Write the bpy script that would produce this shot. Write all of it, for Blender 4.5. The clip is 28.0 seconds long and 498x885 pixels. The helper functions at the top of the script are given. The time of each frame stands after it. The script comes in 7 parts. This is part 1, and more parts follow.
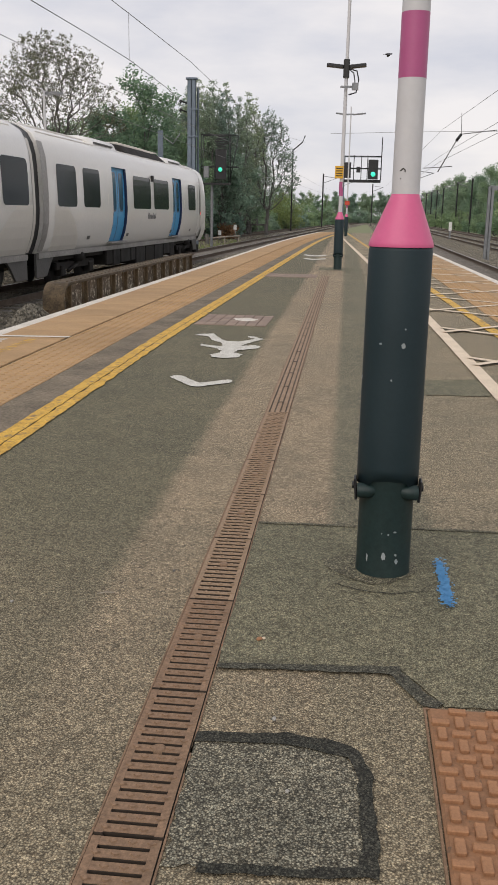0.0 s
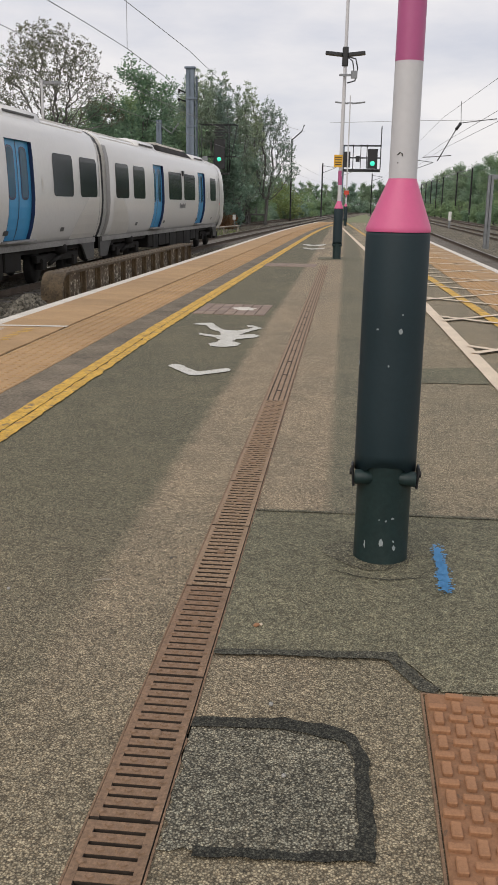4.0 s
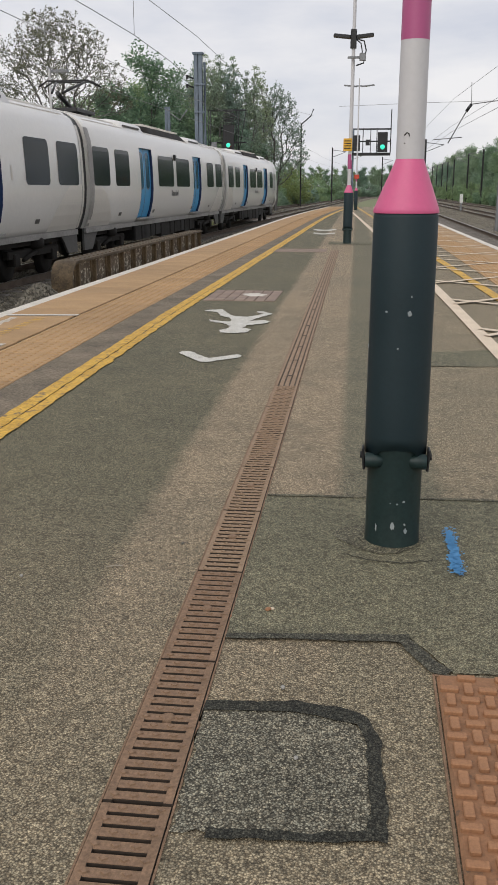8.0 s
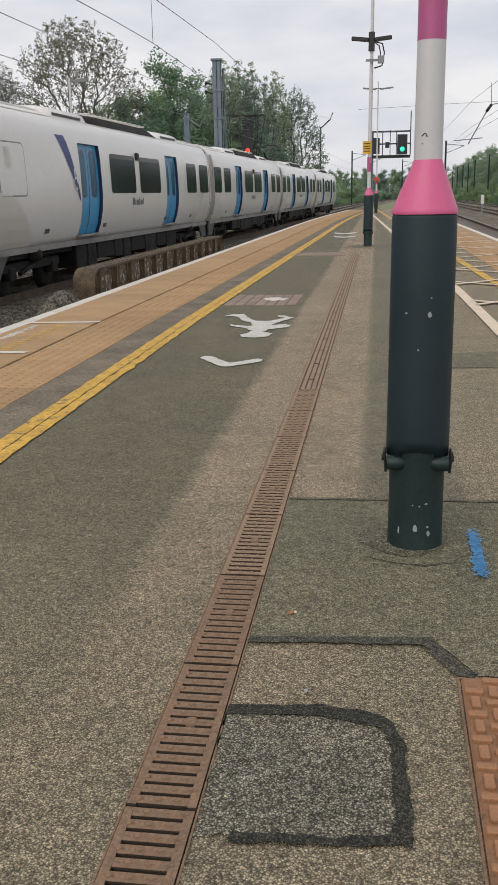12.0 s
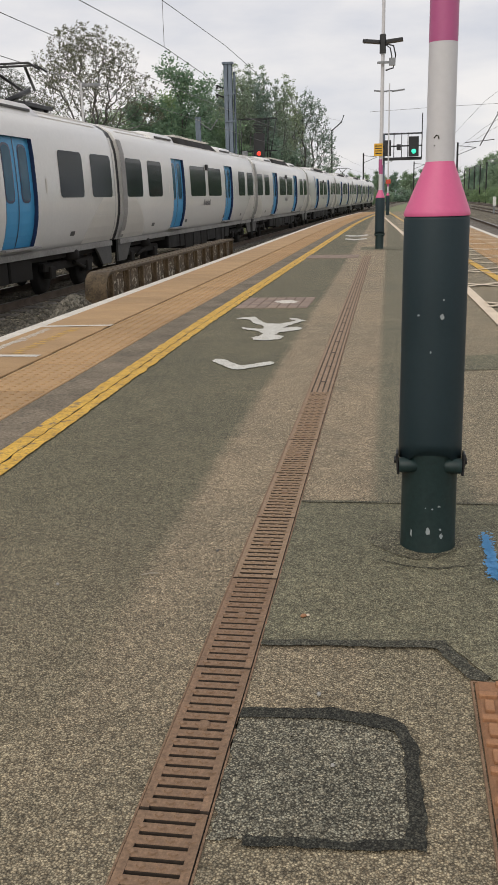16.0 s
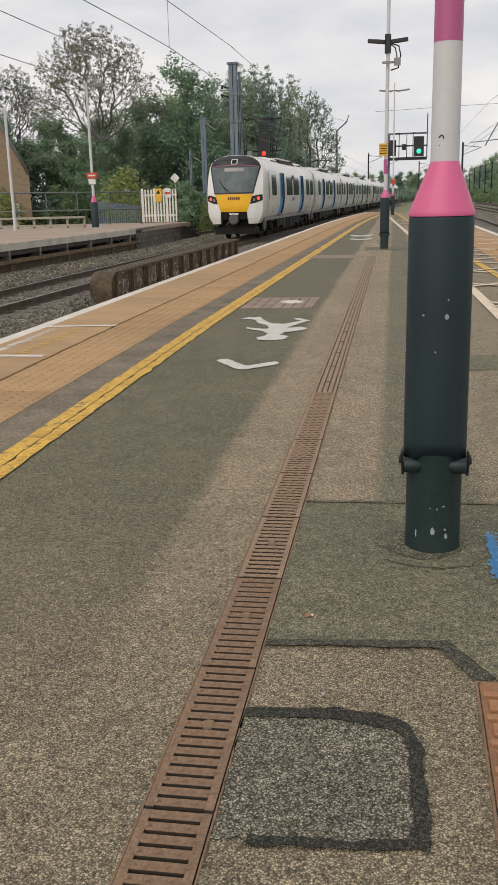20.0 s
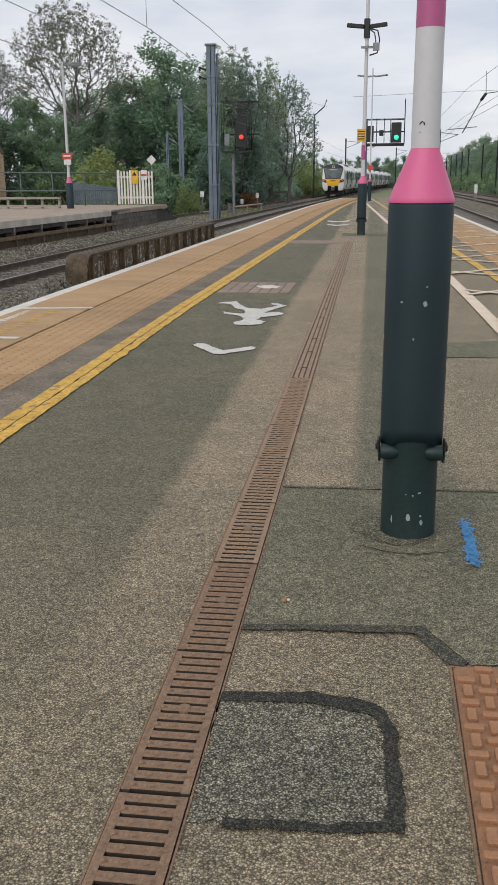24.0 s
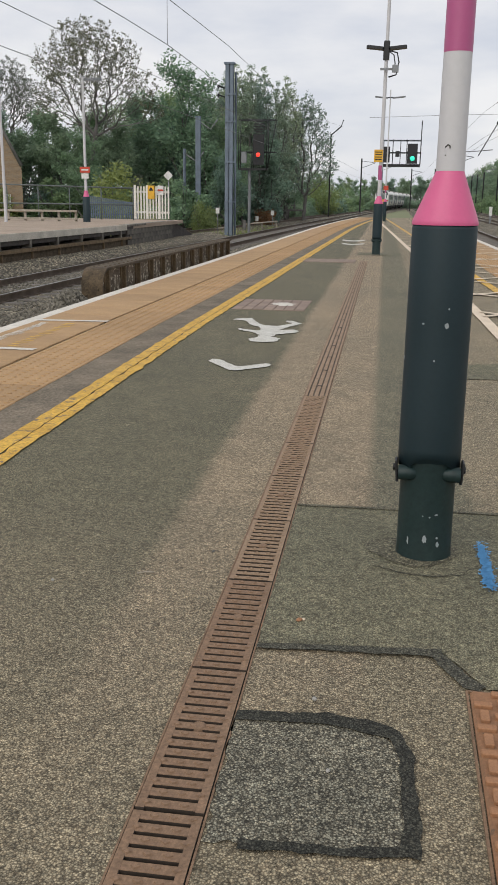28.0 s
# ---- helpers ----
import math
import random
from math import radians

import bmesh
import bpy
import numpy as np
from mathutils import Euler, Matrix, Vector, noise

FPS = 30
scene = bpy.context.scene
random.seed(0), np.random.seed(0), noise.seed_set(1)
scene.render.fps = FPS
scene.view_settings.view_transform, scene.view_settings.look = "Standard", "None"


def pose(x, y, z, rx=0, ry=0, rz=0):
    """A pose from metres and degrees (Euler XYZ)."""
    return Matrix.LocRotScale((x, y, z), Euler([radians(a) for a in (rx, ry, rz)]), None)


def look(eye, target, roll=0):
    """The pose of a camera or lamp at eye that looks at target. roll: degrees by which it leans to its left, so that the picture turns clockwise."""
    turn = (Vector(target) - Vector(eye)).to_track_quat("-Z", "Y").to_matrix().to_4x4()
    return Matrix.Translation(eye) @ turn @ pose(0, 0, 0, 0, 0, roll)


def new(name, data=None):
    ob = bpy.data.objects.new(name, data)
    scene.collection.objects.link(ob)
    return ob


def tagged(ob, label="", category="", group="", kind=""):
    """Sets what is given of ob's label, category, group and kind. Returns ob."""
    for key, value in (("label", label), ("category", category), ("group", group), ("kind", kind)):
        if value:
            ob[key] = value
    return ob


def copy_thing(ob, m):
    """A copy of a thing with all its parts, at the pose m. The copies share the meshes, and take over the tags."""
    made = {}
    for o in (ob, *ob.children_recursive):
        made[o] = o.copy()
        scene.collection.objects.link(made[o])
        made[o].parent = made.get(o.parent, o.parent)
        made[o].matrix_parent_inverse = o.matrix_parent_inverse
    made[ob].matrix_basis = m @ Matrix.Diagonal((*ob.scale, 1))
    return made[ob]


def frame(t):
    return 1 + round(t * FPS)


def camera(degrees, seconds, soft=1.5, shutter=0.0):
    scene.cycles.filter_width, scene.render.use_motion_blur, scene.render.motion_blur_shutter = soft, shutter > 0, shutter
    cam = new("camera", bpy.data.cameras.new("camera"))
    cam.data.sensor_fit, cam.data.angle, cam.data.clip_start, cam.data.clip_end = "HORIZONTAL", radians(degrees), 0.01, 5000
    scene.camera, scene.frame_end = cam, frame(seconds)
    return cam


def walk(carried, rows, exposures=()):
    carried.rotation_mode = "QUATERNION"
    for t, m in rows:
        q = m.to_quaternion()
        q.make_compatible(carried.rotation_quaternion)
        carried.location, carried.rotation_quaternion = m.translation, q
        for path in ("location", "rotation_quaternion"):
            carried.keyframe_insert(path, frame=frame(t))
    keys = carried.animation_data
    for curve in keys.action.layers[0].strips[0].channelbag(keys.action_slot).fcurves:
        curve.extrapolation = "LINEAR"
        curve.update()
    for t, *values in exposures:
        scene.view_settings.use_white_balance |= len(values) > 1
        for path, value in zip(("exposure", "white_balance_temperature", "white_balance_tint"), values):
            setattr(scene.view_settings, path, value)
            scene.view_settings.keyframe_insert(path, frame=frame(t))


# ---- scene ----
# ---------------------------------------------------------------- camera
cam = camera(30.82, 28.0, soft=1.6)


def aim(x, y, z, down, left, roll):
    """A camera pose: degrees it looks down, turns left of the platform's line, and leans."""
    return pose(x, y, z, 90 - down, 0, left) @ pose(0, 0, 0, 0, 0, roll)


PATH = [
    (0.0, -0.007, -0.007, 1.052, 14.233, 6.467, 1.088),
    (0.5, -0.006, -0.006, 1.049, 14.295, 6.442, 1.097),
    (1.0, -0.006, -0.004, 1.047, 14.353, 6.431, 1.098),
    (1.5, -0.006, -0.002, 1.045, 14.427, 6.391, 1.141),
    (2.0, -0.008, -0.006, 1.047, 14.461, 6.427, 1.119),
    (2.5, -0.003, 0.002, 1.042, 14.532, 6.409, 1.109),
    (3.0, -0.001, 0.001, 1.038, 14.594, 6.380, 1.156),
    (3.5, 0.001, -0.002, 1.039, 14.717, 6.427, 1.037),
    (5.5, -0.002, -0.000, 1.036, 15.025, 6.451, 0.882),
    (6.0, -0.002, -0.003, 1.037, 15.098, 6.448, 0.898),
    (6.5, -0.003, 0.001, 1.034, 15.221, 6.523, 0.811),
    (7.0, 0.002, -0.001, 1.033, 15.515, 7.205, 0.096),
    (7.5, 0.008, -0.001, 1.032, 15.603, 7.282, 0.021),
    (8.0, 0.010, 0.000, 1.032, 15.653, 7.298, -0.026),
    (8.5, 0.009, -0.000, 1.032, 15.736, 7.275, 0.008),
    (9.0, 0.009, -0.003, 1.032, 15.502, 7.650, -0.077),
    (9.5, 0.009, 0.001, 1.030, 15.511, 7.682, -0.048),
    (10.0, 0.011, 0.001, 1.030, 15.592, 7.702, -0.118),
    (10.5, 0.012, 0.002, 1.029, 15.576, 7.911, -0.290),
    (11.0, 0.014, 0.000, 1.029, 15.509, 8.202, -0.527),
    (11.5, 0.016, -0.000, 1.029, 15.421, 8.503, -0.840),
    (12.0, 0.016, 0.001, 1.029, 15.345, 8.809, -1.105),
    (12.5, 0.017, 0.004, 1.029, 15.338, 8.993, -1.220),
    (14.5, 0.017, 0.002, 1.029, 15.424, 9.188, -1.335),
    (15.0, 0.016, 0.002, 1.028, 15.386, 9.255, -1.332),
    (15.5, 0.016, 0.002, 1.029, 15.314, 9.399, -1.368),
    (16.0, 0.015, 0.002, 1.029, 15.153, 9.582, -1.423),
    (16.5, 0.013, 0.004, 1.029, 15.143, 9.615, -1.385),
    (17.0, 0.017, -0.000, 1.029, 15.197, 9.631, -1.412),
    (17.5, 0.016, 0.001, 1.029, 15.242, 9.642, -1.444),
    (18.0, 0.016, 0.001, 1.028, 15.150, 9.737, -1.437),
    (18.5, 0.017, -0.000, 1.029, 15.068, 9.865, -1.514),
    (19.0, 0.016, 0.000, 1.029, 15.022, 9.915, -1.502),
    (19.5, 0.015, -0.000, 1.031, 15.072, 9.921, -1.505),
    (20.0, 0.016, 0.000, 1.029, 15.140, 9.901, -1.480),
    (20.5, 0.014, 0.001, 1.028, 15.186, 9.904, -1.485),
    (21.0, 0.012, 0.003, 1.028, 15.327, 9.514, -1.217),
    (21.5, 0.009, 0.003, 1.029, 15.748, 8.425, -0.517),
    (23.5, 0.006, 0.004, 1.028, 16.047, 8.244, -0.474),
    (24.0, 0.007, 0.001, 1.029, 16.125, 8.229, -0.484),
    (24.5, 0.005, 0.001, 1.030, 16.190, 8.225, -0.492),
    (25.0, 0.000, 0.000, 1.030, 16.238, 8.229, -0.516),
    (25.5, -0.011, -0.003, 1.033, 15.721, 8.434, 0.017),
    (26.0, -0.024, -0.002, 1.035, 15.066, 8.750, 0.638),
    (26.5, -0.027, 0.000, 1.032, 14.899, 8.830, 0.833),
    (27.0, -0.022, 0.001, 1.031, 14.957, 8.844, 0.785),
    (27.5, -0.020, -0.001, 1.031, 15.033, 8.823, 0.800),
    (28.0, -0.019, -0.001, 1.032, 15.107, 8.820, 0.786),
]
walk(cam, [(r[0], aim(*r[1:])) for r in PATH], [(0.0, 0.07, 6750, 13), (10.0, 0.05, 6560, 11), (12.0, 0.05, 6590, 11), (15.5, 0.07, 6740, 11), (19.0, 0.06, 6850, 11), (21.0, 0.06, 6780, 11), (24.0, 0.04, 6330, 10), (26.0, 0.05, 6380, 10), (28.0, 0.06, 6520, 10)])

# ---------------------------------------------------------------- world and sun
world = bpy.data.worlds.new("overcast")
scene.world = world
world.use_nodes = True
wn, wl = world.node_tree.nodes, world.node_tree.links
wn.clear()
w_out = wn.new("ShaderNodeOutputWorld")
w_bg = wn.new("ShaderNodeBackground")
w_sky = wn.new("ShaderNodeTexSky")
w_sky.sky_type = "NISHITA"
w_sky.sun_disc = False
w_sky.sun_elevation, w_sky.sun_rotation = radians(40), radians(201)
w_tc = wn.new("ShaderNodeTexCoord")
w_map = wn.new("ShaderNodeMapping")
w_map.inputs["Scale"].default_value = (1.0, 1.0, 3.2)
w_map.inputs["Location"].default_value = (0.3, 0.1, 0.0)
w_no = wn.new("ShaderNodeTexNoise")
w_no.inputs["Scale"].default_value, w_no.inputs["Detail"].default_value = 3.4, 7.0
w_no.inputs["Roughness"].default_value = 0.52
w_ramp = wn.new("ShaderNodeValToRGB")
w_ramp.color_ramp.elements[0].position, w_ramp.color_ramp.elements[1].position = 0.40, 0.62
w_ramp.color_ramp.elements[0].color = (5.3, 5.55, 6.2, 1)
w_ramp.color_ramp.elements[1].color = (7.3, 7.25, 7.35, 1)
w_mix = wn.new("ShaderNodeMixRGB")
w_mix.inputs[0].default_value = 0.93
wl.new(w_tc.outputs["Generated"], w_map.inputs[0])
wl.new(w_map.outputs[0], w_no.inputs["Vector"])
wl.new(w_no.outputs["Fac"], w_ramp.inputs[0])
wl.new(w_sky.outputs[0], w_mix.inputs[1])
wl.new(w_ramp.outputs[0], w_mix.inputs[2])
wl.new(w_mix.outputs[0], w_bg.inputs[0])
w_bg.inputs[1].default_value = 0.116
wl.new(w_bg.outputs[0], w_out.inputs[0])

sun = new("sun", bpy.data.lights.new("sun", "SUN"))
sun.data.energy, sun.data.angle, sun.data.color = 1.6, radians(60), (1.0, 0.94, 0.85)
sun.matrix_world = look((-7, -18, 16), (0, 0, 0))

# ---------------------------------------------------------------- plan, in metres
RAIL_Z = -0.93
PLAT_END = 58.0


def track_x(y):
    """Centre line of the track on which the train leaves."""
    x = -9.026 + 0.0198 * y + 0.0000394 * y * y
    return x + (0.00007 * (y - 135) ** 2 if y > 135 else 0)


def edge_left(y):
    return -3.08 if y < 30 else -3.08 + 0.0009 * (y - 30) ** 2


def swing(y):
    """How far the inner lines of the left edge swing away from it at the near end."""
    return 0.0128 * max(0.0, 7.5 - max(y, 2.0))


def edge_right(y):
    return 2.6 - 0.0135 * y


def line_yellow_right(y):
    return 1.68 - 0.042 * y


def line_white_right(y):
    return 1.06 - 0.0295 * y - 0.0145 * max(0.0, y - 9.5)


def drain_x(y):
    return -0.337 - 0.0128 * y


# ---------------------------------------------------------------- materials
def nodes_of(name):
    m = bpy.data.materials.new(name)
    m.use_nodes = True
    nt = m.node_tree
    return m, nt, nt.nodes, nt.links, nt.nodes["Principled BSDF"]


def tex(nt, kind, scale, detail=4.0, rough=0.6, stretch=(1, 1, 1)):
    n = nt.nodes.new("ShaderNodeTexNoise" if kind == "noise" else "ShaderNodeTexVoronoi")
    n.inputs["Scale"].default_value = scale
    if kind == "noise":
        n.inputs["Detail"].default_value, n.inputs["Roughness"].default_value = detail, rough
    tc = nt.nodes.new("ShaderNodeTexCoord")
    mp = nt.nodes.new("ShaderNodeMapping")
    mp.inputs["Scale"].default_value = stretch
    nt.links.new(tc.outputs["Object"], mp.inputs[0])
    if kind == "noise":
        nt.links.new(mp.outputs[0], n.inputs["Vector"])
        return n
    wob = nt.nodes.new("ShaderNodeTexNoise")
    wob.inputs["Scale"].default_value = scale * 0.6
    nt.links.new(mp.outputs[0], wob.inputs["Vector"])
    mad = nt.nodes.new("ShaderNodeVectorMath")
    mad.operation = "MULTIPLY_ADD"
    mad.inputs[1].default_value = (0.7 / scale,) * 3
    nt.links.new(wob.outputs["Color"], mad.inputs[0])
    nt.links.new(mp.outputs[0], mad.inputs[2])
    nt.links.new(mad.outputs[0], n.inputs["Vector"])
    return n


def ramp(nt, src, p0, c0, p1, c1):
    n = nt.nodes.new("ShaderNodeValToRGB")
    e = n.color_ramp.elements
    e[0].position, e[1].position = p0, p1
    e[0].color, e[1].color = (*c0, 1), (*c1, 1)
    nt.links.new(src, n.inputs[0])
    return n


def mixc(nt, fac, a, b, mode="MIX"):
    n = nt.nodes.new("ShaderNodeMixRGB")
    n.blend_type = mode
    for i, v in ((0, fac), (1, a), (2, b)):
        if isinstance(v, (int, float)):
            n.inputs[i].default_value = v
        elif isinstance(v, tuple):
            n.inputs[i].default_value = (*v, 1)
        else:
            nt.links.new(v, n.inputs[i])
    return n.outputs[0]


def bump(nt, bsdf, src, strength, dist):
    n = nt.nodes.new("ShaderNodeBump")
    n.inputs["Strength"].default_value, n.inputs["Distance"].default_value = strength, dist
    nt.links.new(src, n.inputs["Height"])
    nt.links.new(n.outputs[0], bsdf.inputs["Normal"])


def mat(name, c1, c2=None, scale=6.0, rough=0.7, metal=0.0, grain=60.0, relief=0.0, wear=None, wear_at=0.62, stretch=(1, 1, 1), vary=0.0, speck=0.2):
    """A surface with broad mottling, a fine grain, a relief and, where wear is given, worn or stained spots of that colour."""
    m, nt, ns, ls, b = nodes_of(name)
    c2 = c2 or tuple(v * 0.72 for v in c1)
    n1, n2 = tex(nt, "noise", scale, 5, 0.6, stretch), tex(nt, "noise", grain, 3, 0.7, stretch)
    col = ramp(nt, n1.outputs["Fac"], 0.35, c1, 0.68, c2).outputs[0]
    g = ramp(nt, n2.outputs["Fac"], 0.3, (1 - 1.1 * speck,) * 3, 0.7, (1 + 0.75 * speck,) * 3).outputs[0]
    col = mixc(nt, 1.0, col, g, "MULTIPLY")
    if wear:
        n3 = tex(nt, "noise", scale * 3.1, 8, 0.72, stretch)
        f = ramp(nt, n3.outputs["Fac"], wear_at, (0, 0, 0), wear_at + 0.05, (1, 1, 1)).outputs[0]
        col = mixc(nt, f, col, wear)
    if vary:
        oi = ns.new("ShaderNodeObjectInfo")
        f = ramp(nt, oi.outputs["Random"], 0.0, (1 - vary,) * 3, 1.0, (1 + vary,) * 3).outputs[0]
        col = mixc(nt, 1.0, col, f, "MULTIPLY")
    ls.new(col, b.inputs["Base Color"])
    rr = ramp(nt, n1.outputs["Fac"], 0.3, (rough * 0.85,) * 3, 0.7, (min(1, rough * 1.15),) * 3)
    ls.new(rr.outputs[0], b.inputs["Roughness"])
    b.inputs["Metallic"].default_value = metal
    if relief:
        bump(nt, b, n2.outputs["Fac"], 0.6, relief)
    return m


def glow(name, c, strength):
    m, nt, ns, ls, b = nodes_of(name)
    b.inputs["Base Color"].default_value = (*c, 1)
    b.inputs["Emission Color"].default_value = (*c, 1)
    b.inputs["Emission Strength"].default_value = strength
    return m


def macadam(name, zoned, cell=140.0, light=(0.28, 0.248, 0.184), contrast=1.0, dark=0.3):
    """Stone chippings rolled into binder: each chip has its own tone, the joints are dark, and older and newer strips lie along the platform."""
    m, nt, ns, ls, b = nodes_of(name)
    v, e = tex(nt, "voronoi", cell), tex(nt, "voronoi", cell)
    e.feature = "DISTANCE_TO_EDGE"
    big, mid, fine = tex(nt, "noise", 0.8, 6, 0.65), tex(nt, "noise", 6.0, 6, 0.72), tex(nt, "noise", cell * 1.7, 3, 0.7)
    clump, grain = tex(nt, "noise", cell * 0.42, 1, 0.5), tex(nt, "noise", cell * 0.17, 3, 0.75)
    sep = ns.new("ShaderNodeSeparateColor")
    ls.new(v.outputs["Color"], sep.inputs[0])
    lo, hi = 1 - 0.72 * contrast, 1 + 0.9 * contrast
    chip = ns.new("ShaderNodeValToRGB")
    ls.new(sep.outputs[0], chip.inputs[0])
    el = chip.color_ramp.elements
    el[0].position, el[0].color = 0.05, (lo, lo, lo, 1)
    el[1].position, el[1].color = 1.0, (hi, hi * 0.99, hi * 0.96, 1)
    mid_tone = el.new(0.5)
    mid_tone.color = (1.0, 1.0, 0.99, 1)
    tint = ramp(nt, sep.outputs[2], 0.0, (0.97, 1.0, 1.02), 1.0, (1.05, 1.0, 0.96)).outputs[0]
    base = light
    if zoned:
        tc = ns.new("ShaderNodeTexCoord")
        xyz = ns.new("ShaderNodeSeparateXYZ")
        ls.new(tc.outputs["Object"], xyz.inputs[0])

        def plus(src, k, other):
            w = ns.new("ShaderNodeMath")
            w.operation = "MULTIPLY_ADD"
            ls.new(src, w.inputs[0])
            w.inputs[1].default_value = k
            ls.new(other, w.inputs[2])
            return w.outputs[0]

        def spread(src, a, c):
            mr = ns.new("ShaderNodeMapRange")
            mr.inputs["From Min"].default_value, mr.inputs["From Max"].default_value = a, c
            ls.new(src, mr.inputs[0])
            return mr.outputs[0]

        across = spread(plus(xyz.outputs[1], 0.0128, plus(big.outputs["Fac"], 0.02, plus(mid.outputs["Fac"], 0.05, xyz.outputs[0]))), -1.81, 2.19)
        along = spread(plus(big.outputs["Fac"], 1.6, plus(mid.outputs["Fac"], 0.7, xyz.outputs[1])), 2.45, 4.2)
        z = ns.new("ShaderNodeValToRGB")
        ls.new(across, z.inputs[0])
        el = z.color_ramp.elements
        green = (0.176, 0.164, 0.116)
        el[0].position, el[0].color = 0.0, (*green, 1)
        el[1].position, el[1].color = 1.0, (0.29, 0.248, 0.18, 1)
        for p, c in ((0.29, green), (0.306, light), (0.45, light), (0.462, (0.2, 0.187, 0.137)), (0.537, (0.2, 0.187, 0.137)), (0.555, (0.29, 0.248, 0.18))):
            n = el.new(p)
            n.color = (*c, 1)
        base = mixc(nt, along, (0.262, 0.224, 0.162), z.outputs[0])
    col = mixc(nt, 1.0, base, chip.outputs[0], "MULTIPLY")
    col = mixc(nt, 1.0, col, tint, "MULTIPLY")
    for src, a, lo_c, c, hi_c in ((mid, 0.32, (0.82, 0.83, 0.82), 0.68, (1.14, 1.13, 1.1)), (big, 0.35, (0.88, 0.9, 0.9), 0.65, (1.1, 1.08, 1.05)), (fine, 0.35, (0.72, 0.72, 0.72), 0.65, (1.28, 1.28, 1.28)), (clump, 0.36, (0.86, 0.86, 0.87), 0.64, (1.14, 1.14, 1.13)), (grain, 0.36, (0.76, 0.76, 0.76), 0.64, (1.2, 1.19, 1.18))):
        col = mixc(nt, 1.0, col, ramp(nt, src.outputs["Fac"], a, lo_c, c, hi_c).outputs[0], "MULTIPLY")
    joint = ramp(nt, v.outputs["Distance"], 0.3, (1.22,) * 3, 0.62, (dark,) * 3).outputs[0]
    col = mixc(nt, 1.0, col, joint, "MULTIPLY")
    ls.new(col, b.inputs["Base Color"])
    b.inputs["Roughness"].default_value = 0.85
    b.inputs["Specular IOR Level"].default_value = 0.25
    bump(nt, b, e.outputs["Distance"], 0.9, 0.4 / cell)
    return m


def leaf(name, c1, c2):
    m, nt, ns, ls, b = nodes_of(name)
    g = ns.new("ShaderNodeNewGeometry")
    oi = ns.new("ShaderNodeObjectInfo")
    col = ramp(nt, g.outputs["Random Per Island"], 0.0, c1, 1.0, c2).outputs[0]
    f = ramp(nt, oi.outputs["Random"], 0.0, (0.8, 0.86, 0.92), 1.0, (1.2, 1.12, 0.95)).outputs[0]
    col = mixc(nt, 1.0, col, f, "MULTIPLY")
    ls.new(col, b.inputs["Base Color"])
    b.inputs["Roughness"].default_value = 0.6
    tr = ns.new("ShaderNodeBsdfTranslucent")
    ls.new(col, tr.inputs[0])
    mx = ns.new("ShaderNodeMixShader")
    mx.inputs[0].default_value = 0.45
    ls.new(b.outputs[0], mx.inputs[1])
    ls.new(tr.outputs[0], mx.inputs[2])
    ls.new(mx.outputs[0], ns["Material Output"].inputs[0])
    return m


M_MACADAM = macadam("platform_macadam", True, 235.0, (0.337, 0.276, 0.2), contrast=0.6, dark=0.46)
M_PATCH = macadam("repair_macadam", False, 240.0, (0.186, 0.178, 0.127), 0.5, 0.5)
M_COARSE = macadam("coarse_patch", False, 235.0, (0.212, 0.2, 0.16), 0.72, 0.32)
M_COLLAR = macadam("tar_collar", False, 215.0, (0.165, 0.158, 0.118), 0.7, 0.4)
M_GREYPAVE = mat("stained_grey_strip", (0.225, 0.187, 0.14), (0.14, 0.122, 0.096), 2.6, 0.85, 0, 75, 0.004, (0.125, 0.11, 0.088), 0.58, speck=0.45)
M_TAR = macadam("tar", False, 240.0, (0.046, 0.047, 0.04), 0.7, 0.5)
M_TARWORN = macadam("worn_tar", False, 240.0, (0.085, 0.085, 0.07), 0.7, 0.5)
M_GREYPAVE.node_tree.nodes["Principled BSDF"].inputs["Specular IOR Level"].default_value = 0.12
M_CAST = mat("rusty_cast_iron", (0.25, 0.155, 0.093), (0.17, 0.11, 0.07), 7, 0.75, 0.1, 120, 0.0012, (0.33, 0.13, 0.05), 0.64, speck=0.35)
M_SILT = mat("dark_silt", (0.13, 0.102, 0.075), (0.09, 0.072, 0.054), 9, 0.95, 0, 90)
# iron darkened for slot faces and lifting holes: their shade is in the colour
M_SLOTSHADE = mat("shaded_slot_iron", (0.06, 0.044, 0.033), (0.04, 0.03, 0.023), 9, 0.95, 0, 90)
M_COVER = mat("orange_rust_cover", (0.36, 0.18, 0.088), (0.28, 0.145, 0.075), 6, 0.75, 0.1, 110, 0.001, (0.19, 0.115, 0.075), 0.66)
# channel floor: the depth's shade is put into this dark brown
M_DARK = mat("shaded_channel", (0.075, 0.055, 0.04), (0.05, 0.037, 0.027), rough=0.95)
M_ORANGE = mat("buff_orange_paving", (0.405, 0.256, 0.124), (0.33, 0.212, 0.109), 2.2, 0.88, 0, 110, 0.003, (0.23, 0.155, 0.09), 0.64, vary=0.09)
M_YELLOW = mat("worn_yellow_paint", (0.66, 0.4, 0.055), (0.5, 0.295, 0.05), 6, 0.75, 0, 80, 0.002, (0.2, 0.14, 0.075), 0.555, speck=0.4)
M_WHITE = mat("worn_white_paint", (0.66, 0.62, 0.55), (0.55, 0.52, 0.46), 5, 0.7, 0, 90, 0.001, (0.3, 0.27, 0.23), 0.66)
M_ROADWHITE = mat("white_marking_paint", (0.6, 0.59, 0.54), (0.5, 0.49, 0.44), 9, 0.75, 0, 120, 0.002, (0.3, 0.28, 0.23), 0.6, speck=0.35)
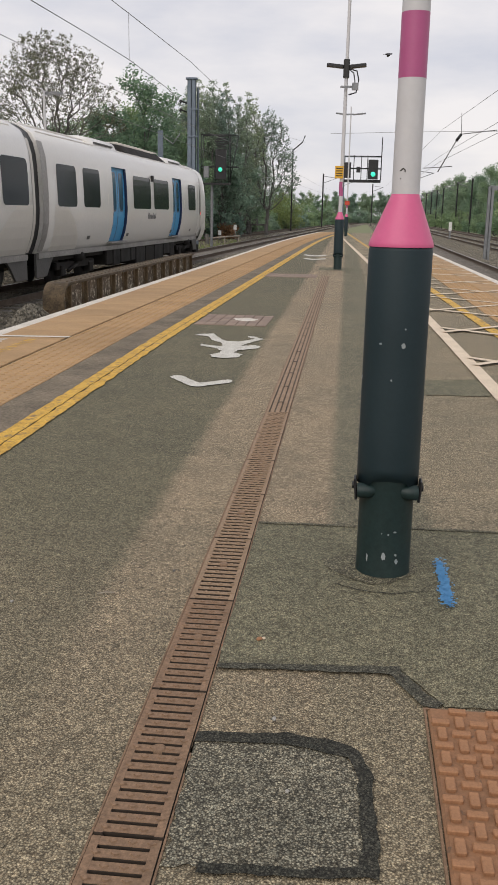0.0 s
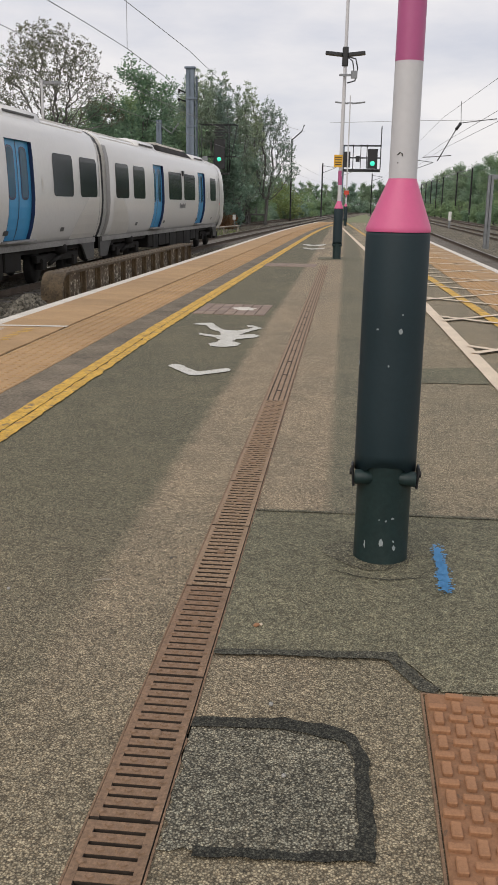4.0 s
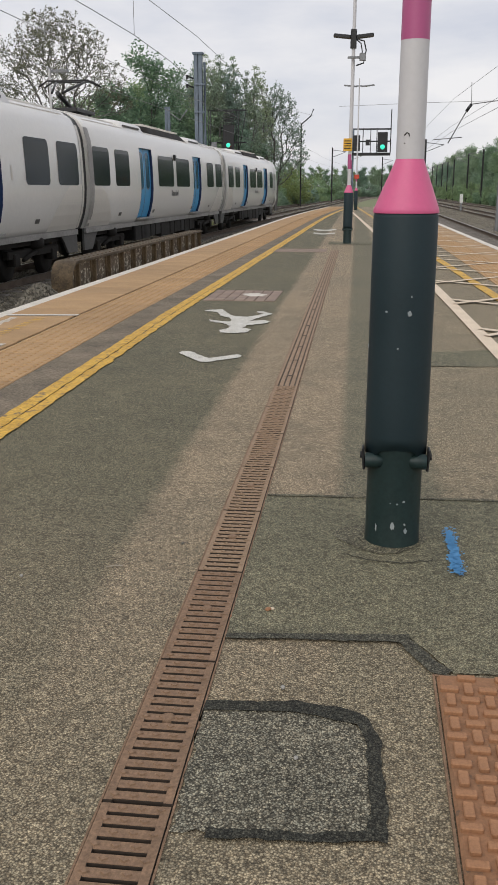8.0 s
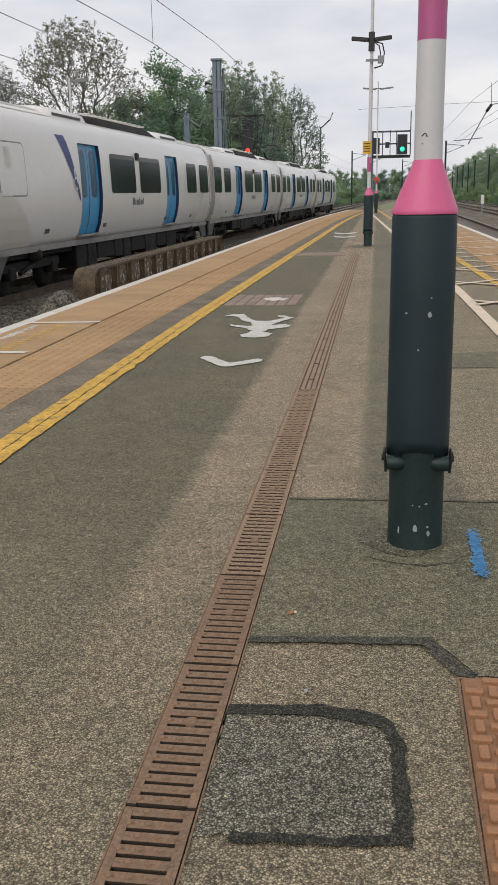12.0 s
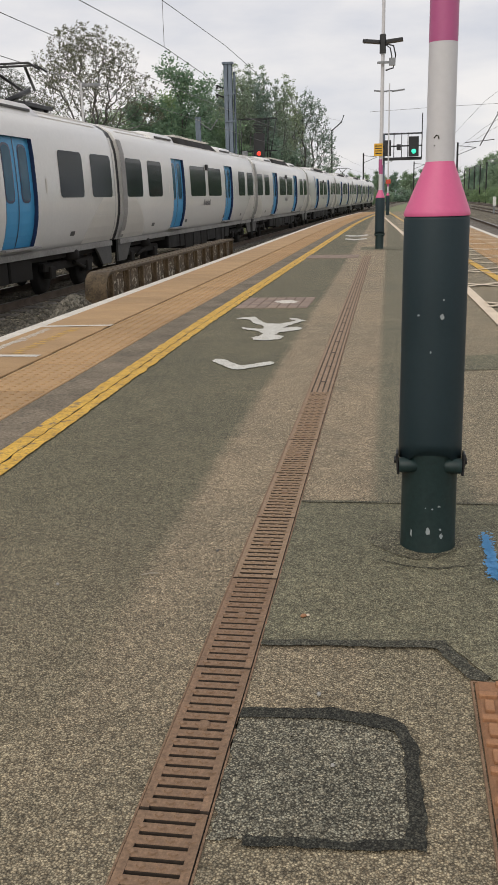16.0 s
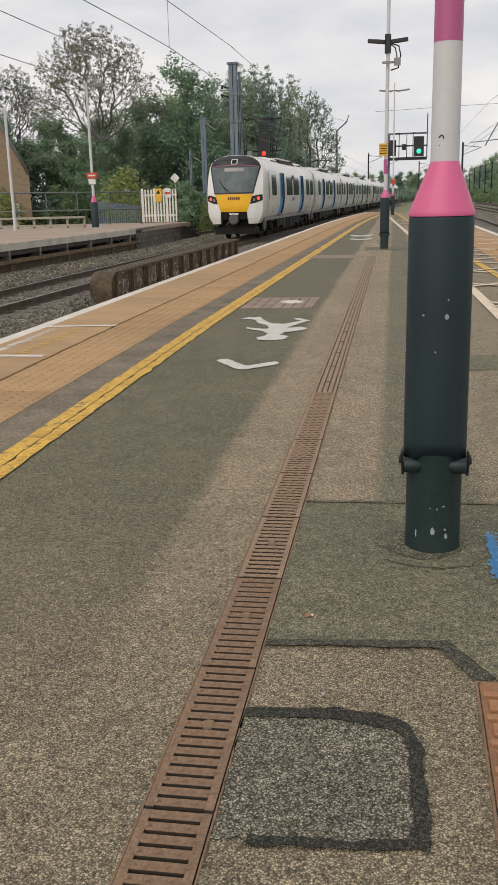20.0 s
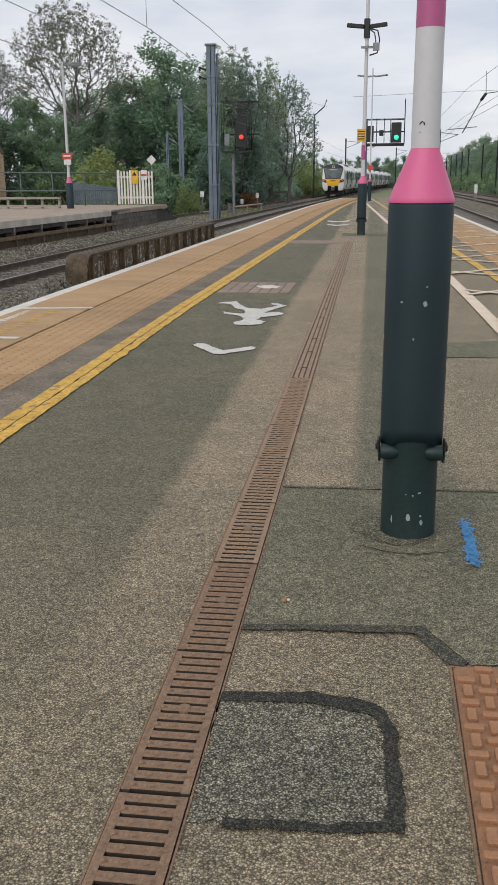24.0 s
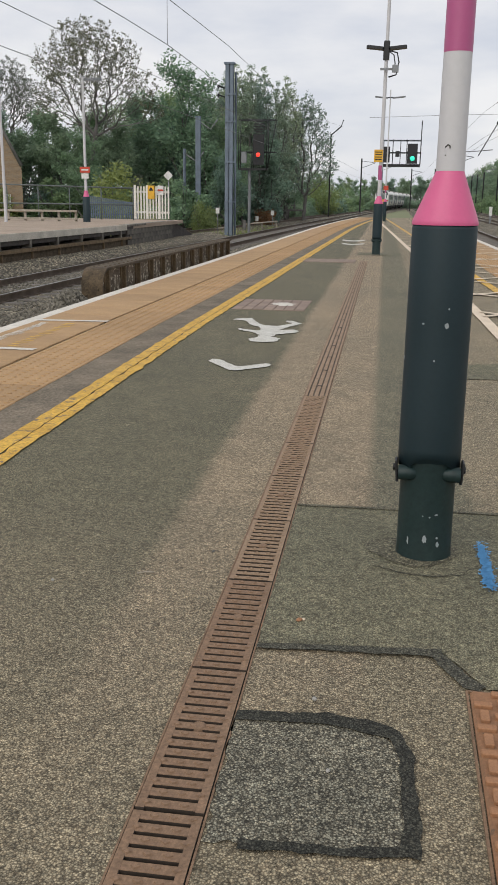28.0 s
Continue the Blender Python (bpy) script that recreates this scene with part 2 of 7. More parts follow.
M_BLUEPAINT = mat("blue_spray_paint", (0.07, 0.255, 0.5), (0.1, 0.3, 0.55), 20, 0.9, 0, 160, 0, (0.1, 0.25, 0.42), 0.64, speck=0.15)
M_STEELBLUE = mat("dark_slate_paint", (0.011, 0.025, 0.031), (0.015, 0.03, 0.037), 4, 0.56, 0, 70, 0.0004, (0.03, 0.04, 0.048), 0.68, speck=0.06)
M_STEELGREEN = mat("dark_green_grey_paint", (0.011, 0.026, 0.026), (0.017, 0.033, 0.032), 5, 0.48, 0, 70, 0.0004, (0.04, 0.05, 0.05), 0.68)
for m in (M_STEELBLUE, M_STEELGREEN):
    m.node_tree.nodes["Principled BSDF"].inputs["Specular IOR Level"].default_value = 0.32
M_CHIP = mat("chipped_primer", (0.34, 0.37, 0.38), (0.22, 0.26, 0.27), 60, rough=0.7)
M_PINK = mat("pink_paint", (0.62, 0.115, 0.255), (0.58, 0.105, 0.24), 5, 0.45, 0, 60, 0.0003, (0.57, 0.13, 0.25), 0.7, speck=0.03)
M_MAUVE = mat("magenta_band", (0.4, 0.085, 0.215), (0.385, 0.08, 0.205), 5, 0.45, 0, 60, speck=0.03)
M_POLEWHITE = mat("grey_white_paint", (0.53, 0.53, 0.545), (0.51, 0.51, 0.525), 3, 0.5, 0, 50, 0, (0.48, 0.475, 0.47), 0.7, speck=0.03)
M_BLACK = mat("black_plastic", (0.012, 0.013, 0.015), rough=0.5)
M_GALV = mat("galvanised_steel", (0.24, 0.25, 0.26), (0.17, 0.18, 0.19), 3, 0.5, 0.5, 40, 0, (0.12, 0.11, 0.1), 0.66)
M_MAST = mat("weathered_blue_steel", (0.15, 0.19, 0.24), (0.11, 0.14, 0.18), 1.4, 0.6, 0.1, 20, 0, (0.07, 0.06, 0.05), 0.66)
M_RUST = mat("rusted_girder", (0.1, 0.07, 0.038), (0.05, 0.038, 0.024), 7, 0.9, 0.05, 40, 0.006, (0.13, 0.1, 0.062), 0.62, speck=0.4)
M_RUSTPALE = mat("flaking_girder_paint", (0.16, 0.118, 0.076), (0.07, 0.051, 0.033), 5, 0.88, 0, 40, 0.004, (0.5, 0.45, 0.35), 0.535, speck=0.4)
M_RUSTEDGE = mat("orange_brown_rust", (0.2, 0.137, 0.073), (0.1, 0.072, 0.042), 6, 0.9, 0, 50, 0.004, (0.08, 0.058, 0.04), 0.6, speck=0.4)
M_RAILTOP = mat("polished_rail", (0.34, 0.33, 0.32), (0.26, 0.25, 0.24), 3, 0.3, 0.8, 60)
M_RAIL = mat("rusty_rail", (0.125, 0.092, 0.066), (0.085, 0.064, 0.048), 3, 0.8, 0.1, 50)
M_SLEEPER = mat("concrete_sleeper", (0.17, 0.155, 0.135), (0.1, 0.09, 0.08), 3, 0.9, 0, 60, 0.002, vary=0.15)
M_BALLAST = macadam("ballast_stone", False, 16.0, (0.22, 0.198, 0.156), 1.0, 0.25)
M_STONE, nt, ns, ls, b = nodes_of("ballast_chip")
g = ns.new("ShaderNodeNewGeometry")
col = ramp(nt, g.outputs["Random Per Island"], 0.0, (0.075, 0.07, 0.057), 1.0, (0.215, 0.198, 0.16)).outputs[0]
col = mixc(nt, 1.0, col, ramp(nt, tex(nt, "noise", 30).outputs["Fac"], 0.3, (0.75, 0.75, 0.75), 0.7, (1.2, 1.2, 1.2)).outputs[0], "MULTIPLY")
ls.new(col, b.inputs["Base Color"])
b.inputs["Roughness"].default_value = 0.9
M_CONC = mat("weathered_concrete", (0.58, 0.54, 0.46), (0.43, 0.4, 0.34), 1.6, 0.85, 0, 40, 0.003, (0.12, 0.11, 0.09), 0.64)
M_DARKBRICK = mat("dark_brick", (0.06, 0.05, 0.043), (0.04, 0.036, 0.032), 4, 0.9, 0, 40, 0.004)
M_OPPTOP = mat("opposite_platform_surface", (0.36, 0.28, 0.212), (0.29, 0.232, 0.178), 0.8, 0.9, 0, 30, 0.002)
M_GRASS = mat("rough_grass", (0.15, 0.19, 0.085), (0.21, 0.2, 0.115), 0.35, 0.95, 0, 4, 0.05, (0.13, 0.1, 0.06), 0.6)
M_BARK = mat("bark", (0.15, 0.142, 0.133), (0.1, 0.095, 0.09), 3, 0.9, 0, 20, 0.01)
M_LEAF_A = leaf("leaf_mid_green", (0.165, 0.26, 0.16), (0.31, 0.43, 0.25))
M_LEAF_B = leaf("leaf_dark_green", (0.17, 0.265, 0.2), (0.3, 0.41, 0.31))
M_LEAF_C = leaf("leaf_spring_buds", (0.12, 0.13, 0.102), (0.225, 0.245, 0.19))
M_LEAF_P = leaf("leaf_grey_green", (0.21, 0.28, 0.215), (0.34, 0.43, 0.335))
M_LEAF_D = leaf("leaf_yellow_green", (0.2, 0.25, 0.09), (0.34, 0.39, 0.14))
M_TRAIN = mat("train_off_white", (0.72, 0.708, 0.68), (0.69, 0.678, 0.65), 0.6, 0.22, 0, 12, 0, (0.6, 0.57, 0.52), 0.68, speck=0.03)
M_TRAINGREY = mat("train_pale_grey", (0.6, 0.575, 0.525), (0.57, 0.545, 0.5), 0.8, 0.4, 0, 12, speck=0.03)
M_ENDGREY = mat("train_end_grey", (0.3, 0.29, 0.275), (0.25, 0.24, 0.23), 1.5, 0.5, 0, 20)
M_SKIRT = mat("train_dark_grey", (0.075, 0.075, 0.073), (0.1, 0.095, 0.088), 1.5, 0.6, 0, 20, 0, (0.13, 0.11, 0.09), 0.66)
M_SILL = mat("train_sill_grey", (0.27, 0.26, 0.245), (0.2, 0.19, 0.18), 1.5, 0.5, 0, 20)
M_UNDER = mat("underframe_black", (0.013, 0.012, 0.011), (0.026, 0.023, 0.02), 2, 0.75, 0.1, 25)
M_UNDERBOX = mat("underframe_box", (0.02, 0.019, 0.018), (0.012, 0.011, 0.011), 2, 0.65, 0.1, 25)
M_DOORBLUE = mat("train_door_blue", (0.055, 0.33, 0.6), (0.05, 0.3, 0.56), 1.2, 0.4, 0, 12, speck=0.03)
M_NAVY = mat("train_navy", (0.02, 0.035, 0.1), rough=0.35)
M_FLASH = mat("train_flash_blue", (0.035, 0.055, 0.2), (0.03, 0.05, 0.18), 1.2, 0.5, 0, 12, speck=0.03)
for m in (M_UNDER, M_UNDERBOX):
    m.node_tree.nodes["Principled BSDF"].inputs["Specular IOR Level"].default_value = 0.2
M_CABYEL = mat("train_warning_yellow", (0.85, 0.46, 0.02), (0.8, 0.42, 0.02), 1.2, 0.4, 0, 12, speck=0.03)
M_CABTEXT = mat("lettering_brown", (0.16, 0.05, 0.02), rough=0.5)
M_GREYTEXT = mat("lettering_grey", (0.13, 0.13, 0.14), rough=0.5)
M_SIGNYEL = mat("yellow_sign", (0.75, 0.42, 0.03), rough=0.5)
M_SIGNRED = mat("red_sign", (0.55, 0.06, 0.03), rough=0.5)
M_SIGNWHITE = mat("white_sign", (0.72, 0.72, 0.7), rough=0.5)
M_PALING = mat("white_paling_paint", (0.72, 0.7, 0.64), (0.6, 0.58, 0.52), 2, 0.6, 0, 30)
M_BLUEFENCE = mat("blue_grey_palisade", (0.13, 0.17, 0.22), (0.1, 0.13, 0.17), 2, 0.6, 0.2, 30)
M_TIMBER = mat("weathered_timber", (0.36, 0.32, 0.26), (0.25, 0.22, 0.18), 2, 0.85, 0, 30)
def brickwork(name, c1, c2, mortar):
    m, nt, ns, ls, b = nodes_of(name)
    n = ns.new("ShaderNodeTexBrick")
    tc = ns.new("ShaderNodeTexCoord")
    mp = ns.new("ShaderNodeMapping")
    mp.inputs["Rotation"].default_value = (radians(90), 0, 0)
    ls.new(tc.outputs["Object"], mp.inputs[0])
    ls.new(mp.outputs[0], n.inputs["Vector"])
    for key, v in (("Color1", c1), ("Color2", c2), ("Mortar", mortar)):
        n.inputs[key].default_value = (*v, 1)
    n.inputs["Scale"].default_value, n.inputs["Brick Width"].default_value, n.inputs["Row Height"].default_value, n.inputs["Mortar Size"].default_value = 1.0, 0.225, 0.075, 0.01
    ls.new(n.outputs["Color"], b.inputs["Base Color"])
    b.inputs["Roughness"].default_value = 0.9
    return m


M_BRICK = brickwork("brown_brick", (0.25, 0.17, 0.1), (0.17, 0.115, 0.072), (0.22, 0.19, 0.15))
M_CREAM = mat("worn_cream_paint", (0.7, 0.585, 0.44), (0.6, 0.5, 0.38), 5, 0.7, 0, 90, 0.001, (0.32, 0.26, 0.2), 0.64)
M_CABLE = mat("contact_wire", (0.2, 0.2, 0.205), rough=0.6)
M_LOGS = mat("brown_thicket", (0.22, 0.11, 0.05), (0.15, 0.09, 0.045), 3, 0.9, 0, 10, 0.05)
M_RED = glow("signal_red", (0.9, 0.04, 0.025), 1.2)
M_GREEN = glow("signal_green", (0.03, 0.62, 0.42), 0.9)
M_TAIL = glow("tail_lamp_red", (0.9, 0.05, 0.03), 2.2)
M_MARK = glow("marker_lamp_amber", (1.0, 0.3, 0.12), 2.0)


def glass(name, c, rough=0.06, spec=0.25):
    m, nt, ns, ls, b = nodes_of(name)
    n = tex(nt, "noise", 1.3, 3)
    ls.new(ramp(nt, n.outputs["Fac"], 0.35, c, 0.65, tuple(v * 1.5 for v in c)).outputs[0], b.inputs["Base Color"])
    b.inputs["Roughness"].default_value = rough
    b.inputs["Specular IOR Level"].default_value = spec
    return m


M_TINT = glass("tinted_window", (0.008, 0.014, 0.016), 0.12, 0.08)
M_DOORGLASS = glass("door_window_glass", (0.02, 0.075, 0.12), 0.12, 0.1)
# the sky's reflection on the glass is put into this grey base
M_SCREEN = glass("windscreen", (0.085, 0.105, 0.108), 0.15, 0.12)


# ---------------------------------------------------------------- mesh helpers
def box(bm, x0, x1, y0, y1, z0, z1, m=None):
    vs = [bm.verts.new(p) for p in ((x0, y0, z0), (x1, y0, z0), (x1, y1, z0), (x0, y1, z0), (x0, y0, z1), (x1, y0, z1), (x1, y1, z1), (x0, y1, z1))]
    for f in ((0, 3, 2, 1), (4, 5, 6, 7), (0, 1, 5, 4), (1, 2, 6, 5), (2, 3, 7, 6), (3, 0, 4, 7)):
        bm.faces.new([vs[i] for i in f])
    if m is not None:
        for v in vs:
            v.co = m @ v.co
    return vs


def soft_box(bm, x0, x1, y0, y1, z0, z1, r=0.006, m=None):
    """A box with its upright and top edges chamfered."""
    ring = lambda k: [(x0 + k, y0 + r), (x0 + r, y0 + k), (x1 - r, y0 + k), (x1 - k, y0 + r), (x1 - k, y1 - r), (x1 - r, y1 - k), (x0 + r, y1 - k), (x0 + k, y1 - r)]
    rows = []
    for k, z in ((0, z0), (0, z1 - r), (r, z1)):
        rows.append([bm.verts.new((x, y, z)) for x, y in ring(k)])
    for a, b in zip(rows, rows[1:]):
        for i in range(8):
            bm.faces.new((a[i], a[(i + 1) % 8], b[(i + 1) % 8], b[i]))
    bm.faces.new(rows[-1])
    bm.faces.new(rows[0][::-1])
    if m is not None:
        for row in rows:
            for v in row:
                v.co = m @ v.co


def lathe(bm, rows, n=24, at=(0, 0, 0), cap=True, m=None):
    """Rows of (radius, height) turned about an upright axis."""
    rings = []
    for r, z in rows:
        rings.append([bm.verts.new((at[0] + r * math.cos(2 * math.pi * i / n), at[1] + r * math.sin(2 * math.pi * i / n), at[2] + z)) for i in range(n)])
    for a, b in zip(rings, rings[1:]):
        for i in range(n):
            f = bm.faces.new((a[i], a[(i + 1) % n], b[(i + 1) % n], b[i]))
            f.smooth = True
    if cap:
        rings.append([bm.verts.new(v.co) for v in rings[0]])
        bm.faces.new(rings[-1][::-1])
        rings.append([bm.verts.new(v.co) for v in rings[-2]])
        bm.faces.new(rings[-1])
    if m is not None:
        for ring in rings:
            for v in ring:
                v.co = m @ v.co


def tube(bm, pts, r, n=6, r2=None):
    """A tapering tube along points."""
    rings = []
    pts = [Vector(p) for p in pts]
    for i, p in enumerate(pts):
        d = (pts[min(i + 1, len(pts) - 1)] - pts[max(i - 1, 0)]).normalized()
        u = d.cross(Vector((0, 0, 1)) if abs(d.z) < 0.9 else Vector((1, 0, 0))).normalized()
        w = d.cross(u)
        rr = r if r2 is None else r + (r2 - r) * i / (len(pts) - 1)
        rings.append([bm.verts.new(p + (u * math.cos(2 * math.pi * k / n) + w * math.sin(2 * math.pi * k / n)) * rr) for k in range(n)])
    for a, b in zip(rings, rings[1:]):
        for k in range(n):
            f = bm.faces.new((a[k], a[(k + 1) % n], b[(k + 1) % n], b[k]))
            f.smooth = True
    bm.faces.new(rings[0][::-1])
    bm.faces.new(rings[-1])


def mesh_of(name, bm, material):
    bmesh.ops.recalc_face_normals(bm, faces=bm.faces)
    me = bpy.data.meshes.new(name)
    bm.to_mesh(me)
    bm.free()
    for m in material if isinstance(material, (list, tuple)) else [material]:
        me.materials.append(m)
    return me


def part(name, bm, material, parent=None, label=""):
    ob = new(name, mesh_of(name, bm, material))
    ob.parent = parent
    if label:
        ob["label"] = label
    return ob


def piece(name, me, parent, m):
    ob = new(name, me)
    ob.parent = parent
    ob.matrix_basis = m
    return ob


def thing(name, label, category, group="", kind="", at=None):
    ob = new(name)
    ob.empty_display_size = 0.2
    if at is not None:
        ob.matrix_basis = at if isinstance(at, Matrix) else pose(*at)
    return tagged(ob, label, category, group, kind)


def structure(name, bm, material, label, category):
    return tagged(part(name, bm, material), label, category, kind="structure")


def sheet(bm, fx0, fx1, ys, z):
    """A strip of ground between two lines x(y)."""
    a = [(bm.verts.new((fx0(y), y, z)), bm.verts.new((fx1(y), y, z))) for y in ys]
    for p, q in zip(a, a[1:]):
        bm.faces.new((p[0], p[1], q[1], q[0]))


def slab_along(bm, fx0, fx1, ys, z0, z1):
    """A strip with thickness between two lines x(y)."""
    rows = [[bm.verts.new((fx(y), y, z)) for fx, z in ((fx0, z0), (fx1, z0), (fx1, z1), (fx0, z1))] for y in ys]
    for a, b in zip(rows, rows[1:]):
        for i in range(4):
            bm.faces.new((a[i], a[(i + 1) % 4], b[(i + 1) % 4], b[i]))
    bm.faces.new(rows[0])
    bm.faces.new(rows[-1][::-1])


def ragged(bm, pts, z, jitter, step=0.02, depth=0.0, seed=1):
    """A flat patch with an uneven outline and a slight thickness."""
    rnd = random.Random(seed)
    out = []
    for (ax, ay), (bx, by) in zip(pts, pts[1:] + pts[:1]):
        n = max(1, int(math.hypot(bx - ax, by - ay) / step))
        for i in range(n):
            f = i / n
            out.append((ax + (bx - ax) * f + rnd.uniform(-jitter, jitter), ay + (by - ay) * f + rnd.uniform(-jitter, jitter)))
    vs = [bm.verts.new((x, y, z)) for x, y in out]
    f = bm.faces.new(vs)
    if depth:
        low = [bm.verts.new((x, y, z - depth)) for x, y in out]
        for i in range(len(vs)):
            j = (i + 1) % len(vs)
            bm.faces.new((low[i], low[j], vs[j], vs[i]))
    bmesh.ops.triangulate(bm, faces=[f])


def span(a, b, step):
    n = max(1, round((b - a) / step))
    return [a + (b - a) * i / n for i in range(n + 1)]


# ---------------------------------------------------------------- ground, platform, tracks
bm = bmesh.new()
for x0, x1, y0, y1 in ((-2500, 2500, -600, 4000),):
    vs = [bm.verts.new(p) for p in ((x0, y0, -1.32), (x1, y0, -1.32), (x1, y1, -1.32), (x0, y1, -1.32))]
    bm.faces.new(vs)
structure("ground", bm, M_GRASS, "rough grassy ground beside the railway", "ground")

YS = span(-14, PLAT_END, 2.0)
bm = bmesh.new()
DRAIN_END = 16.25
near, far = span(-14, DRAIN_END, 2.0), span(DRAIN_END, PLAT_END, 2.0)
slab_along(bm, lambda y: edge_left(y) + 0.03, lambda y: drain_x(y) - 0.066, near, -1.3, 0.0)
slab_along(bm, lambda y: drain_x(y) + 0.066, lambda y: edge_right(y) - 0.03, near, -1.3, 0.0)
slab_along(bm, lambda y: edge_left(y) + 0.03, lambda y: edge_right(y) - 0.03, far, -1.3, 0.0)
platform = structure("platform", bm, M_MACADAM, "worn macadam island platform with brown and grey strips", "platform")

# left edge: white nosing, orange coping slabs, tactile slabs, grey strip, yellow line
WHITE_L = lambda y: edge_left(y) + 0.09
bm = bmesh.new()
slab_along(bm, lambda y: edge_left(y) - 0.03, WHITE_L, YS, -0.12, 0.008)
tagged(part("edge_line", bm, M_WHITE, platform), "worn white painted platform nosing")
bm = bmesh.new()
sheet(bm, lambda y: edge_left(y) + 1.1 + swing(y), lambda y: edge_left(y) + 1.39 + swing(y), span(-14, PLAT_END, 0.5), 0.004)
part("paving_strip", bm, M_GREYPAVE, platform, "grey stained paving strip")
bm = bmesh.new()
RAG = lambda y, k: 0.011 * noise.noise(Vector((y * 7, k, 0))) + 0.009 * noise.noise(Vector((y * 31, k, 4)))
YF = span(-14, PLAT_END, 0.06)
sheet(bm, lambda y: edge_left(y) + swing(y) + 1.368 + RAG(y, 1), lambda y: edge_left(y) + swing(y) + 1.445 + RAG(y, 2) * 0.6, YF, 0.006)
part("yellow_line", bm, M_YELLOW, platform, "worn yellow painted safety line")
bm = bmesh.new()
sheet(bm, lambda y: edge_left(y) + swing(y) + 1.449 + RAG(y, 2) * 0.6 + max(0.0, 0.002 + 0.02 * noise.noise(Vector((y * 9, 5, 9)))), lambda y: edge_left(y) + swing(y) + 1.515 + RAG(y, 3) * 1.3, YF, 0.006)
part("yellow_line", bm, M_YELLOW, platform, "worn yellow painted safety line")

# right edge
bm = bmesh.new()
slab_along(bm, lambda y: edge_right(y) - 0.1, lambda y: edge_right(y) + 0.03, YS, -0.12, 0.008)
part("edge_line", bm, M_WHITE, platform, "worn white painted platform nosing")
bm = bmesh.new()
sheet(bm, lambda y: line_yellow_right(y) - 0.05, lambda y: line_yellow_right(y) + 0.06, YS, 0.008)
part("yellow_line", bm, M_YELLOW, platform, "worn yellow painted safety line")
bm = bmesh.new()
sheet(bm, lambda y: line_white_right(y) - 0.05, lambda y: line_white_right(y) + 0.05, span(-14, 54, 2), 0.010)
part("white_line", bm, M_CREAM, platform, "worn cream painted line")
for k in range(-10, 26):
    y0 = 6.84 + k * 1.91
    for s, first, slope in ((-1, 0.16, 0.86), (1, -0.2, 1.0)):
        bm = bmesh.new()
        xa, xb = line_white_right(y0) + 0.02, edge_right(y0) - 0.12
        a, b = Vector((xa, y0 + first, 0)), Vector((xb, y0 + s * slope * (xb - xa - 0.2), 0))
        d = (b - a).normalized()
        n = Vector((-d.y, d.x, 0)) * 0.034
        bm.faces.new([bm.verts.new(p + Vector((0, 0, 0.0175 + 0.001 * (s > 0)))) for p in (a - n, b - n, b + n, a + n)])
        part("hatch_line", bm, M_CREAM, platform)

# track beds and rails
def make_track(name, fx, y0, y1, side, fine):
    bm = bmesh.new()
    ys = span(y0, y1, 6)
    rows = []
    for y in ys:
        c = fx(y)
        rows.append([bm.verts.new((c + dx, y, z + noise.noise(Vector((c + dx, y * 0.7, 0))) * 0.02)) for dx, z in ((-2.6, -1.3), (-1.9, -1.13), (-0.9, -1.1), (0, -1.11), (0.9, -1.1), (1.9, -1.13), (2.6, -1.3))])
    for a, b in zip(rows, rows[1:]):
        for i in range(6):
            bm.faces.new((a[i], a[i + 1], b[i + 1], b[i]))
    bed = structure(name, bm, M_BALLAST, "bed of grey-brown ballast under the rails", "track")
    for s in (-0.75, 0.75):
        bm = bmesh.new()
        slab_along(bm, lambda y: fx(y) + s - 0.07, lambda y: fx(y) + s + 0.07, ys, RAIL_Z - 0.16, RAIL_Z - 0.14)
        slab_along(bm, lambda y: fx(y) + s - 0.012, lambda y: fx(y) + s + 0.012, ys, RAIL_Z - 0.14, RAIL_Z - 0.04)
        slab_along(bm, lambda y: fx(y) + s - 0.036, lambda y: fx(y) + s + 0.036, ys, RAIL_Z - 0.042, RAIL_Z - 0.006)
        rail = part("rail", bm, M_RAIL, bed, "rusty steel rail with a polished head")
        bm = bmesh.new()
        slab_along(bm, lambda y: fx(y) + s - 0.03, lambda y: fx(y) + s + 0.03, ys, RAIL_Z - 0.006, RAIL_Z)
        part("rail_head", bm, M_RAILTOP, rail)
    bm = bmesh.new()
    soft_box(bm, -1.25, 1.25, -0.13, 0.13, 0, 0.19, 0.02)
    me = mesh_of("sleeper", bm, M_SLEEPER)
    for i in range(fine):
        y = max(y0, 2.0) + i * 0.65
        piece("sleeper", me, bed, pose(fx(y), y, RAIL_Z - 0.345))
    return bed


make_track("track_left", track_x, -170, 420, 0, 130)
make_track("track_left_far", lambda y: track_x(y) - 6.0 + 0.03 * max(0, y - 40) if y < 130 else track_x(y) - 3.4, 46, 300, 0, 0)
make_track("track_right", lambda y: 4.95, -60, 500, 0, 120)
make_track("track_right_middle", lambda y: 10.0, -60, 500, 0, 60)
make_track("track_right_far", lambda y: 14.1, -60, 500, 0, 0)

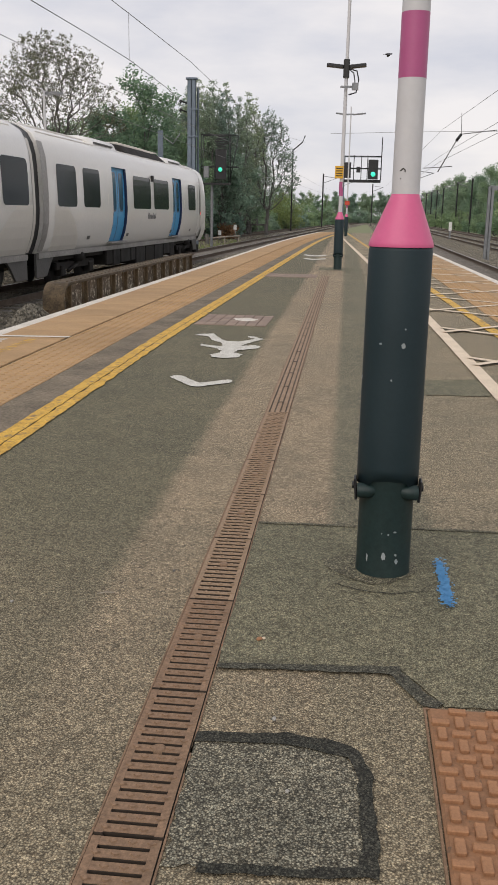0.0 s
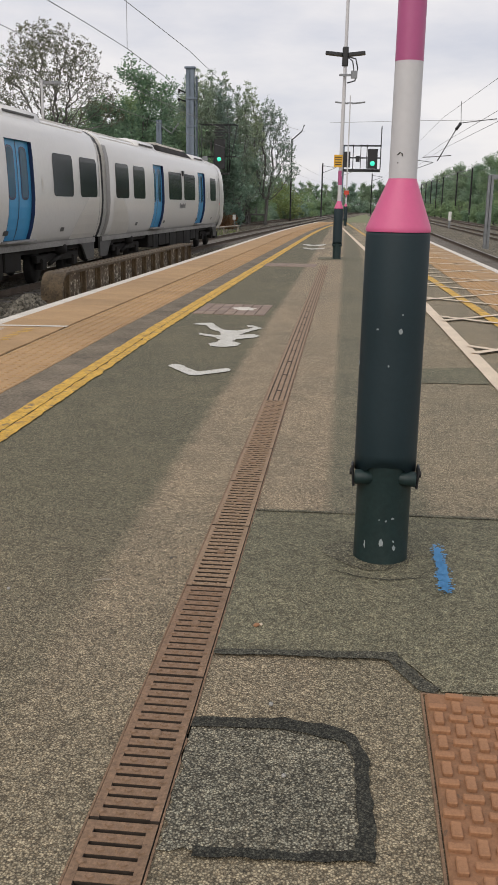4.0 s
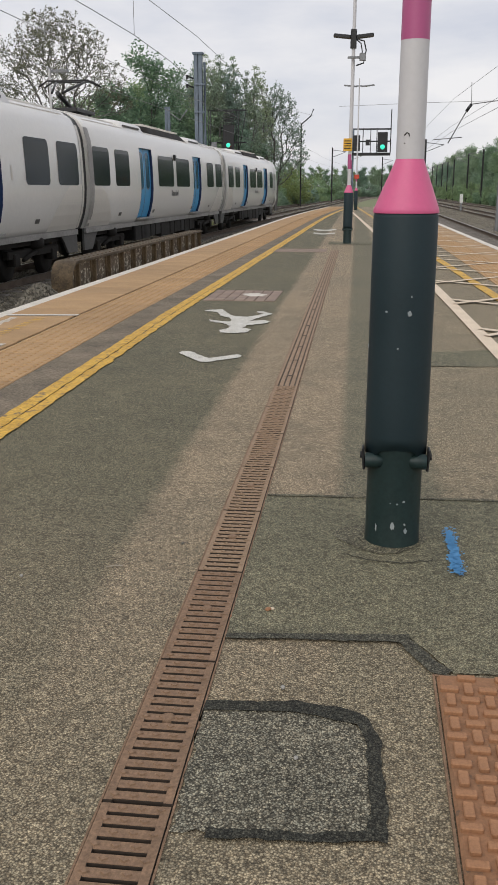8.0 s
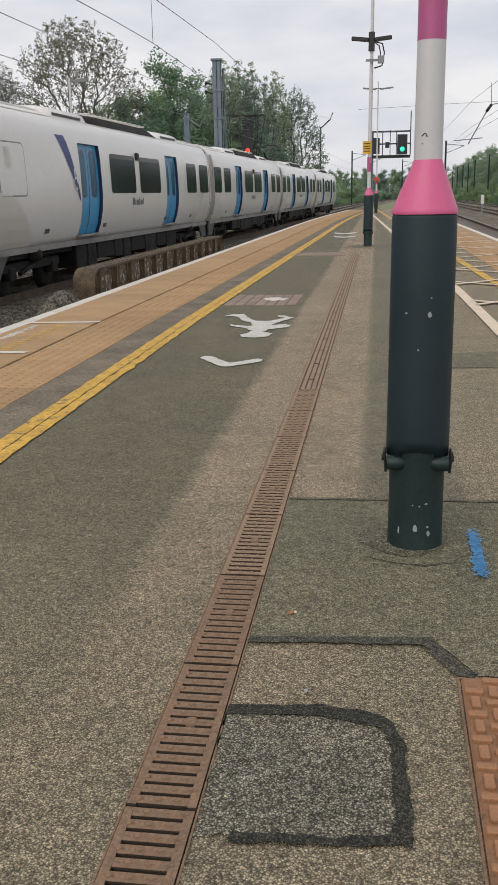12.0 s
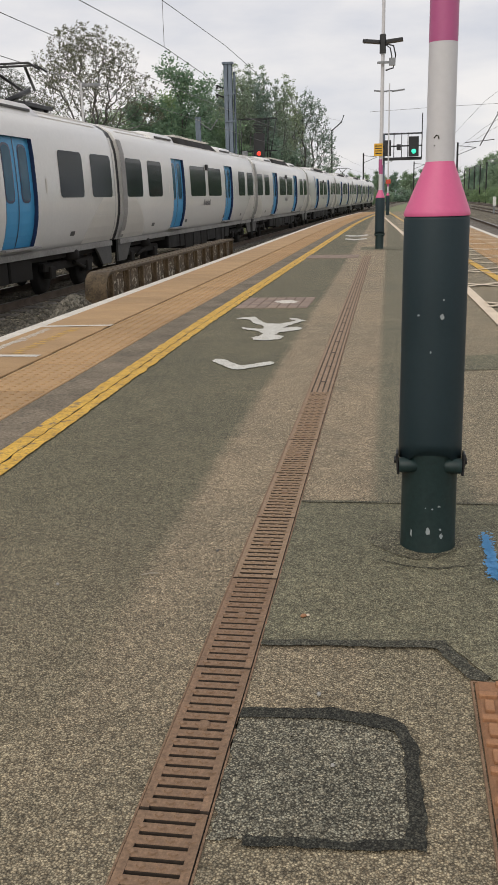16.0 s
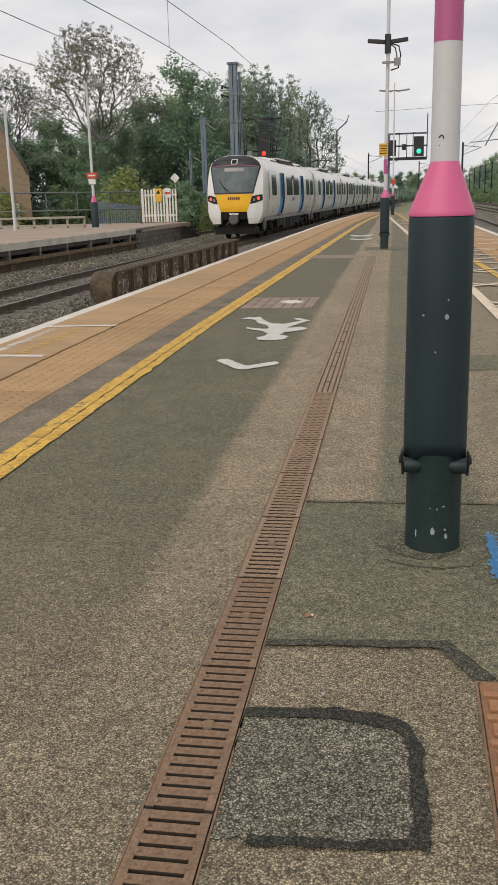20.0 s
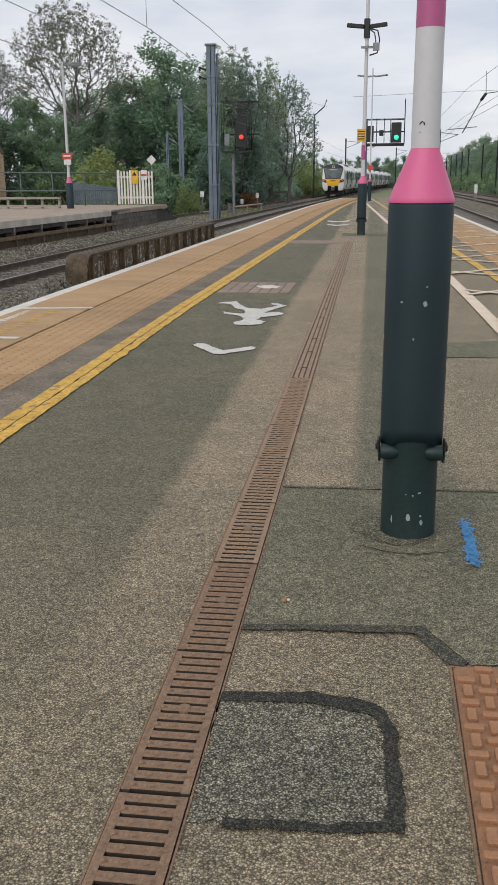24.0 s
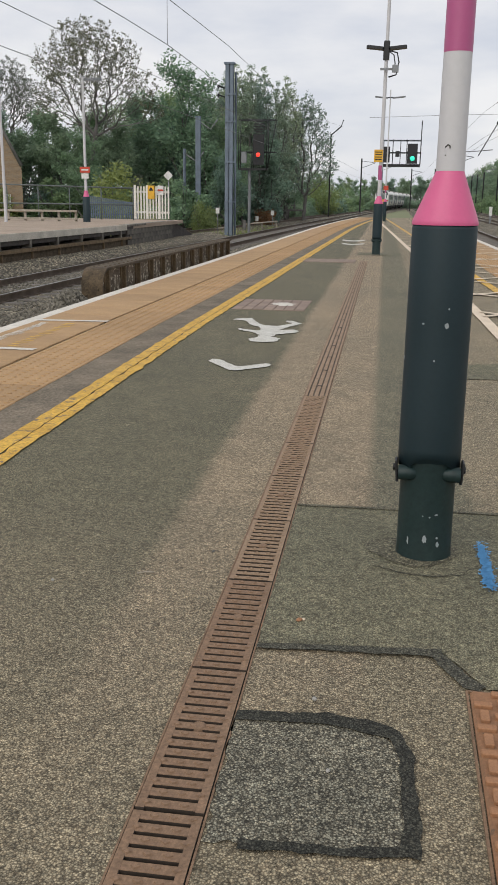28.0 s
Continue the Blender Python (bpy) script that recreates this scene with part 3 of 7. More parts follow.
# ---------------------------------------------------------------- lamp posts on the platform
def lamp_post():
    """A hinged lamp column: base tube, dark sleeve, pink cone, white pole with a magenta band."""
    p = thing("lamp_post", "dark hinged lamp column with pink cone and white pole", "lamp post", "lamp posts")
    bm = bmesh.new()
    lathe(bm, [(0.0835, -0.05), (0.0835, 0.0), (0.081, 0.02), (0.0805, 0.27), (0.0805, 0.33)], 40)
    part("base_tube", bm, M_STEELGREEN, p, "dark green-grey steel base tube with chipped paint")
    bm = bmesh.new()
    rows = []
    n = 48
    for z in (0.0, 0.04, 0.12, 0.4, 0.66, 0.672):
        ring = []
        for i in range(n):
            a = 2 * math.pi * i / n
            r = 0.0912 - 0.003 * z if z < 0.67 else 0.086
            low = 0.283 + 0.034 * max(0.0, math.cos(2 * (a + math.pi / 2))) ** 0.8
            ring.append(bm.verts.new((r * math.cos(a), r * math.sin(a), (low if z == 0 else 0.3 + z))))
        rows.append(ring)
    for a, b in zip(rows, rows[1:]):
        for i in range(n):
            f = bm.faces.new((a[i], a[(i + 1) % n], b[(i + 1) % n], b[i]))
            f.smooth = True
    bm.faces.new(rows[0][::-1])
    bm.faces.new(rows[-1])
    part("sleeve", bm, M_STEELBLUE, p, "dark slate-blue painted steel sleeve")
    bm = bmesh.new()
    lathe(bm, [(0.0898, 0.969), (0.0908, 0.974), (0.0885, 0.983), (0.0395, 1.107), (0.0385, 1.111)], 40)
    for v in bm.verts:
        v.co.x += 0.004 * max(0.0, (v.co.z - 0.98) / 0.13)
    part("cone", bm, M_PINK, p, "pink painted cone")
    bm = bmesh.new()
    lathe(bm, [(0.0385, 1.103), (0.0375, 1.411)], 32, at=(0.004, 0, 0))
    lathe(bm, [(0.0372, 1.572), (0.032, 4.0), (0.028, 6.3)], 32, at=(0.004, 0, 0))
    part("pole", bm, M_POLEWHITE, p, "grey-white painted pole")
    bm = bmesh.new()
    lathe(bm, [(0.0378, 1.41), (0.0376, 1.573)], 32, at=(0.004, 0, 0))
    part("band", bm, M_MAUVE, p, "magenta band")
    for s in (-1, 1):
        bm = bmesh.new()
        lathe(bm, [(0.003, 0), (0.013, 0.004), (0.0195, 0.014), (0.022, 0.028), (0.0225, 0.054), (0.02, 0.06)], 20, m=pose(s * 0.029, -0.056, 0.268, 0, 90 * s, 0))
        lug = part("hinge_lug", bm, M_STEELGREEN, p)
        bm = bmesh.new()
        soft_box(bm, -0.004, 0.004, -0.026, 0.022, -0.03, 0.034, 0.003, pose(s * 0.0935, -0.036, 0.27, 0, 4 * s, 0))
        lathe(bm, [(0.011, 0), (0.011, 0.008)], 6, m=pose(s * 0.096, -0.036, 0.278, 0, 90 * s, 0))
        part("hinge_bolt", bm, M_BLACK, lug, "black hinge plate and bolt")
    return p


post_a = lamp_post()
post_a.matrix_basis = pose(0.114, 2.616, 0)
tagged(post_a, "tall dark lamp column with pink cone and chipped paint")
# chipped paint on the near column
for k, (ang, z, w, h) in enumerate(((-92, 0.075, 0.013, 0.028), (-128, 0.062, 0.008, 0.026), (-64, 0.058, 0.012, 0.018), (-70, 0.15, 0.012, 0.007), (-66, 0.078, 0.009, 0.008),
                                    (-84, 0.142, 0.006, 0.006), (-98, 0.145, 0.005, 0.004))):
    bm = bmesh.new()
    rnd = random.Random(k)
    vs = []
    for i in range(9):
        a = 2 * math.pi * i / 9
        u, v = w * 0.5 * math.cos(a) * rnd.uniform(0.5, 1.1), h * 0.5 * math.sin(a) * rnd.uniform(0.6, 1.2)
        t = radians(ang) + u / 0.081
        vs.append(bm.verts.new((0.0817 * math.cos(t), 0.0817 * math.sin(t), z + v)))
    bm.faces.new(vs)
    part("paint_chip", bm, M_CHIP, post_a)
for k, (ang, z, w, h) in enumerate(((-78, 0.702, 0.014, 0.017), (-119, 0.705, 0.009, 0.006), (-96, 0.604, 0.006, 0.007), (-76, 0.748, 0.006, 0.005), (-170, 0.6, 0.014, 0.018))):
    bm = bmesh.new()
    rnd = random.Random(40 + k)
    vs = []
    for i in range(9):
        a = 2 * math.pi * i / 9
        u, v = w * 0.5 * math.cos(a) * rnd.uniform(0.7, 1.1), h * 0.5 * math.sin(a) * rnd.uniform(0.7, 1.2)
        t = radians(ang) + u / 0.094
        vs.append(bm.verts.new((0.0915 * math.cos(t), 0.0915 * math.sin(t), z + v)))
    bm.faces.new(vs)
    part("paint_chip", bm, M_CHIP, post_a)

# dark scuffs on the white pole
for pts in ([(-0.019, 1.171), (-0.012, 1.178), (-0.007, 1.175), (-0.006, 1.168)], [(-0.018, 1.151), (-0.016, 1.151)]):
    bm = bmesh.new()
    tube(bm, [(x + 0.004, -math.sqrt(0.0388 ** 2 - x * x), z) for x, z in pts], 0.0016, 6)
    part("scuff", bm, M_TAR, post_a)

post_b = copy_thing(lamp_post(), pose(-0.385, 18.35, 0, 0, 0.25, 0))
bpy.data.objects["lamp_post.001"].matrix_basis = pose(-0.64, 48.0, 0)
post_c = bpy.data.objects["lamp_post.001"]
tagged(post_b, "dark lamp column with pink cone, cross arm and yellow sign")
tagged(post_c, "distant dark lamp column with pink cone and twin lamp heads")


def arm_head(parent, z, half, width):
    for s in (-1, 1):
        bm = bmesh.new()
        m = pose(s * half * 0.56, 0, z + 0.0, 0, -6 * s, 0)
        soft_box(bm, -half * 0.42, half * 0.42, -width, width, -0.025, 0.03, 0.015, m)
        arm = part("lamp_head", bm, M_GALV if z > 5 else M_BLACK, parent, "flat dark lamp head")
    bm = bmesh.new()
    soft_box(bm, -half * 0.2, half * 0.2, -0.02, 0.02, -0.03, 0.02, 0.008, pose(0, 0, z))
    part("cross_arm", bm, M_BLACK, parent)


arm_head(post_b, 3.78, 0.38, 0.09)
bm = bmesh.new()
soft_box(bm, -0.057, 0.057, -0.06, 0.06, 3.57, 3.9, 0.015)
part("bracket", bm, M_BLACK, post_b, "black clamp bracket")
bm = bmesh.new()
tube(bm, [(0.06, -0.08, 3.72), (0.2, -0.09, 3.68), (0.24, -0.09, 3.52), (0.2, -0.09, 3.3), (0.06, -0.08, 3.26)], 0.014, 6)
part("cable", bm, M_BLACK, post_b)
bm = bmesh.new()
tube(bm, [(0.06, -0.1, 3.7), (0.14, -0.12, 3.64), (0.17, -0.12, 3.5), (0.16, -0.12, 3.38)], 0.012, 6)
part("cable", bm, M_BLACK, post_b)
bm = bmesh.new()
soft_box(bm, -0.1, 0.24, -0.11, -0.07, 3.38, 3.42, 0.01)
soft_box(bm, 0.12, 0.24, -0.15, -0.07, 3.34, 3.47, 0.01)
part("junction_box", bm, M_GALV, post_b)
bm = bmesh.new()
soft_box(bm, -0.13, 0.035, -0.06, -0.045, 1.74, 1.97, 0.004)
ysign = part("sign_plate", bm, M_SIGNYEL, post_b, "yellow warning sign")
for k in range(4):
    bm = bmesh.new()
    box(bm, -0.11, 0.015, -0.0625, -0.0605, 1.78 + k * 0.045, 1.797 + k * 0.045)
    part("text_bar", bm, M_BLACK, ysign)
bm = bmesh.new()
lathe(bm, [(0.04, 1.46), (0.04, 1.68)], 20)
part("band", bm, M_MAUVE, post_b, "magenta band")
arm_head(post_c, 5.95, 0.76, 0.12)
bm = bmesh.new()
soft_box(bm, -0.11, 0.13, -0.07, -0.05, 1.55, 1.75, 0.004)
part("sign_plate", bm, M_SIGNRED, post_c, "orange-red sign")

# ---------------------------------------------------------------- drain channel
drain = thing("drain_channel", "rusty cast-iron slotted drain channel set in the platform", "drain", kind="structure")
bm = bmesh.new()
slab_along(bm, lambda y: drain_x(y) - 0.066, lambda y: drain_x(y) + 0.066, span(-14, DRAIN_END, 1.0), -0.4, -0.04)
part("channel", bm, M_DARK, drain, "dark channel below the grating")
for s in (-1, 1):
    bm = bmesh.new()
    slab_along(bm, lambda y: drain_x(y) + s * 0.0655 - 0.002, lambda y: drain_x(y) + s * 0.0655 + 0.002, span(-14, DRAIN_END, 1.0), -0.039, 0.003)
    part("channel_edge", bm, M_CAST, drain)


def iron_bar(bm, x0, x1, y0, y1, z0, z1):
    """A bar with a worn top; the slot's shade is put into its darker sides."""
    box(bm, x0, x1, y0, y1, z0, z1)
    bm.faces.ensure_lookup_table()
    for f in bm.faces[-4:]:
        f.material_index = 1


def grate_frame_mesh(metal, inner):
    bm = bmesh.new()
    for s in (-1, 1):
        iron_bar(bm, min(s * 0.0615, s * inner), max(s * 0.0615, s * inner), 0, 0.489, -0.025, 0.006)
    return mesh_of("grate", bm, [metal, M_SLOTSHADE])


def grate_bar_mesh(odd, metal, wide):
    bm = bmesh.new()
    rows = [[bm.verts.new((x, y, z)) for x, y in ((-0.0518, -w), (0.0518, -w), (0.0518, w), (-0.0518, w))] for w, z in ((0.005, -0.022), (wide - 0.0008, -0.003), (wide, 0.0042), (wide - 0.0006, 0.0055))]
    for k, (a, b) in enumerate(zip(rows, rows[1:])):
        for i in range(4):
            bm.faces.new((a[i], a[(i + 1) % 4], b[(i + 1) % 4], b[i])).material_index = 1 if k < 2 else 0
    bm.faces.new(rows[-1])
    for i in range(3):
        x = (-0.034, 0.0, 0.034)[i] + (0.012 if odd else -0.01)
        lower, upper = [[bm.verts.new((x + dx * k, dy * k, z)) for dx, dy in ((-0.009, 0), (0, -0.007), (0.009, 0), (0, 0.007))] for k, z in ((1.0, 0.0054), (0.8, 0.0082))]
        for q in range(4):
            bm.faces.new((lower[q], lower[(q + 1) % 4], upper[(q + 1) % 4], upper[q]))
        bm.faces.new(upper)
    return mesh_of("bar", bm, [metal, M_SLOTSHADE])


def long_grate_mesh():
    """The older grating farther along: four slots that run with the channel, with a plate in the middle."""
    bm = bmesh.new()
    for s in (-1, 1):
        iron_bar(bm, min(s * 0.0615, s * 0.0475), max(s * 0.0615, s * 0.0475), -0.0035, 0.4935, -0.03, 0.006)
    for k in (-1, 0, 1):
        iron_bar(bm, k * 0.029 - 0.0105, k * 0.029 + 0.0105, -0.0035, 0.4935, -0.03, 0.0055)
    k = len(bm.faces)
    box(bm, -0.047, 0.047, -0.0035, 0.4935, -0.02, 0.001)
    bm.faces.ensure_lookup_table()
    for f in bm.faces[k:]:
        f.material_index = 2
    return mesh_of("grate", bm, [M_OLDGRATE, M_SLOTSHADE, M_SILT])


M_OLDGRATE = mat("worn_grey_brown_iron", (0.3, 0.205, 0.13), (0.23, 0.158, 0.102), 7, 0.8, 0.1, 120, 0.0012, (0.27, 0.175, 0.11), 0.66)
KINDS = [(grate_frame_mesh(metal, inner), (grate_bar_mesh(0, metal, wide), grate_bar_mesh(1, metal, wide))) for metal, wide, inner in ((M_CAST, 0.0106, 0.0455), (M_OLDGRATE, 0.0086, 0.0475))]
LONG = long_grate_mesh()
bmb = bmesh.new()
lathe(bmb, [(0.014, -0.01), (0.014, 0.0072), (0.011, 0.0088)], 14)
BOSS = mesh_of("boss", bmb, M_CAST)
# a raised block for the hole, its inner shade given as dark colour
bmb = bmesh.new()
soft_box(bmb, -0.013, 0.013, -0.012, 0.012, 0.0, 0.0068, 0.002)
LIFT = mesh_of("lifting_hole", bmb, M_SLOTSHADE)
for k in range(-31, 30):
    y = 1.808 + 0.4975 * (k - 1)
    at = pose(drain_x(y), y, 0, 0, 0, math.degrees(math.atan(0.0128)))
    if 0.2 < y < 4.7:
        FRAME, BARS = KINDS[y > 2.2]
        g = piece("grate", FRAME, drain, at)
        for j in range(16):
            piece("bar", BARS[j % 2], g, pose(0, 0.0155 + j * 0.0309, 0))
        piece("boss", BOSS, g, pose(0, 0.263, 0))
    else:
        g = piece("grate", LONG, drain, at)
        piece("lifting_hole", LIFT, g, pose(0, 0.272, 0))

# ---------------------------------------------------------------- patches on the platform
def patch(name, pts, z, material, label, jitter=0.004, seed=1):
    bm = bmesh.new()
    ragged(bm, pts, z, jitter, 0.02, 0.0, seed)
    return part(name, bm, material, platform, label)


patch("repair_patch", [(-0.294, 1.935), (-0.1, 1.955), (0.139, 1.985), (0.23, 1.825), (1.15, 1.86), (1.2, 3.02), (0.25, 3.0), (0.0, 3.0), (-0.306, 2.975)], 0.004, M_PATCH, "grey-green macadam repair around the lamp post", 0.003, 3)
patch("coarse_patch", [(-0.29, 1.62), (-0.1, 1.635), (0.01, 1.615), (0.05, 1.55), (0.06, 1.27), (-0.28, 1.25)], 0.003, M_COARSE, "coarse grey stone patch", 0.006, 4)
patch("tar_seam", [(-0.292, 1.643), (-0.104, 1.667), (0.0, 1.652), (0.045, 1.618), (0.069, 1.54), (0.08, 1.263), (-0.05, 1.245), (-0.22, 1.238), (-0.222, 1.262), (-0.05, 1.268), (0.045, 1.285), (0.046, 1.4), (0.04, 1.54), (0.02, 1.595), (-0.101, 1.625), (-0.292, 1.608)], 0.006, M_TAR, "dark tar seam round a coarse patch", 0.004, 5)
patch("tar_seam", [(-0.294, 1.942), (-0.125, 1.962), (0.139, 1.988), (0.146, 1.967), (0.19, 1.88), (0.232, 1.83), (0.21, 1.812), (0.178, 1.822), (0.115, 1.948), (-0.122, 1.935), (-0.294, 1.918)], 0.007, M_TARWORN, "worn dark tar seam", 0.004, 6)
patch("tar_seam", [(-0.306, 2.982), (0.25, 3.008), (1.2, 3.03), (1.2, 3.012), (0.25, 2.988), (-0.306, 2.962)], 0.007, M_COLLAR, "worn dark tar seam", 0.003, 7)
rnd = random.Random(8)
verts, faces = [], []
for _ in range(460):
    f = rnd.random()
    x = 0.291 + rnd.gauss(0, 0.009)
    y = 2.69 - 0.34 * f + rnd.gauss(0, 0.012)
    r, a0 = rnd.uniform(0.0015, 0.006), rnd.uniform(0, 6)
    k = len(verts)
    z = 0.0086 + 0.000005 * k
    verts += [(x + r * rnd.uniform(0.6, 1.2) * math.cos(a0 + a * 1.257), y + r * rnd.uniform(0.6, 1.2) * math.sin(a0 + a * 1.257), z) for a in range(5)]
    faces.append(tuple(range(k, k + 5)))
me = bpy.data.meshes.new("paint_mark")
me.from_pydata(verts, [], faces)
me.materials.append(M_BLUEPAINT)
ob = new("paint_mark", me)
ob.parent = platform
tagged(ob, "blue sprayed paint mark of fine specks", kind="stuff")
patch("paint_mark", [(0.281, 2.67), (0.289, 2.7), (0.3, 2.675), (0.304, 2.58), (0.305, 2.48), (0.302, 2.38), (0.29, 2.35), (0.277, 2.38), (0.278, 2.48), (0.28, 2.58)], 0.008, M_BLUEPAINT, "blue sprayed paint mark", 0.006, 40)
collar = [(0.095 + (0.125 + 0.014 * math.sin(3 * a / 30 * 6.283) + 0.03 * max(0.0, -math.cos(a / 30 * 6.283))) * math.cos(a / 30 * 6.283), 2.616 + (0.118 + 0.012 * math.cos(4 * a / 30 * 6.283)) * math.sin(a / 30 * 6.283)) for a in range(30)]
patch("tar_collar", collar, 0.0062, M_COLLAR, "dark patched collar round the foot of the lamp post", 0.007, 9)
for k, pts in enumerate(([(-0.03, 2.47), (0.05, 2.43), (0.14, 2.42), (0.22, 2.45), (0.26, 2.52)], [(-0.06, 2.66), (-0.04, 2.56), (-0.03, 2.47)], [(0.26, 2.52), (0.31, 2.6)])):
    bm = bmesh.new()
    rnd = random.Random(60 + k)
    fine = []
    for (ax, ay), (bx, by) in zip(pts, pts[1:]):
        for i in range(6):
            fine.append((ax + (bx - ax) * i / 6 + rnd.uniform(-0.004, 0.004), ay + (by - ay) * i / 6 + rnd.uniform(-0.004, 0.004)))
    for (ax, ay), (bx, by) in zip(fine, fine[1:]):
        w = rnd.uniform(0.0012, 0.003)
        bm.faces.new([bm.verts.new(p) for p in ((ax, ay - w, 0.0075), (bx, by - w, 0.0075), (bx, by + w, 0.0075), (ax, ay + w, 0.0075))])
    part("crack", bm, M_TAR, platform, "thin crack in the repair")
patch("bird_mark", [(-1.394, 7.83), (-1.37, 7.9), (-1.25, 7.97), (-1.12, 7.6), (-1.06, 7.52), (-0.957, 7.5), (-0.87, 7.66), (-0.84, 7.72), (-0.91, 7.78), (-0.93, 7.86), (-0.87, 7.86), (-0.83, 7.78), (-0.77, 7.7), (-0.85, 7.5), (-0.91, 7.26), (-0.80, 7.32), (-0.74, 7.24), (-0.78, 7.13), (-0.90, 7.02), (-0.93, 6.9), (-0.84, 6.8), (-0.86, 6.66), (-0.95, 6.60), (-1.05, 6.62), (-1.08, 6.74), (-1.03, 6.84), (-1.03, 6.96), (-1.1, 7.1), (-1.23, 7.2), (-1.25, 7.3), (-1.1, 7.2), (-1.06, 7.22), (-1.09, 7.4), (-1.2, 7.55), (-1.27, 7.78)], 0.006, M_ROADWHITE, "worn white floor marking like a bird", 0.008, 10)
patch("chevron_mark", [(-1.19, 5.74), (-1.17, 5.8), (-1.12, 5.80), (-0.965, 5.56), (-0.80, 5.72), (-0.76, 5.68), (-0.775, 5.6), (-0.95, 5.43), (-1.0, 5.44)], 0.006, M_ROADWHITE, "worn white chevron floor marking", 0.005, 11)
patch("bird_mark", [(-1.4, 24.9), (-1.1, 24.4), (-0.85, 25.0), (-0.8, 24.6), (-0.95, 23.9), (-1.25, 23.9), (-1.42, 24.5)], 0.006, M_ROADWHITE, "worn white floor marking", 0.02, 12)
patch("chevron_mark", [(-1.3, 22.9), (-1.05, 22.4), (-0.77, 22.9), (-0.77, 22.4), (-1.05, 21.9), (-1.3, 22.4)], 0.006, M_ROADWHITE, "worn white chevron floor marking", 0.02, 13)
inlay = thing("brick_inlay", "band of faded red bricks set across the platform", "paving", kind="structure")
M_INLAY = mat("faded_red_brick", (0.26, 0.19, 0.15), (0.2, 0.158, 0.128), 3, 0.85, 0, 60, 0.003, (0.36, 0.33, 0.29), 0.64, vary=0.16)
bm = bmesh.new()
soft_box(bm, 0.003, 0.097, 0.003, 0.097, -0.03, 0.008, 0.003)
INBRICK = mesh_of("brick", bm, M_INLAY)
for x0, y0, nx, ny in ((-1.545, 8.62, 7, 9), (-1.585, 15.7, 9, 8)):
    for i in range(nx):
        for j in range(ny):
            piece("brick", INBRICK, inlay, pose(x0 + i * 0.1, y0 + j * 0.1, 0))
patch("white_mark", [(-1.24, 9.2), (-1.1, 9.26), (-0.98, 9.16), (-1.0, 9.0), (-1.12, 8.96), (-1.2, 9.06)], 0.0095, M_WHITE, "splash of white paint", 0.02, 15)
patch("repair_patch", [(-0.75, 18.0), (0.1, 18.0), (0.1, 18.9), (-0.75, 18.9)], 0.004, M_PATCH, "dark square repair round the second lamp post", 0.01, 19)
patch("repair_patch", [(0.3, 5.46), (0.84, 5.5), (0.9, 6.12), (0.3, 5.92)], 0.004, M_PATCH, "dark grey repair strip across the platform", 0.008, 18)
patch("white_line", [(-2.97, 7.26), (-2.38, 7.33), (-2.38, 7.40), (-2.97, 7.34)], 0.016, M_WHITE, "white painted cross line", 0.004, 16)
patch("white_line", [(-2.97, 5.8), (-2.42, 5.8), (-2.42, 5.88), (-2.97, 5.88)], 0.016, M_WHITE, "white painted cross line", 0.004, 17)
rnd = random.Random(44)
for k in range(22):
    y = 5.98 + 0.055 * k
    patch("text_bar", [(-2.895, y), (-2.895 + rnd.uniform(0.05, 0.1), y), (-2.83, y + 0.03), (-2.895, y + 0.035)], 0.0135, M_WHITE, "", 0.008, 200 + k)
for k in range(15):
    y = 5.95 + 0.085 * k
    patch("text_bar", [(-2.68, y), (-2.68 + rnd.uniform(0.06, 0.13), y), (-2.6, y + 0.025), (-2.68, y + 0.035)], 0.0135, M_YELLOW, "", 0.008, 240 + k)

M_PALECHIP = mat("pale_stone", (0.36, 0.35, 0.32), (0.28, 0.27, 0.25), 40, 0.8)


def pebble(name, x, y, r, material, label, seed):
    rnd = random.Random(seed)
    bm = bmesh.new()
    lathe(bm, [(r * 0.7, 0), (r, r * 0.3), (r * 0.75, r * 0.7), (r * 0.25, r * 0.85)], 9)
    for v in bm.verts:
        v.co = Vector((v.co.x * rnd.uniform(0.8, 1.2), v.co.y * rnd.uniform(0.6, 0.95), v.co.z))
    o = tagged(part(name, bm, material), label, "leaf" if name == "leaf_scrap" else "pebble")
    o.matrix_basis = pose(x, y, 0.004, 0, 0, rnd.uniform(0, 180))


pebble("pebble", -0.137, 1.715, 0.007, M_PALECHIP, "pale stone chip lying on the macadam", 1)
pebble("pebble", -0.198, 2.088, 0.006, M_CREAM, "small white scrap lying on the repair", 2)
pebble("pebble", -0.208, 2.082, 0.009, M_COVER, "small orange scrap lying on the repair", 3)
pebble("pebble", -0.906, 2.204, 0.006, M_PALECHIP, "pale stone chip lying near the yellow line", 4)
pebble("pebble", -0.09, 1.47, 0.006, M_PALECHIP, "pale stone chip lying on the coarse patch", 6)
pebble("leaf_scrap", -0.51, 2.492, 0.006, M_BARK, "small dark dead leaf lying on the macadam", 7)
twig = thing("twig", "thin pale twig lying on the macadam", "twig")
bm = bmesh.new()
tube(bm, [(-0.69, 2.29, 0.006), (-0.668, 2.3, 0.008), (-0.645, 2.306, 0.006)], 0.0018, 6)
part("stick", bm, M_TIMBER, twig)
for k in range(14):
    r7 = random.Random(70 + k)
    pebble("pebble", r7.uniform(-1.4, 0.1), r7.uniform(1.3, 4.0), r7.uniform(0.0025, 0.005), M_STONE, "tiny grey grit lying on the macadam", 80 + k)

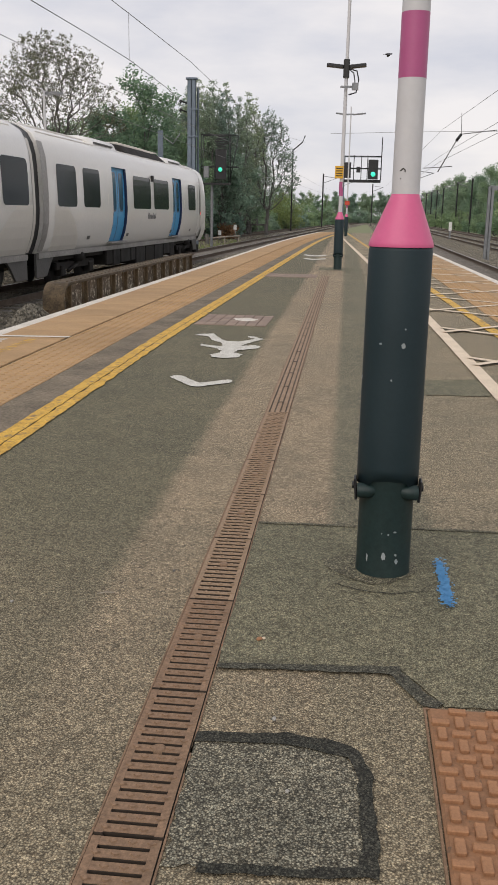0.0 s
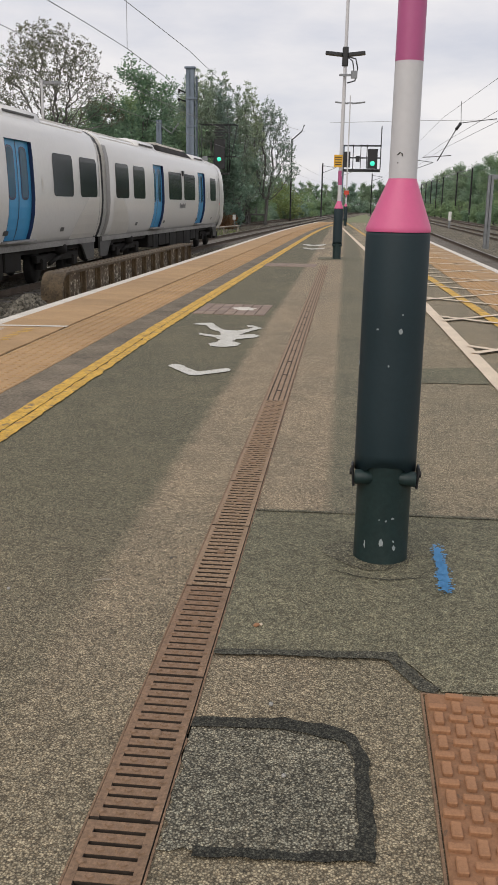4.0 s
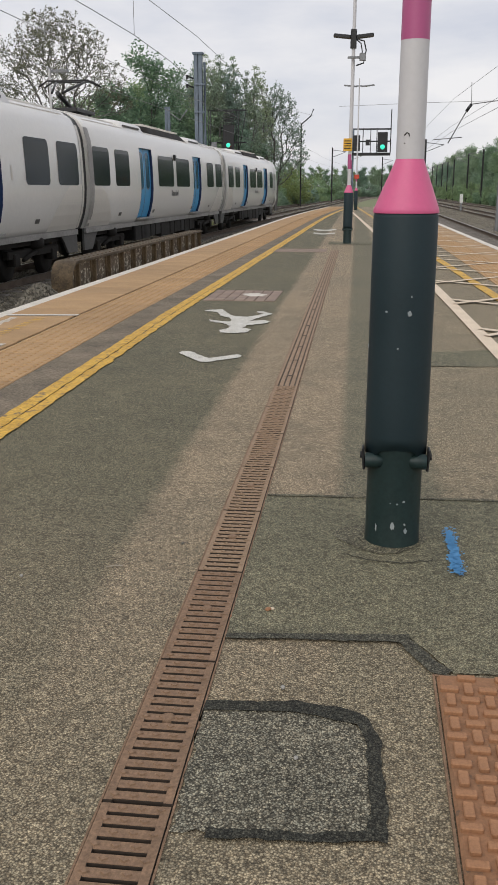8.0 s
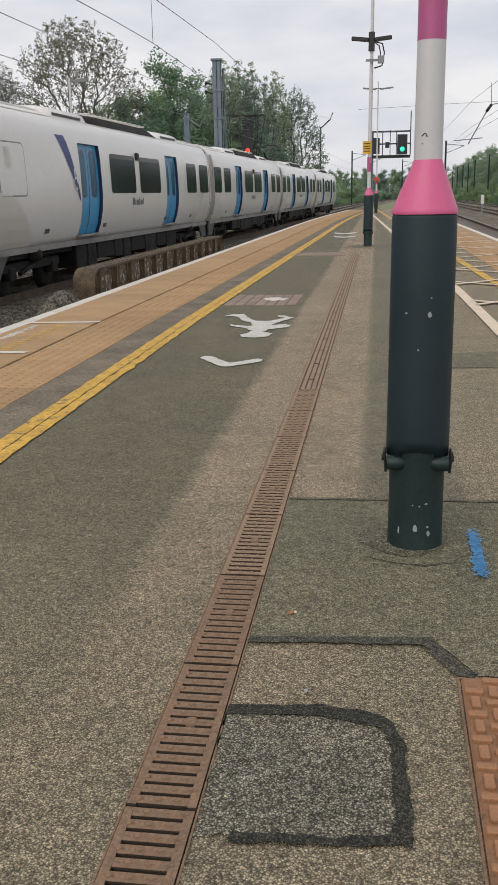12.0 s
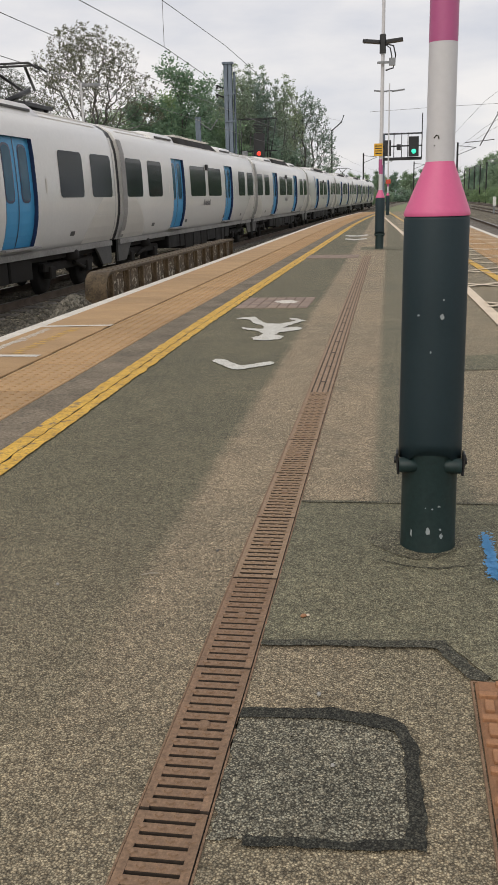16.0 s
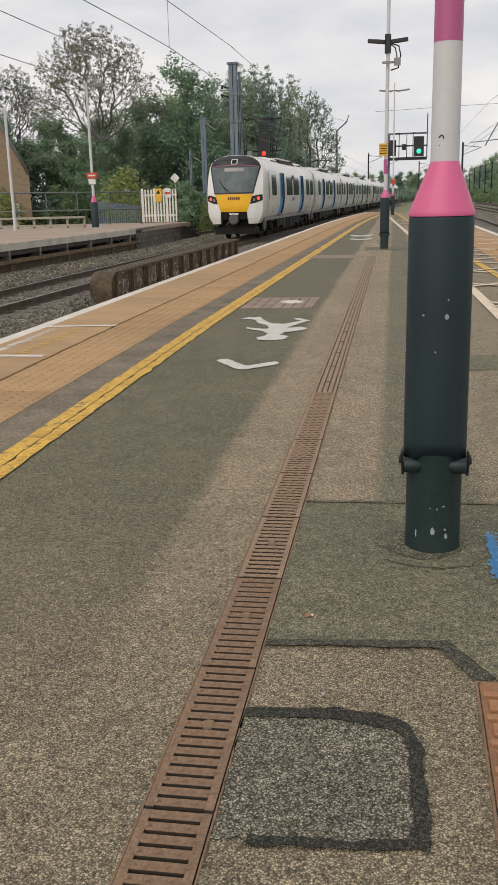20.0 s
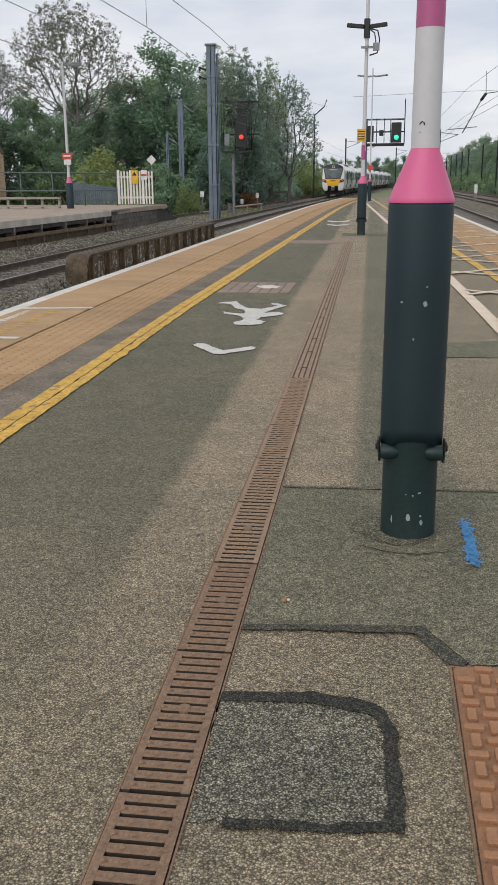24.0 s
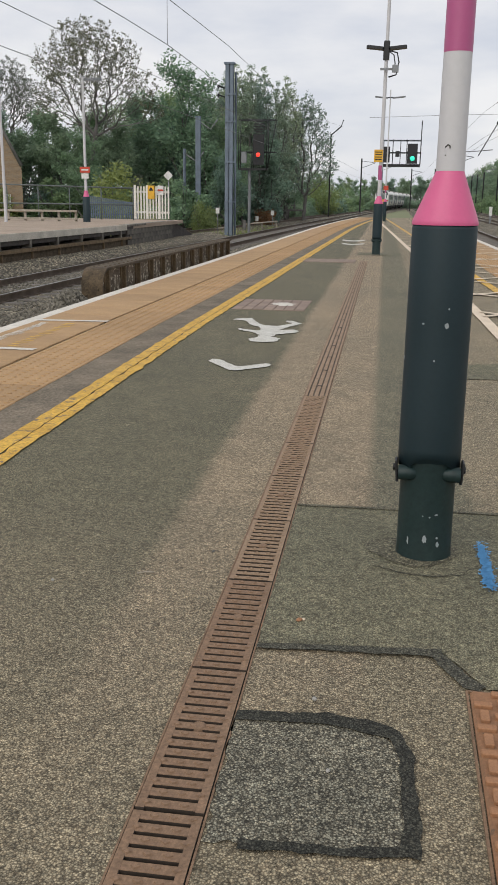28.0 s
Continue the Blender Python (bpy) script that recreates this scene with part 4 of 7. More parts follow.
# inspection cover with a raised basket-weave pattern
cover = thing("inspection_cover", "orange-rusted metal inspection cover with raised basket-weave tread", "cover")
bm = bmesh.new()
soft_box(bm, 0.192, 0.80, 0.93, 1.803, -0.02, 0.012, 0.006)
M_COVERBASE = mat("grimy_rust_cover", (0.3, 0.152, 0.077), (0.215, 0.118, 0.065), 6, 0.8, 0.1, 110, 0.001, (0.13, 0.085, 0.058), 0.6)
part("plate", bm, M_COVERBASE, cover)
bmh, bmv = bmesh.new(), bmesh.new()
soft_box(bmh, -0.019, 0.019, -0.0085, 0.0085, 0, 0.009, 0.002)
soft_box(bmv, -0.0095, 0.0095, -0.0195, 0.0195, 0, 0.009, 0.002)
MEH, MEV = mesh_of("tread_bar", bmh, M_COVER), mesh_of("tread_bar", bmv, M_COVER)
for r in range(10):
    for c in range(15):
        x, y = 0.214 + c * 0.0395, 1.738 - r * 0.0872 + (0.046 if c % 2 else 0)
        if y > 0.97 and x < 0.78:
            piece("tread_bar", MEH, cover, pose(x, y, 0.0115))
        if y - 0.043 > 0.97 and x < 0.78:
            piece("tread_bar", MEV, cover, pose(x, y - 0.0435, 0.0115))
bm = bmesh.new()
for x0, x1, y0, y1 in ((0.184, 0.189, 0.93, 1.81), (0.189, 0.82, 1.806, 1.811)):
    box(bm, x0, x1, y0, y1, 0.0, 0.006)
tagged(part("cover_rim", bm, M_CAST, cover), "rusty rim of the cover")

# ---------------------------------------------------------------- bridge girder beside the platform
girder = thing("bridge_girder", "rusty riveted plate girder of a bridge beside the platform", "girder")
GX0, GX1, GY0, GY1, GZ = -3.57, -3.31, 10.1, 18.5, 0.235
# flaking rusty web is coloured darker for its shadow, stiffeners paler as if lit
bm = bmesh.new()
box(bm, GX1 - 0.10, GX1 - 0.07, GY0 + 0.1, GY1, -1.1, GZ - 0.03)
part("web", bm, M_RUSTPALE, girder, "web plate with flaking pale paint")
bm = bmesh.new()
prof = [(GY1, GZ)] + [(GY0 + 0.24, GZ)] + [(GY0 + 0.24 - 0.24 * math.sin(a * math.pi / 16), GZ - 0.2 + 0.2 * math.cos(a * math.pi / 16)) for a in range(1, 9)]
rows = []
for y, z in prof:
    d = 0.03
    rows.append([bm.verts.new((x, y, zz)) for x, zz in ((GX0, z), (GX1, z), (GX1, z - d), (GX0, z - d))])
for a, b in zip(rows, rows[1:]):
    for i in range(4):
        bm.faces.new((a[i], a[(i + 1) % 4], b[(i + 1) % 4], b[i]))
part("top_flange", bm, M_RUST, girder, "rusted top flange curving down at its end")
bm = bmesh.new()
soft_box(bm, GX0, GX1, GY0, GY0 + 0.05, -1.1, GZ - 0.198, 0.004)
part("end_plate", bm, M_RUST, girder)
bm = bmesh.new()
box(bm, 0.0, 0.06, -0.018, 0.018, -1.1, GZ - 0.032)
box(bm, 0.0, 0.014, -0.055, 0.055, -1.1, GZ - 0.034)
STIFF = mesh_of("stiffener", bm, M_RUSTEDGE)
for k in range(13):
    piece("stiffener", STIFF, girder, pose(GX1 - 0.07, GY0 + 0.3 + k * 0.665, 0))
bm = bmesh.new()
lathe(bm, [(0.016, 0), (0.013, 0.008), (0.005, 0.012)], 6)
RIVET = mesh_of("rivet", bm, M_RUST)
for k in range(44):
    for x in (GX0 + 0.06, GX1 - 0.06):
        piece("rivet", RIVET, girder, pose(x, GY0 + 0.3 + k * 0.185, GZ))
for k in range(5):
    for x in (GX0 + 0.06, GX1 - 0.06):
        piece("rivet", RIVET, girder, pose(x, GY0, 0.0 - k * 0.07, 90, 0, 0))

# loose ballast between the platform and the rails
def stones(name, n, fx, y0, y1, z, size, label, seed):
    rnd = random.Random(seed)
    verts, faces = [], []
    base = [(1, 0, 0), (-1, 0, 0), (0, 1, 0), (0, -1, 0), (0, 0, 1), (0, 0, -1)]
    tri = [(0, 2, 4), (2, 1, 4), (1, 3, 4), (3, 0, 4), (2, 0, 5), (1, 2, 5), (3, 1, 5), (0, 3, 5)]
    for _ in range(n):
        y = y0 + (y1 - y0) * rnd.random() ** 1.4
        x = fx(y, rnd)
        s = size * rnd.uniform(0.6, 1.4)
        m = Euler((rnd.uniform(0, 6), rnd.uniform(0, 6), rnd.uniform(0, 6))).to_matrix()
        k = len(verts)
        zz = z(x, y) + rnd.uniform(-0.3, 0.4) * s
        for b in base:
            v = m @ Vector((b[0] * s * rnd.uniform(0.6, 1), b[1] * s * rnd.uniform(0.5, 0.9), b[2] * s * rnd.uniform(0.4, 0.8)))
            verts.append((x + v.x, y + v.y, zz + v.z))
        faces += [(k + a, k + b, k + c) for a, b, c in tri]
    me = bpy.data.meshes.new(name)
    me.from_pydata(verts, [], faces)
    me.materials.append(M_STONE)
    return tagged(new(name, me), label, "ballast", kind="stuff")


shoulder = lambda x, y: -1.12 + 0.28 * min(1, max(0, (x - track_x(y) - 1.7) / (0.5 * (-3.1 - track_x(y) - 1.7))))
bm = bmesh.new()
rows = []
for y in span(-14, 90, 1.5):
    xe = edge_left(min(y, 58)) - 0.02
    xt = track_x(y) + 1.7
    rows.append([bm.verts.new((xt + (xe - xt) * f, y, z + 0.04 * noise.noise(Vector((f * 3, y * 0.8, 2))))) for f, z in ((0, -1.12), (0.25, -0.98), (0.5, -0.84), (0.8, -0.84), (1.0, -0.84))])
for a, b in zip(rows, rows[1:]):
    for i in range(4):
        bm.faces.new((a[i], a[i + 1], b[i + 1], b[i]))
structure("ballast_shoulder", bm, M_BALLAST, "heaped grey ballast beside the track", "ballast")
stones("ballast_stones", 14000, lambda y, r: r.uniform(track_x(y) + 0.9, -3.2), 7, 45, shoulder, 0.042, "loose grey ballast stones", 5)
stones("ballast_stones", 4200, lambda y, r: track_x(y) + r.uniform(-0.62, 0.62), 9, 40, lambda x, y: -1.09, 0.04, "ballast stones between the rails", 6)
stones("ballast_stones", 1500, lambda y, r: track_x(y) + r.uniform(-1.9, -0.9), 9, 46, lambda x, y: -1.11, 0.04, "ballast stones beyond the rails", 7)

stones("ballast_stones", 4200, lambda y, r: -3.58 + r.gauss(0, 0.2), 8.5, 10.1, lambda x, y: -0.84 + 0.85 * math.exp(-((x + 3.58) / 0.45) ** 2 - ((y - 9.75) / 0.6) ** 2), 0.027, "heap of loose ballast against the girder's end", 15)
bm = bmesh.new()
grid = [[bm.verts.new((-3.58 + 0.12 * i, 9.75 + 0.2 * j, -0.86 + 0.85 * math.exp(-(0.12 * i / 0.45) ** 2 - (0.2 * j / 0.6) ** 2))) for i in range(-6, 5)] for j in range(-8, 5)]
for a, b in zip(grid, grid[1:]):
    for i in range(10):
        bm.faces.new((a[i], a[i + 1], b[i + 1], b[i]))
structure("ballast_heap", bm, M_BALLAST, "heap of grey ballast against the girder's end", "ballast")

# ---------------------------------------------------------------- opposite platform
OZ = -0.06
M_SOOTCONC = mat("sooty_concrete", (0.24, 0.222, 0.185), (0.1, 0.092, 0.078), 3, 0.9, 0, 40, 0.003, (0.36, 0.335, 0.29), 0.64)
M_STAINWALL = mat("stained_wall", (0.135, 0.122, 0.1), (0.07, 0.064, 0.055), 1.8, 0.9, 0, 30, 0.004, (0.2, 0.185, 0.15), 0.62, vary=0.25)
M_RAILING = mat("green_grey_railing", (0.11, 0.13, 0.13), (0.085, 0.1, 0.1), 3, 0.6, 0.1, 40)
def opp_x(y):
    return -10.7 - 0.04 * max(0.0, 36 - y)


bm = bmesh.new()
slab_along(bm, lambda y: -26, lambda y: opp_x(y), span(-20, 46, 3), OZ - 0.16, OZ)
opp = structure("platform_opposite", bm, M_OPPTOP, "buff surface of the opposite platform on concrete beams", "platform")
bm = bmesh.new()
slab_along(bm, lambda y: opp_x(y) - 0.02, lambda y: opp_x(y) + 0.03, span(-20, 36, 3), OZ - 0.2, OZ + 0.01)
part("edge_beam", bm, M_CONC, opp, "pale concrete edge beam")
# beam and back wall: the void's shade is put into their dark brick colour
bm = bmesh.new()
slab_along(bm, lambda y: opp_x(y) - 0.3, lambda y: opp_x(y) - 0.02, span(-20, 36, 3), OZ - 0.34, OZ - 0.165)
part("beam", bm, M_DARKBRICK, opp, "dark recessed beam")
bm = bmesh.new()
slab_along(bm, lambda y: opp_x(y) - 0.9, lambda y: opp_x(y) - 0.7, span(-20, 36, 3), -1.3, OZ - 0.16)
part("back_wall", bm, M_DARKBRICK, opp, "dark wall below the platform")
bm = bmesh.new()
slab_along(bm, lambda y: opp_x(y) - 0.2, lambda y: opp_x(y) + 0.08, span(-20, 36.5, 3), -0.62, -0.52)
part("lower_beam", bm, M_RUSTEDGE, opp, "rusty top flange of a lower girder")
bm = bmesh.new()
slab_along(bm, lambda y: opp_x(y) - 0.1, lambda y: opp_x(y) + 0.0, span(-20, 36.5, 3), -1.3, -0.62)
part("girder_web", bm, M_RUST, opp, "dark rusty girder web")
for k in range(14):
    bm = bmesh.new()
    y = 8 + k * 2.1
    soft_box(bm, opp_x(y) - 0.3, opp_x(y) + 0.02, y, y + 0.12, -0.53, OZ - 0.16, 0.01)
    part("bracket", bm, M_SOOTCONC, opp)
    bm = bmesh.new()
    soft_box(bm, opp_x(y) - 0.02, opp_x(y) + 0.07, y + 0.02, y + 0.08, -1.3, -0.6, 0.01)
    part("stiffener", bm, M_RUSTEDGE, opp)
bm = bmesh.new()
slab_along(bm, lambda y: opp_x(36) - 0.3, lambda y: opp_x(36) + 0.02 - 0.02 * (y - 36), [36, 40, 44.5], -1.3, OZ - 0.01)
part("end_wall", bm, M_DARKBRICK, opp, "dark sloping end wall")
bm = bmesh.new()
soft_box(bm, -0.01, 0.03, 0.008, 0.592, 0.006, 0.204, 0.008)
BLOCK = mesh_of("stone_block", bm, M_STAINWALL)
for r in range(5):
    for c in range(14):
        y = 36.02 + c * 0.6 + (0.3 if r % 2 else 0)
        if y < 43.9:
            piece("stone_block", BLOCK, opp, pose(opp_x(36) + 0.022 - 0.02 * (y - 36), y, -1.28 + r * 0.21, 0, 0, 1.15))
bm = bmesh.new()
slab_along(bm, lambda y: opp_x(36) - 0.32, lambda y: opp_x(36) + 0.06 - 0.02 * (y - 36), [36.02, 40, 44.6], OZ - 0.06, OZ + 0.012)
part("coping", bm, M_SOOTCONC, opp, "grey coping of the end wall")
bm = bmesh.new()
ramp_v = [bm.verts.new(p) for p in ((-10.85, 44.5, OZ), (-14, 44.5, OZ), (-14, 51, -1.25), (-10.85, 51, -1.25), (-10.85, 44.5, -1.3), (-14, 44.5, -1.3))]
bm.faces.new(ramp_v[:4])
bm.faces.new((ramp_v[0], ramp_v[3], ramp_v[4]))
bm.faces.new((ramp_v[1], ramp_v[5], ramp_v[2]))
part("end_ramp", bm, M_DARKBRICK, opp, "dark ramp at the platform's end")


bm = bmesh.new()
rows = []
for y in span(6, 52, 1.5):
    c, o = track_x(y) - 1.3, opp_x(min(y, 44)) + 0.02
    rows.append([bm.verts.new((c + (o - c) * f, y, z + 0.05 * noise.noise(Vector((f * 4, y, 7))))) for f, z in ((0, -1.13), (0.35, -1.0), (0.75, -0.86), (1.0, -0.84))])
for a, b in zip(rows, rows[1:]):
    for i in range(3):
        bm.faces.new((a[i], a[i + 1], b[i + 1], b[i]))
structure("ballast_bank", bm, M_BALLAST, "bank of grey ballast below the opposite platform", "ballast")
stones("ballast_stones", 2600, lambda y, r: r.uniform(opp_x(y) + 0.03, track_x(y) - 1.3), 14, 46, lambda x, y: -1.02, 0.05, "loose stones below the opposite platform", 8)


def rail_fence(y, x0, x1, label):
    f = thing("railing", label, "railing")
    for z in (0.72, 1.5):
        bm = bmesh.new()
        tube(bm, [(x0, y, OZ + z + (0.2 if z > 1 else 0.0)), (x1, y, OZ + z)], 0.035, 8)
        part("rail_bar", bm, M_RAILING, f)
    for i in range(8):
        x = x0 + (x1 - x0) * i / 7
        bm = bmesh.new()
        tube(bm, [(x, y, OZ), (x, y, OZ + 1.55)], 0.03, 8)
        part("post", bm, M_RAILING, f)


rail_fence(44.0, -24, -12.7, "grey tubular railing along the opposite platform")
bar = thing("low_barrier", "low weathered timber barrier on the opposite platform", "barrier")
for z in (0.1, 0.44):
    bm = bmesh.new()
    soft_box(bm, -20, -14.15, 39.95, 40.05, OZ + z - 0.04, OZ + z + 0.05, 0.01)
    part("plank", bm, M_TIMBER, bar)
for i in range(8):
    bm = bmesh.new()
    soft_box(bm, -14.3 - i * 0.8, -14.2 - i * 0.8, 40.06, 40.16, OZ, OZ + 0.46, 0.01)
    part("post", bm, M_TIMBER, bar)

gate = thing("paling_gate", "white wooden paling gate with warning signs", "gate")
for i in range(12):
    bm = bmesh.new()
    x = -13.18 + i * 0.158
    w = 0.04 if i % 4 else 0.065
    soft_box(bm, x - w, x + w, 45.98, 46.02, OZ + 0.03, OZ + 1.62 + (0.05 if i % 4 == 0 else 0), 0.015)
    part("pale", bm, M_PALING, gate)
for z in (0.3, 1.3):
    bm = bmesh.new()
    box(bm, -13.2, -11.4, 46.03, 46.08, OZ + z, OZ + z + 0.1)
    part("cross_rail", bm, M_PALING, gate)
bm = bmesh.new()
soft_box(bm, -12.5, -12.15, 45.94, 45.97, 0.95, 1.6, 0.01)
sg = part("sign_plate", bm, M_SIGNYEL, gate, "yellow warning sign")
bm = bmesh.new()
t = [bm.verts.new(p) for p in ((-12.44, 45.935, 1.35), (-12.21, 45.935, 1.35), (-12.325, 45.935, 1.55))]
bm.faces.new(t)
part("warning_triangle", bm, M_BLACK, sg)
bm = bmesh.new()
soft_box(bm, -12.0, -11.68, 45.94, 45.97, 1.15, 1.6, 0.01)
part("sign_plate", bm, M_SIGNWHITE, gate, "white and red sign")
bm = bmesh.new()
box(bm, -11.98, -11.7, 45.93, 45.938, 1.33, 1.42)
part("sign_band", bm, M_SIGNRED, gate)

dia = thing("diamond_sign", "white diamond sign on a thin grey pole", "sign")
bm = bmesh.new()
tube(bm, [(-11.5, 46.3, OZ), (-11.5, 46.3, 2.0)], 0.03, 8)
part("pole", bm, M_GALV, dia)
bm = bmesh.new()
box(bm, -0.17, 0.17, -0.015, 0.015, -0.17, 0.17, pose(-11.5, 46.24, 2.1, 0, 45, 0))
part("plate", bm, M_SIGNWHITE, dia)

lamp_l = thing("platform_lamp", "white lamp column with dark foot, red sign and lamp head", "lamp post")
bm = bmesh.new()
lathe(bm, [(0.16, OZ), (0.16, 1.0), (0.13, 1.02)], 16, at=(-13.57, 39.6, 0))
part("sleeve", bm, M_STEELBLUE, lamp_l, "dark slate sleeve")
bm = bmesh.new()
lathe(bm, [(0.13, 1.02), (0.07, 1.28)], 16, at=(-13.57, 39.6, 0))
part("cone", bm, M_PINK, lamp_l, "pink cone")
bm = bmesh.new()
lathe(bm, [(0.065, 1.28), (0.05, 5.95)], 12, at=(-13.57, 39.6, 0))
part("pole", bm, M_POLEWHITE, lamp_l)
bm = bmesh.new()
soft_box(bm, -13.5, -12.72, 39.5, 39.7, 5.78, 5.9, 0.03)
part("lamp_head", bm, M_GALV, lamp_l)
bm = bmesh.new()
soft_box(bm, -13.79, -13.33, 39.5, 39.53, 2.03, 2.27, 0.005)
rs = part("sign_plate", bm, M_SIGNRED, lamp_l, "red sign")
bm = bmesh.new()
box(bm, -13.72, -13.4, 39.494, 39.499, 2.12, 2.18)
part("text_bar", bm, M_SIGNWHITE, rs)
bm = bmesh.new()
soft_box(bm, -13.72, -13.4, 39.5, 39.53, 1.78, 2.0, 0.005)
part("sign_plate", bm, M_SIGNWHITE, lamp_l, "pale sign")

pal = thing("palisade_fence", "blue-grey steel palisade fence behind the opposite platform", "fence")
for i in range(26):
    bm = bmesh.new()
    x = -16.4 + i * 0.11
    h = 1.1 - 0.015 * i
    soft_box(bm, x - 0.035, x + 0.035, 48.0, 48.02, -0.2, h, 0.01)
    part("pale", bm, M_BLUEFENCE, pal)
for z in (0.1, 0.7):
    bm = bmesh.new()
    box(bm, -16.5, -13.5, 48.03, 48.08, z, z + 0.06)
    part("rail_bar", bm, M_BLUEFENCE, pal)

side_pole = thing("platform_pole", "slim pale grey pole on the opposite platform", "pole")
bm = bmesh.new()
lathe(bm, [(0.07, OZ), (0.065, 0.4), (0.055, 4.86)], 12, at=(-16.29, 37.16, 0))
part("column", bm, M_POLEWHITE, side_pole)

# brick house end beyond the opposite platform
house = thing("brick_house", "brown brick house end with a sloping roof edge", "house")
bm = bmesh.new()
HX = -25.0
pr = [(HX - 8, OZ), (HX, OZ), (HX, 3.0), (HX - 1.3, 5.4), (HX - 2.6, 7.6), (HX - 8, 7.6)]
f0 = [bm.verts.new((x, 60.0, z)) for x, z in pr]
f1 = [bm.verts.new((x - 3.2, 67.0, z)) for x, z in pr]
bm.faces.new(f0)
bm.faces.new(f1[::-1])
for i in range(6):
    bm.faces.new((f0[i], f0[(i + 1) % 6], f1[(i + 1) % 6], f1[i]))
part("wall", bm, M_BRICK, house, "brown brick gable wall")
bm = bmesh.new()
tube(bm, [(HX + 0.02, 59.95, 2.95), (HX - 1.3, 59.95, 5.4), (HX - 2.6, 59.95, 7.6)], 0.11, 6)
part("verge", bm, M_BARK, house, "dark roof verge")
bm = bmesh.new()
soft_box(bm, HX - 1.35, HX - 0.85, 59.96, 59.99, 0.0, 1.1, 0.01)
part("window", bm, M_SIGNWHITE, house, "small pale window")

# ---------------------------------------------------------------- masts, signals and wires
def i_beam(bm, x, y, z0, z1, w, d, t=0.03):
    box(bm, x - w / 2, x + w / 2, y - d / 2, y - d / 2 + t, z0, z1)
    box(bm, x - w / 2, x + w / 2, y + d / 2 - t, y + d / 2, z0, z1)
    box(bm, x - t / 2, x + t / 2, y - d / 2, y + d / 2, z0, z1)


mast = thing("overhead_line_mast", "tall weathered blue steel twin-channel overhead line mast", "mast")
for s, w in ((-1, 0.48), (1, 0.09)):
    bm = bmesh.new()
    i_beam(bm, -10.14 + s * 0.19, 57.0, -1.4, 8.8 if s < 0 else 8.3, w, 0.3, 0.04)
    part("channel", bm, M_MAST, mast)
for k in (1, 4, 7, 9):
    bm = bmesh.new()
    soft_box(bm, -10.58, -9.9, 56.8, 56.84, 0.0 + k * 0.78, 0.1 + k * 0.78, 0.01)
    part("batten", bm, M_MAST, mast)
bm = bmesh.new()
soft_box(bm, -10.66, -10.0, 56.78, 57.22, 8.75, 8.86, 0.02)
part("cap", bm, M_MAST, mast)
for z in (7.4, 6.9):
    bm = bmesh.new()
    tube(bm, [(-10.6, 56.9, z), (-11.0, 56.9, z + 0.15)], 0.05, 6)
    lathe(bm, [(0.09, 0), (0.05, 0.05), (0.09, 0.1), (0.05, 0.15), (0.09, 0.2)], 10, at=(-11.0, 56.9, z))
    part("insulator", bm, M_BLACK, mast)

for mx, my, h, lab in ((-14.2, 66.0, 6.6, "grey steel mast with a bracket arm"), (-15.2, 66.0, 4.4, "slim grey steel pole by the platform end"), (-8.7, 120.0, 9.0, "slim dark overhead line mast")):
    o = thing("line_mast", lab, "mast")
    bm = bmesh.new()
    i_beam(bm, mx, my, -1.4, h, 0.36 if h < 8 and h > 5 else 0.16, 0.22)
    part("column", bm, M_MAST if my < 100 else M_BLACK, o)
    bm = bmesh.new()
    if my > 100:
        tube(bm, [(mx, my, h - 0.1), (mx + 1.2, my, h + 0.9), (mx + 1.5, my, h + 1.7)], 0.09, 6)
    else:
        tube(bm, [(mx, my, h - 0.3), (mx + 0.9, my, h - 0.9), (mx + 1.4, my, h - 0.2)], 0.05, 6)
    part("bracket_arm", bm, M_GALV, o)

# masts beyond, along the curve
for k, (mx, my, h) in enumerate(((-6.5, 165, 8.0), (-4.55, 240, 9.8), (2.8, 215, 8.0), (17.4, 100, 7.2), (17.4, 150, 7.0), (17.4, 200, 7.0), (17.4, 250, 7.0), (17.4, 300, 7.0), (17.4, 172, 7.1), (17.4, 216, 7.0), (17.4, 232, 7.0), (17.4, 268, 7.0), (7.4, 130, 7.5), (7.4, 200, 7.5))):
    o = thing("line_mast", "distant dark overhead line mast", "mast", "distant masts")
    bm = bmesh.new()
    i_beam(bm, mx, my, -1.4, h, 0.24, 0.24)
    part("column", bm, M_BLACK, o)
    bm = bmesh.new()
    d = -1 if mx > 10 else 1
    tube(bm, [(mx, my, h - 0.4), (mx + d * 2.4, my, h - 0.7)], 0.05, 6)
    tube(bm, [(mx, my, h - 1.6), (mx + d * 2.4, my, h - 0.7)], 0.05, 6)
    part("bracket_arm", bm, M_GALV, o)


def wire(pts, r, name="overhead_wire"):
    o = thing(name, "thin dark overhead wire above the track", "wire", "overhead wires")
    bm = bmesh.new()
    tube(bm, pts, r * 0.8, 5)
    part("strand", bm, M_CABLE, o)
    return o


def line_over(fx, z0, z1, r, ya=2, yb=330, sag=0.0):
    pts = []
    for y in span(ya, yb, 4):
        f = ((y - 5) % 52) / 52
        pts.append((fx(y), y, z0 + (z1 - z0) * (2 * f - 1) ** 2))
    return wire(pts, r)


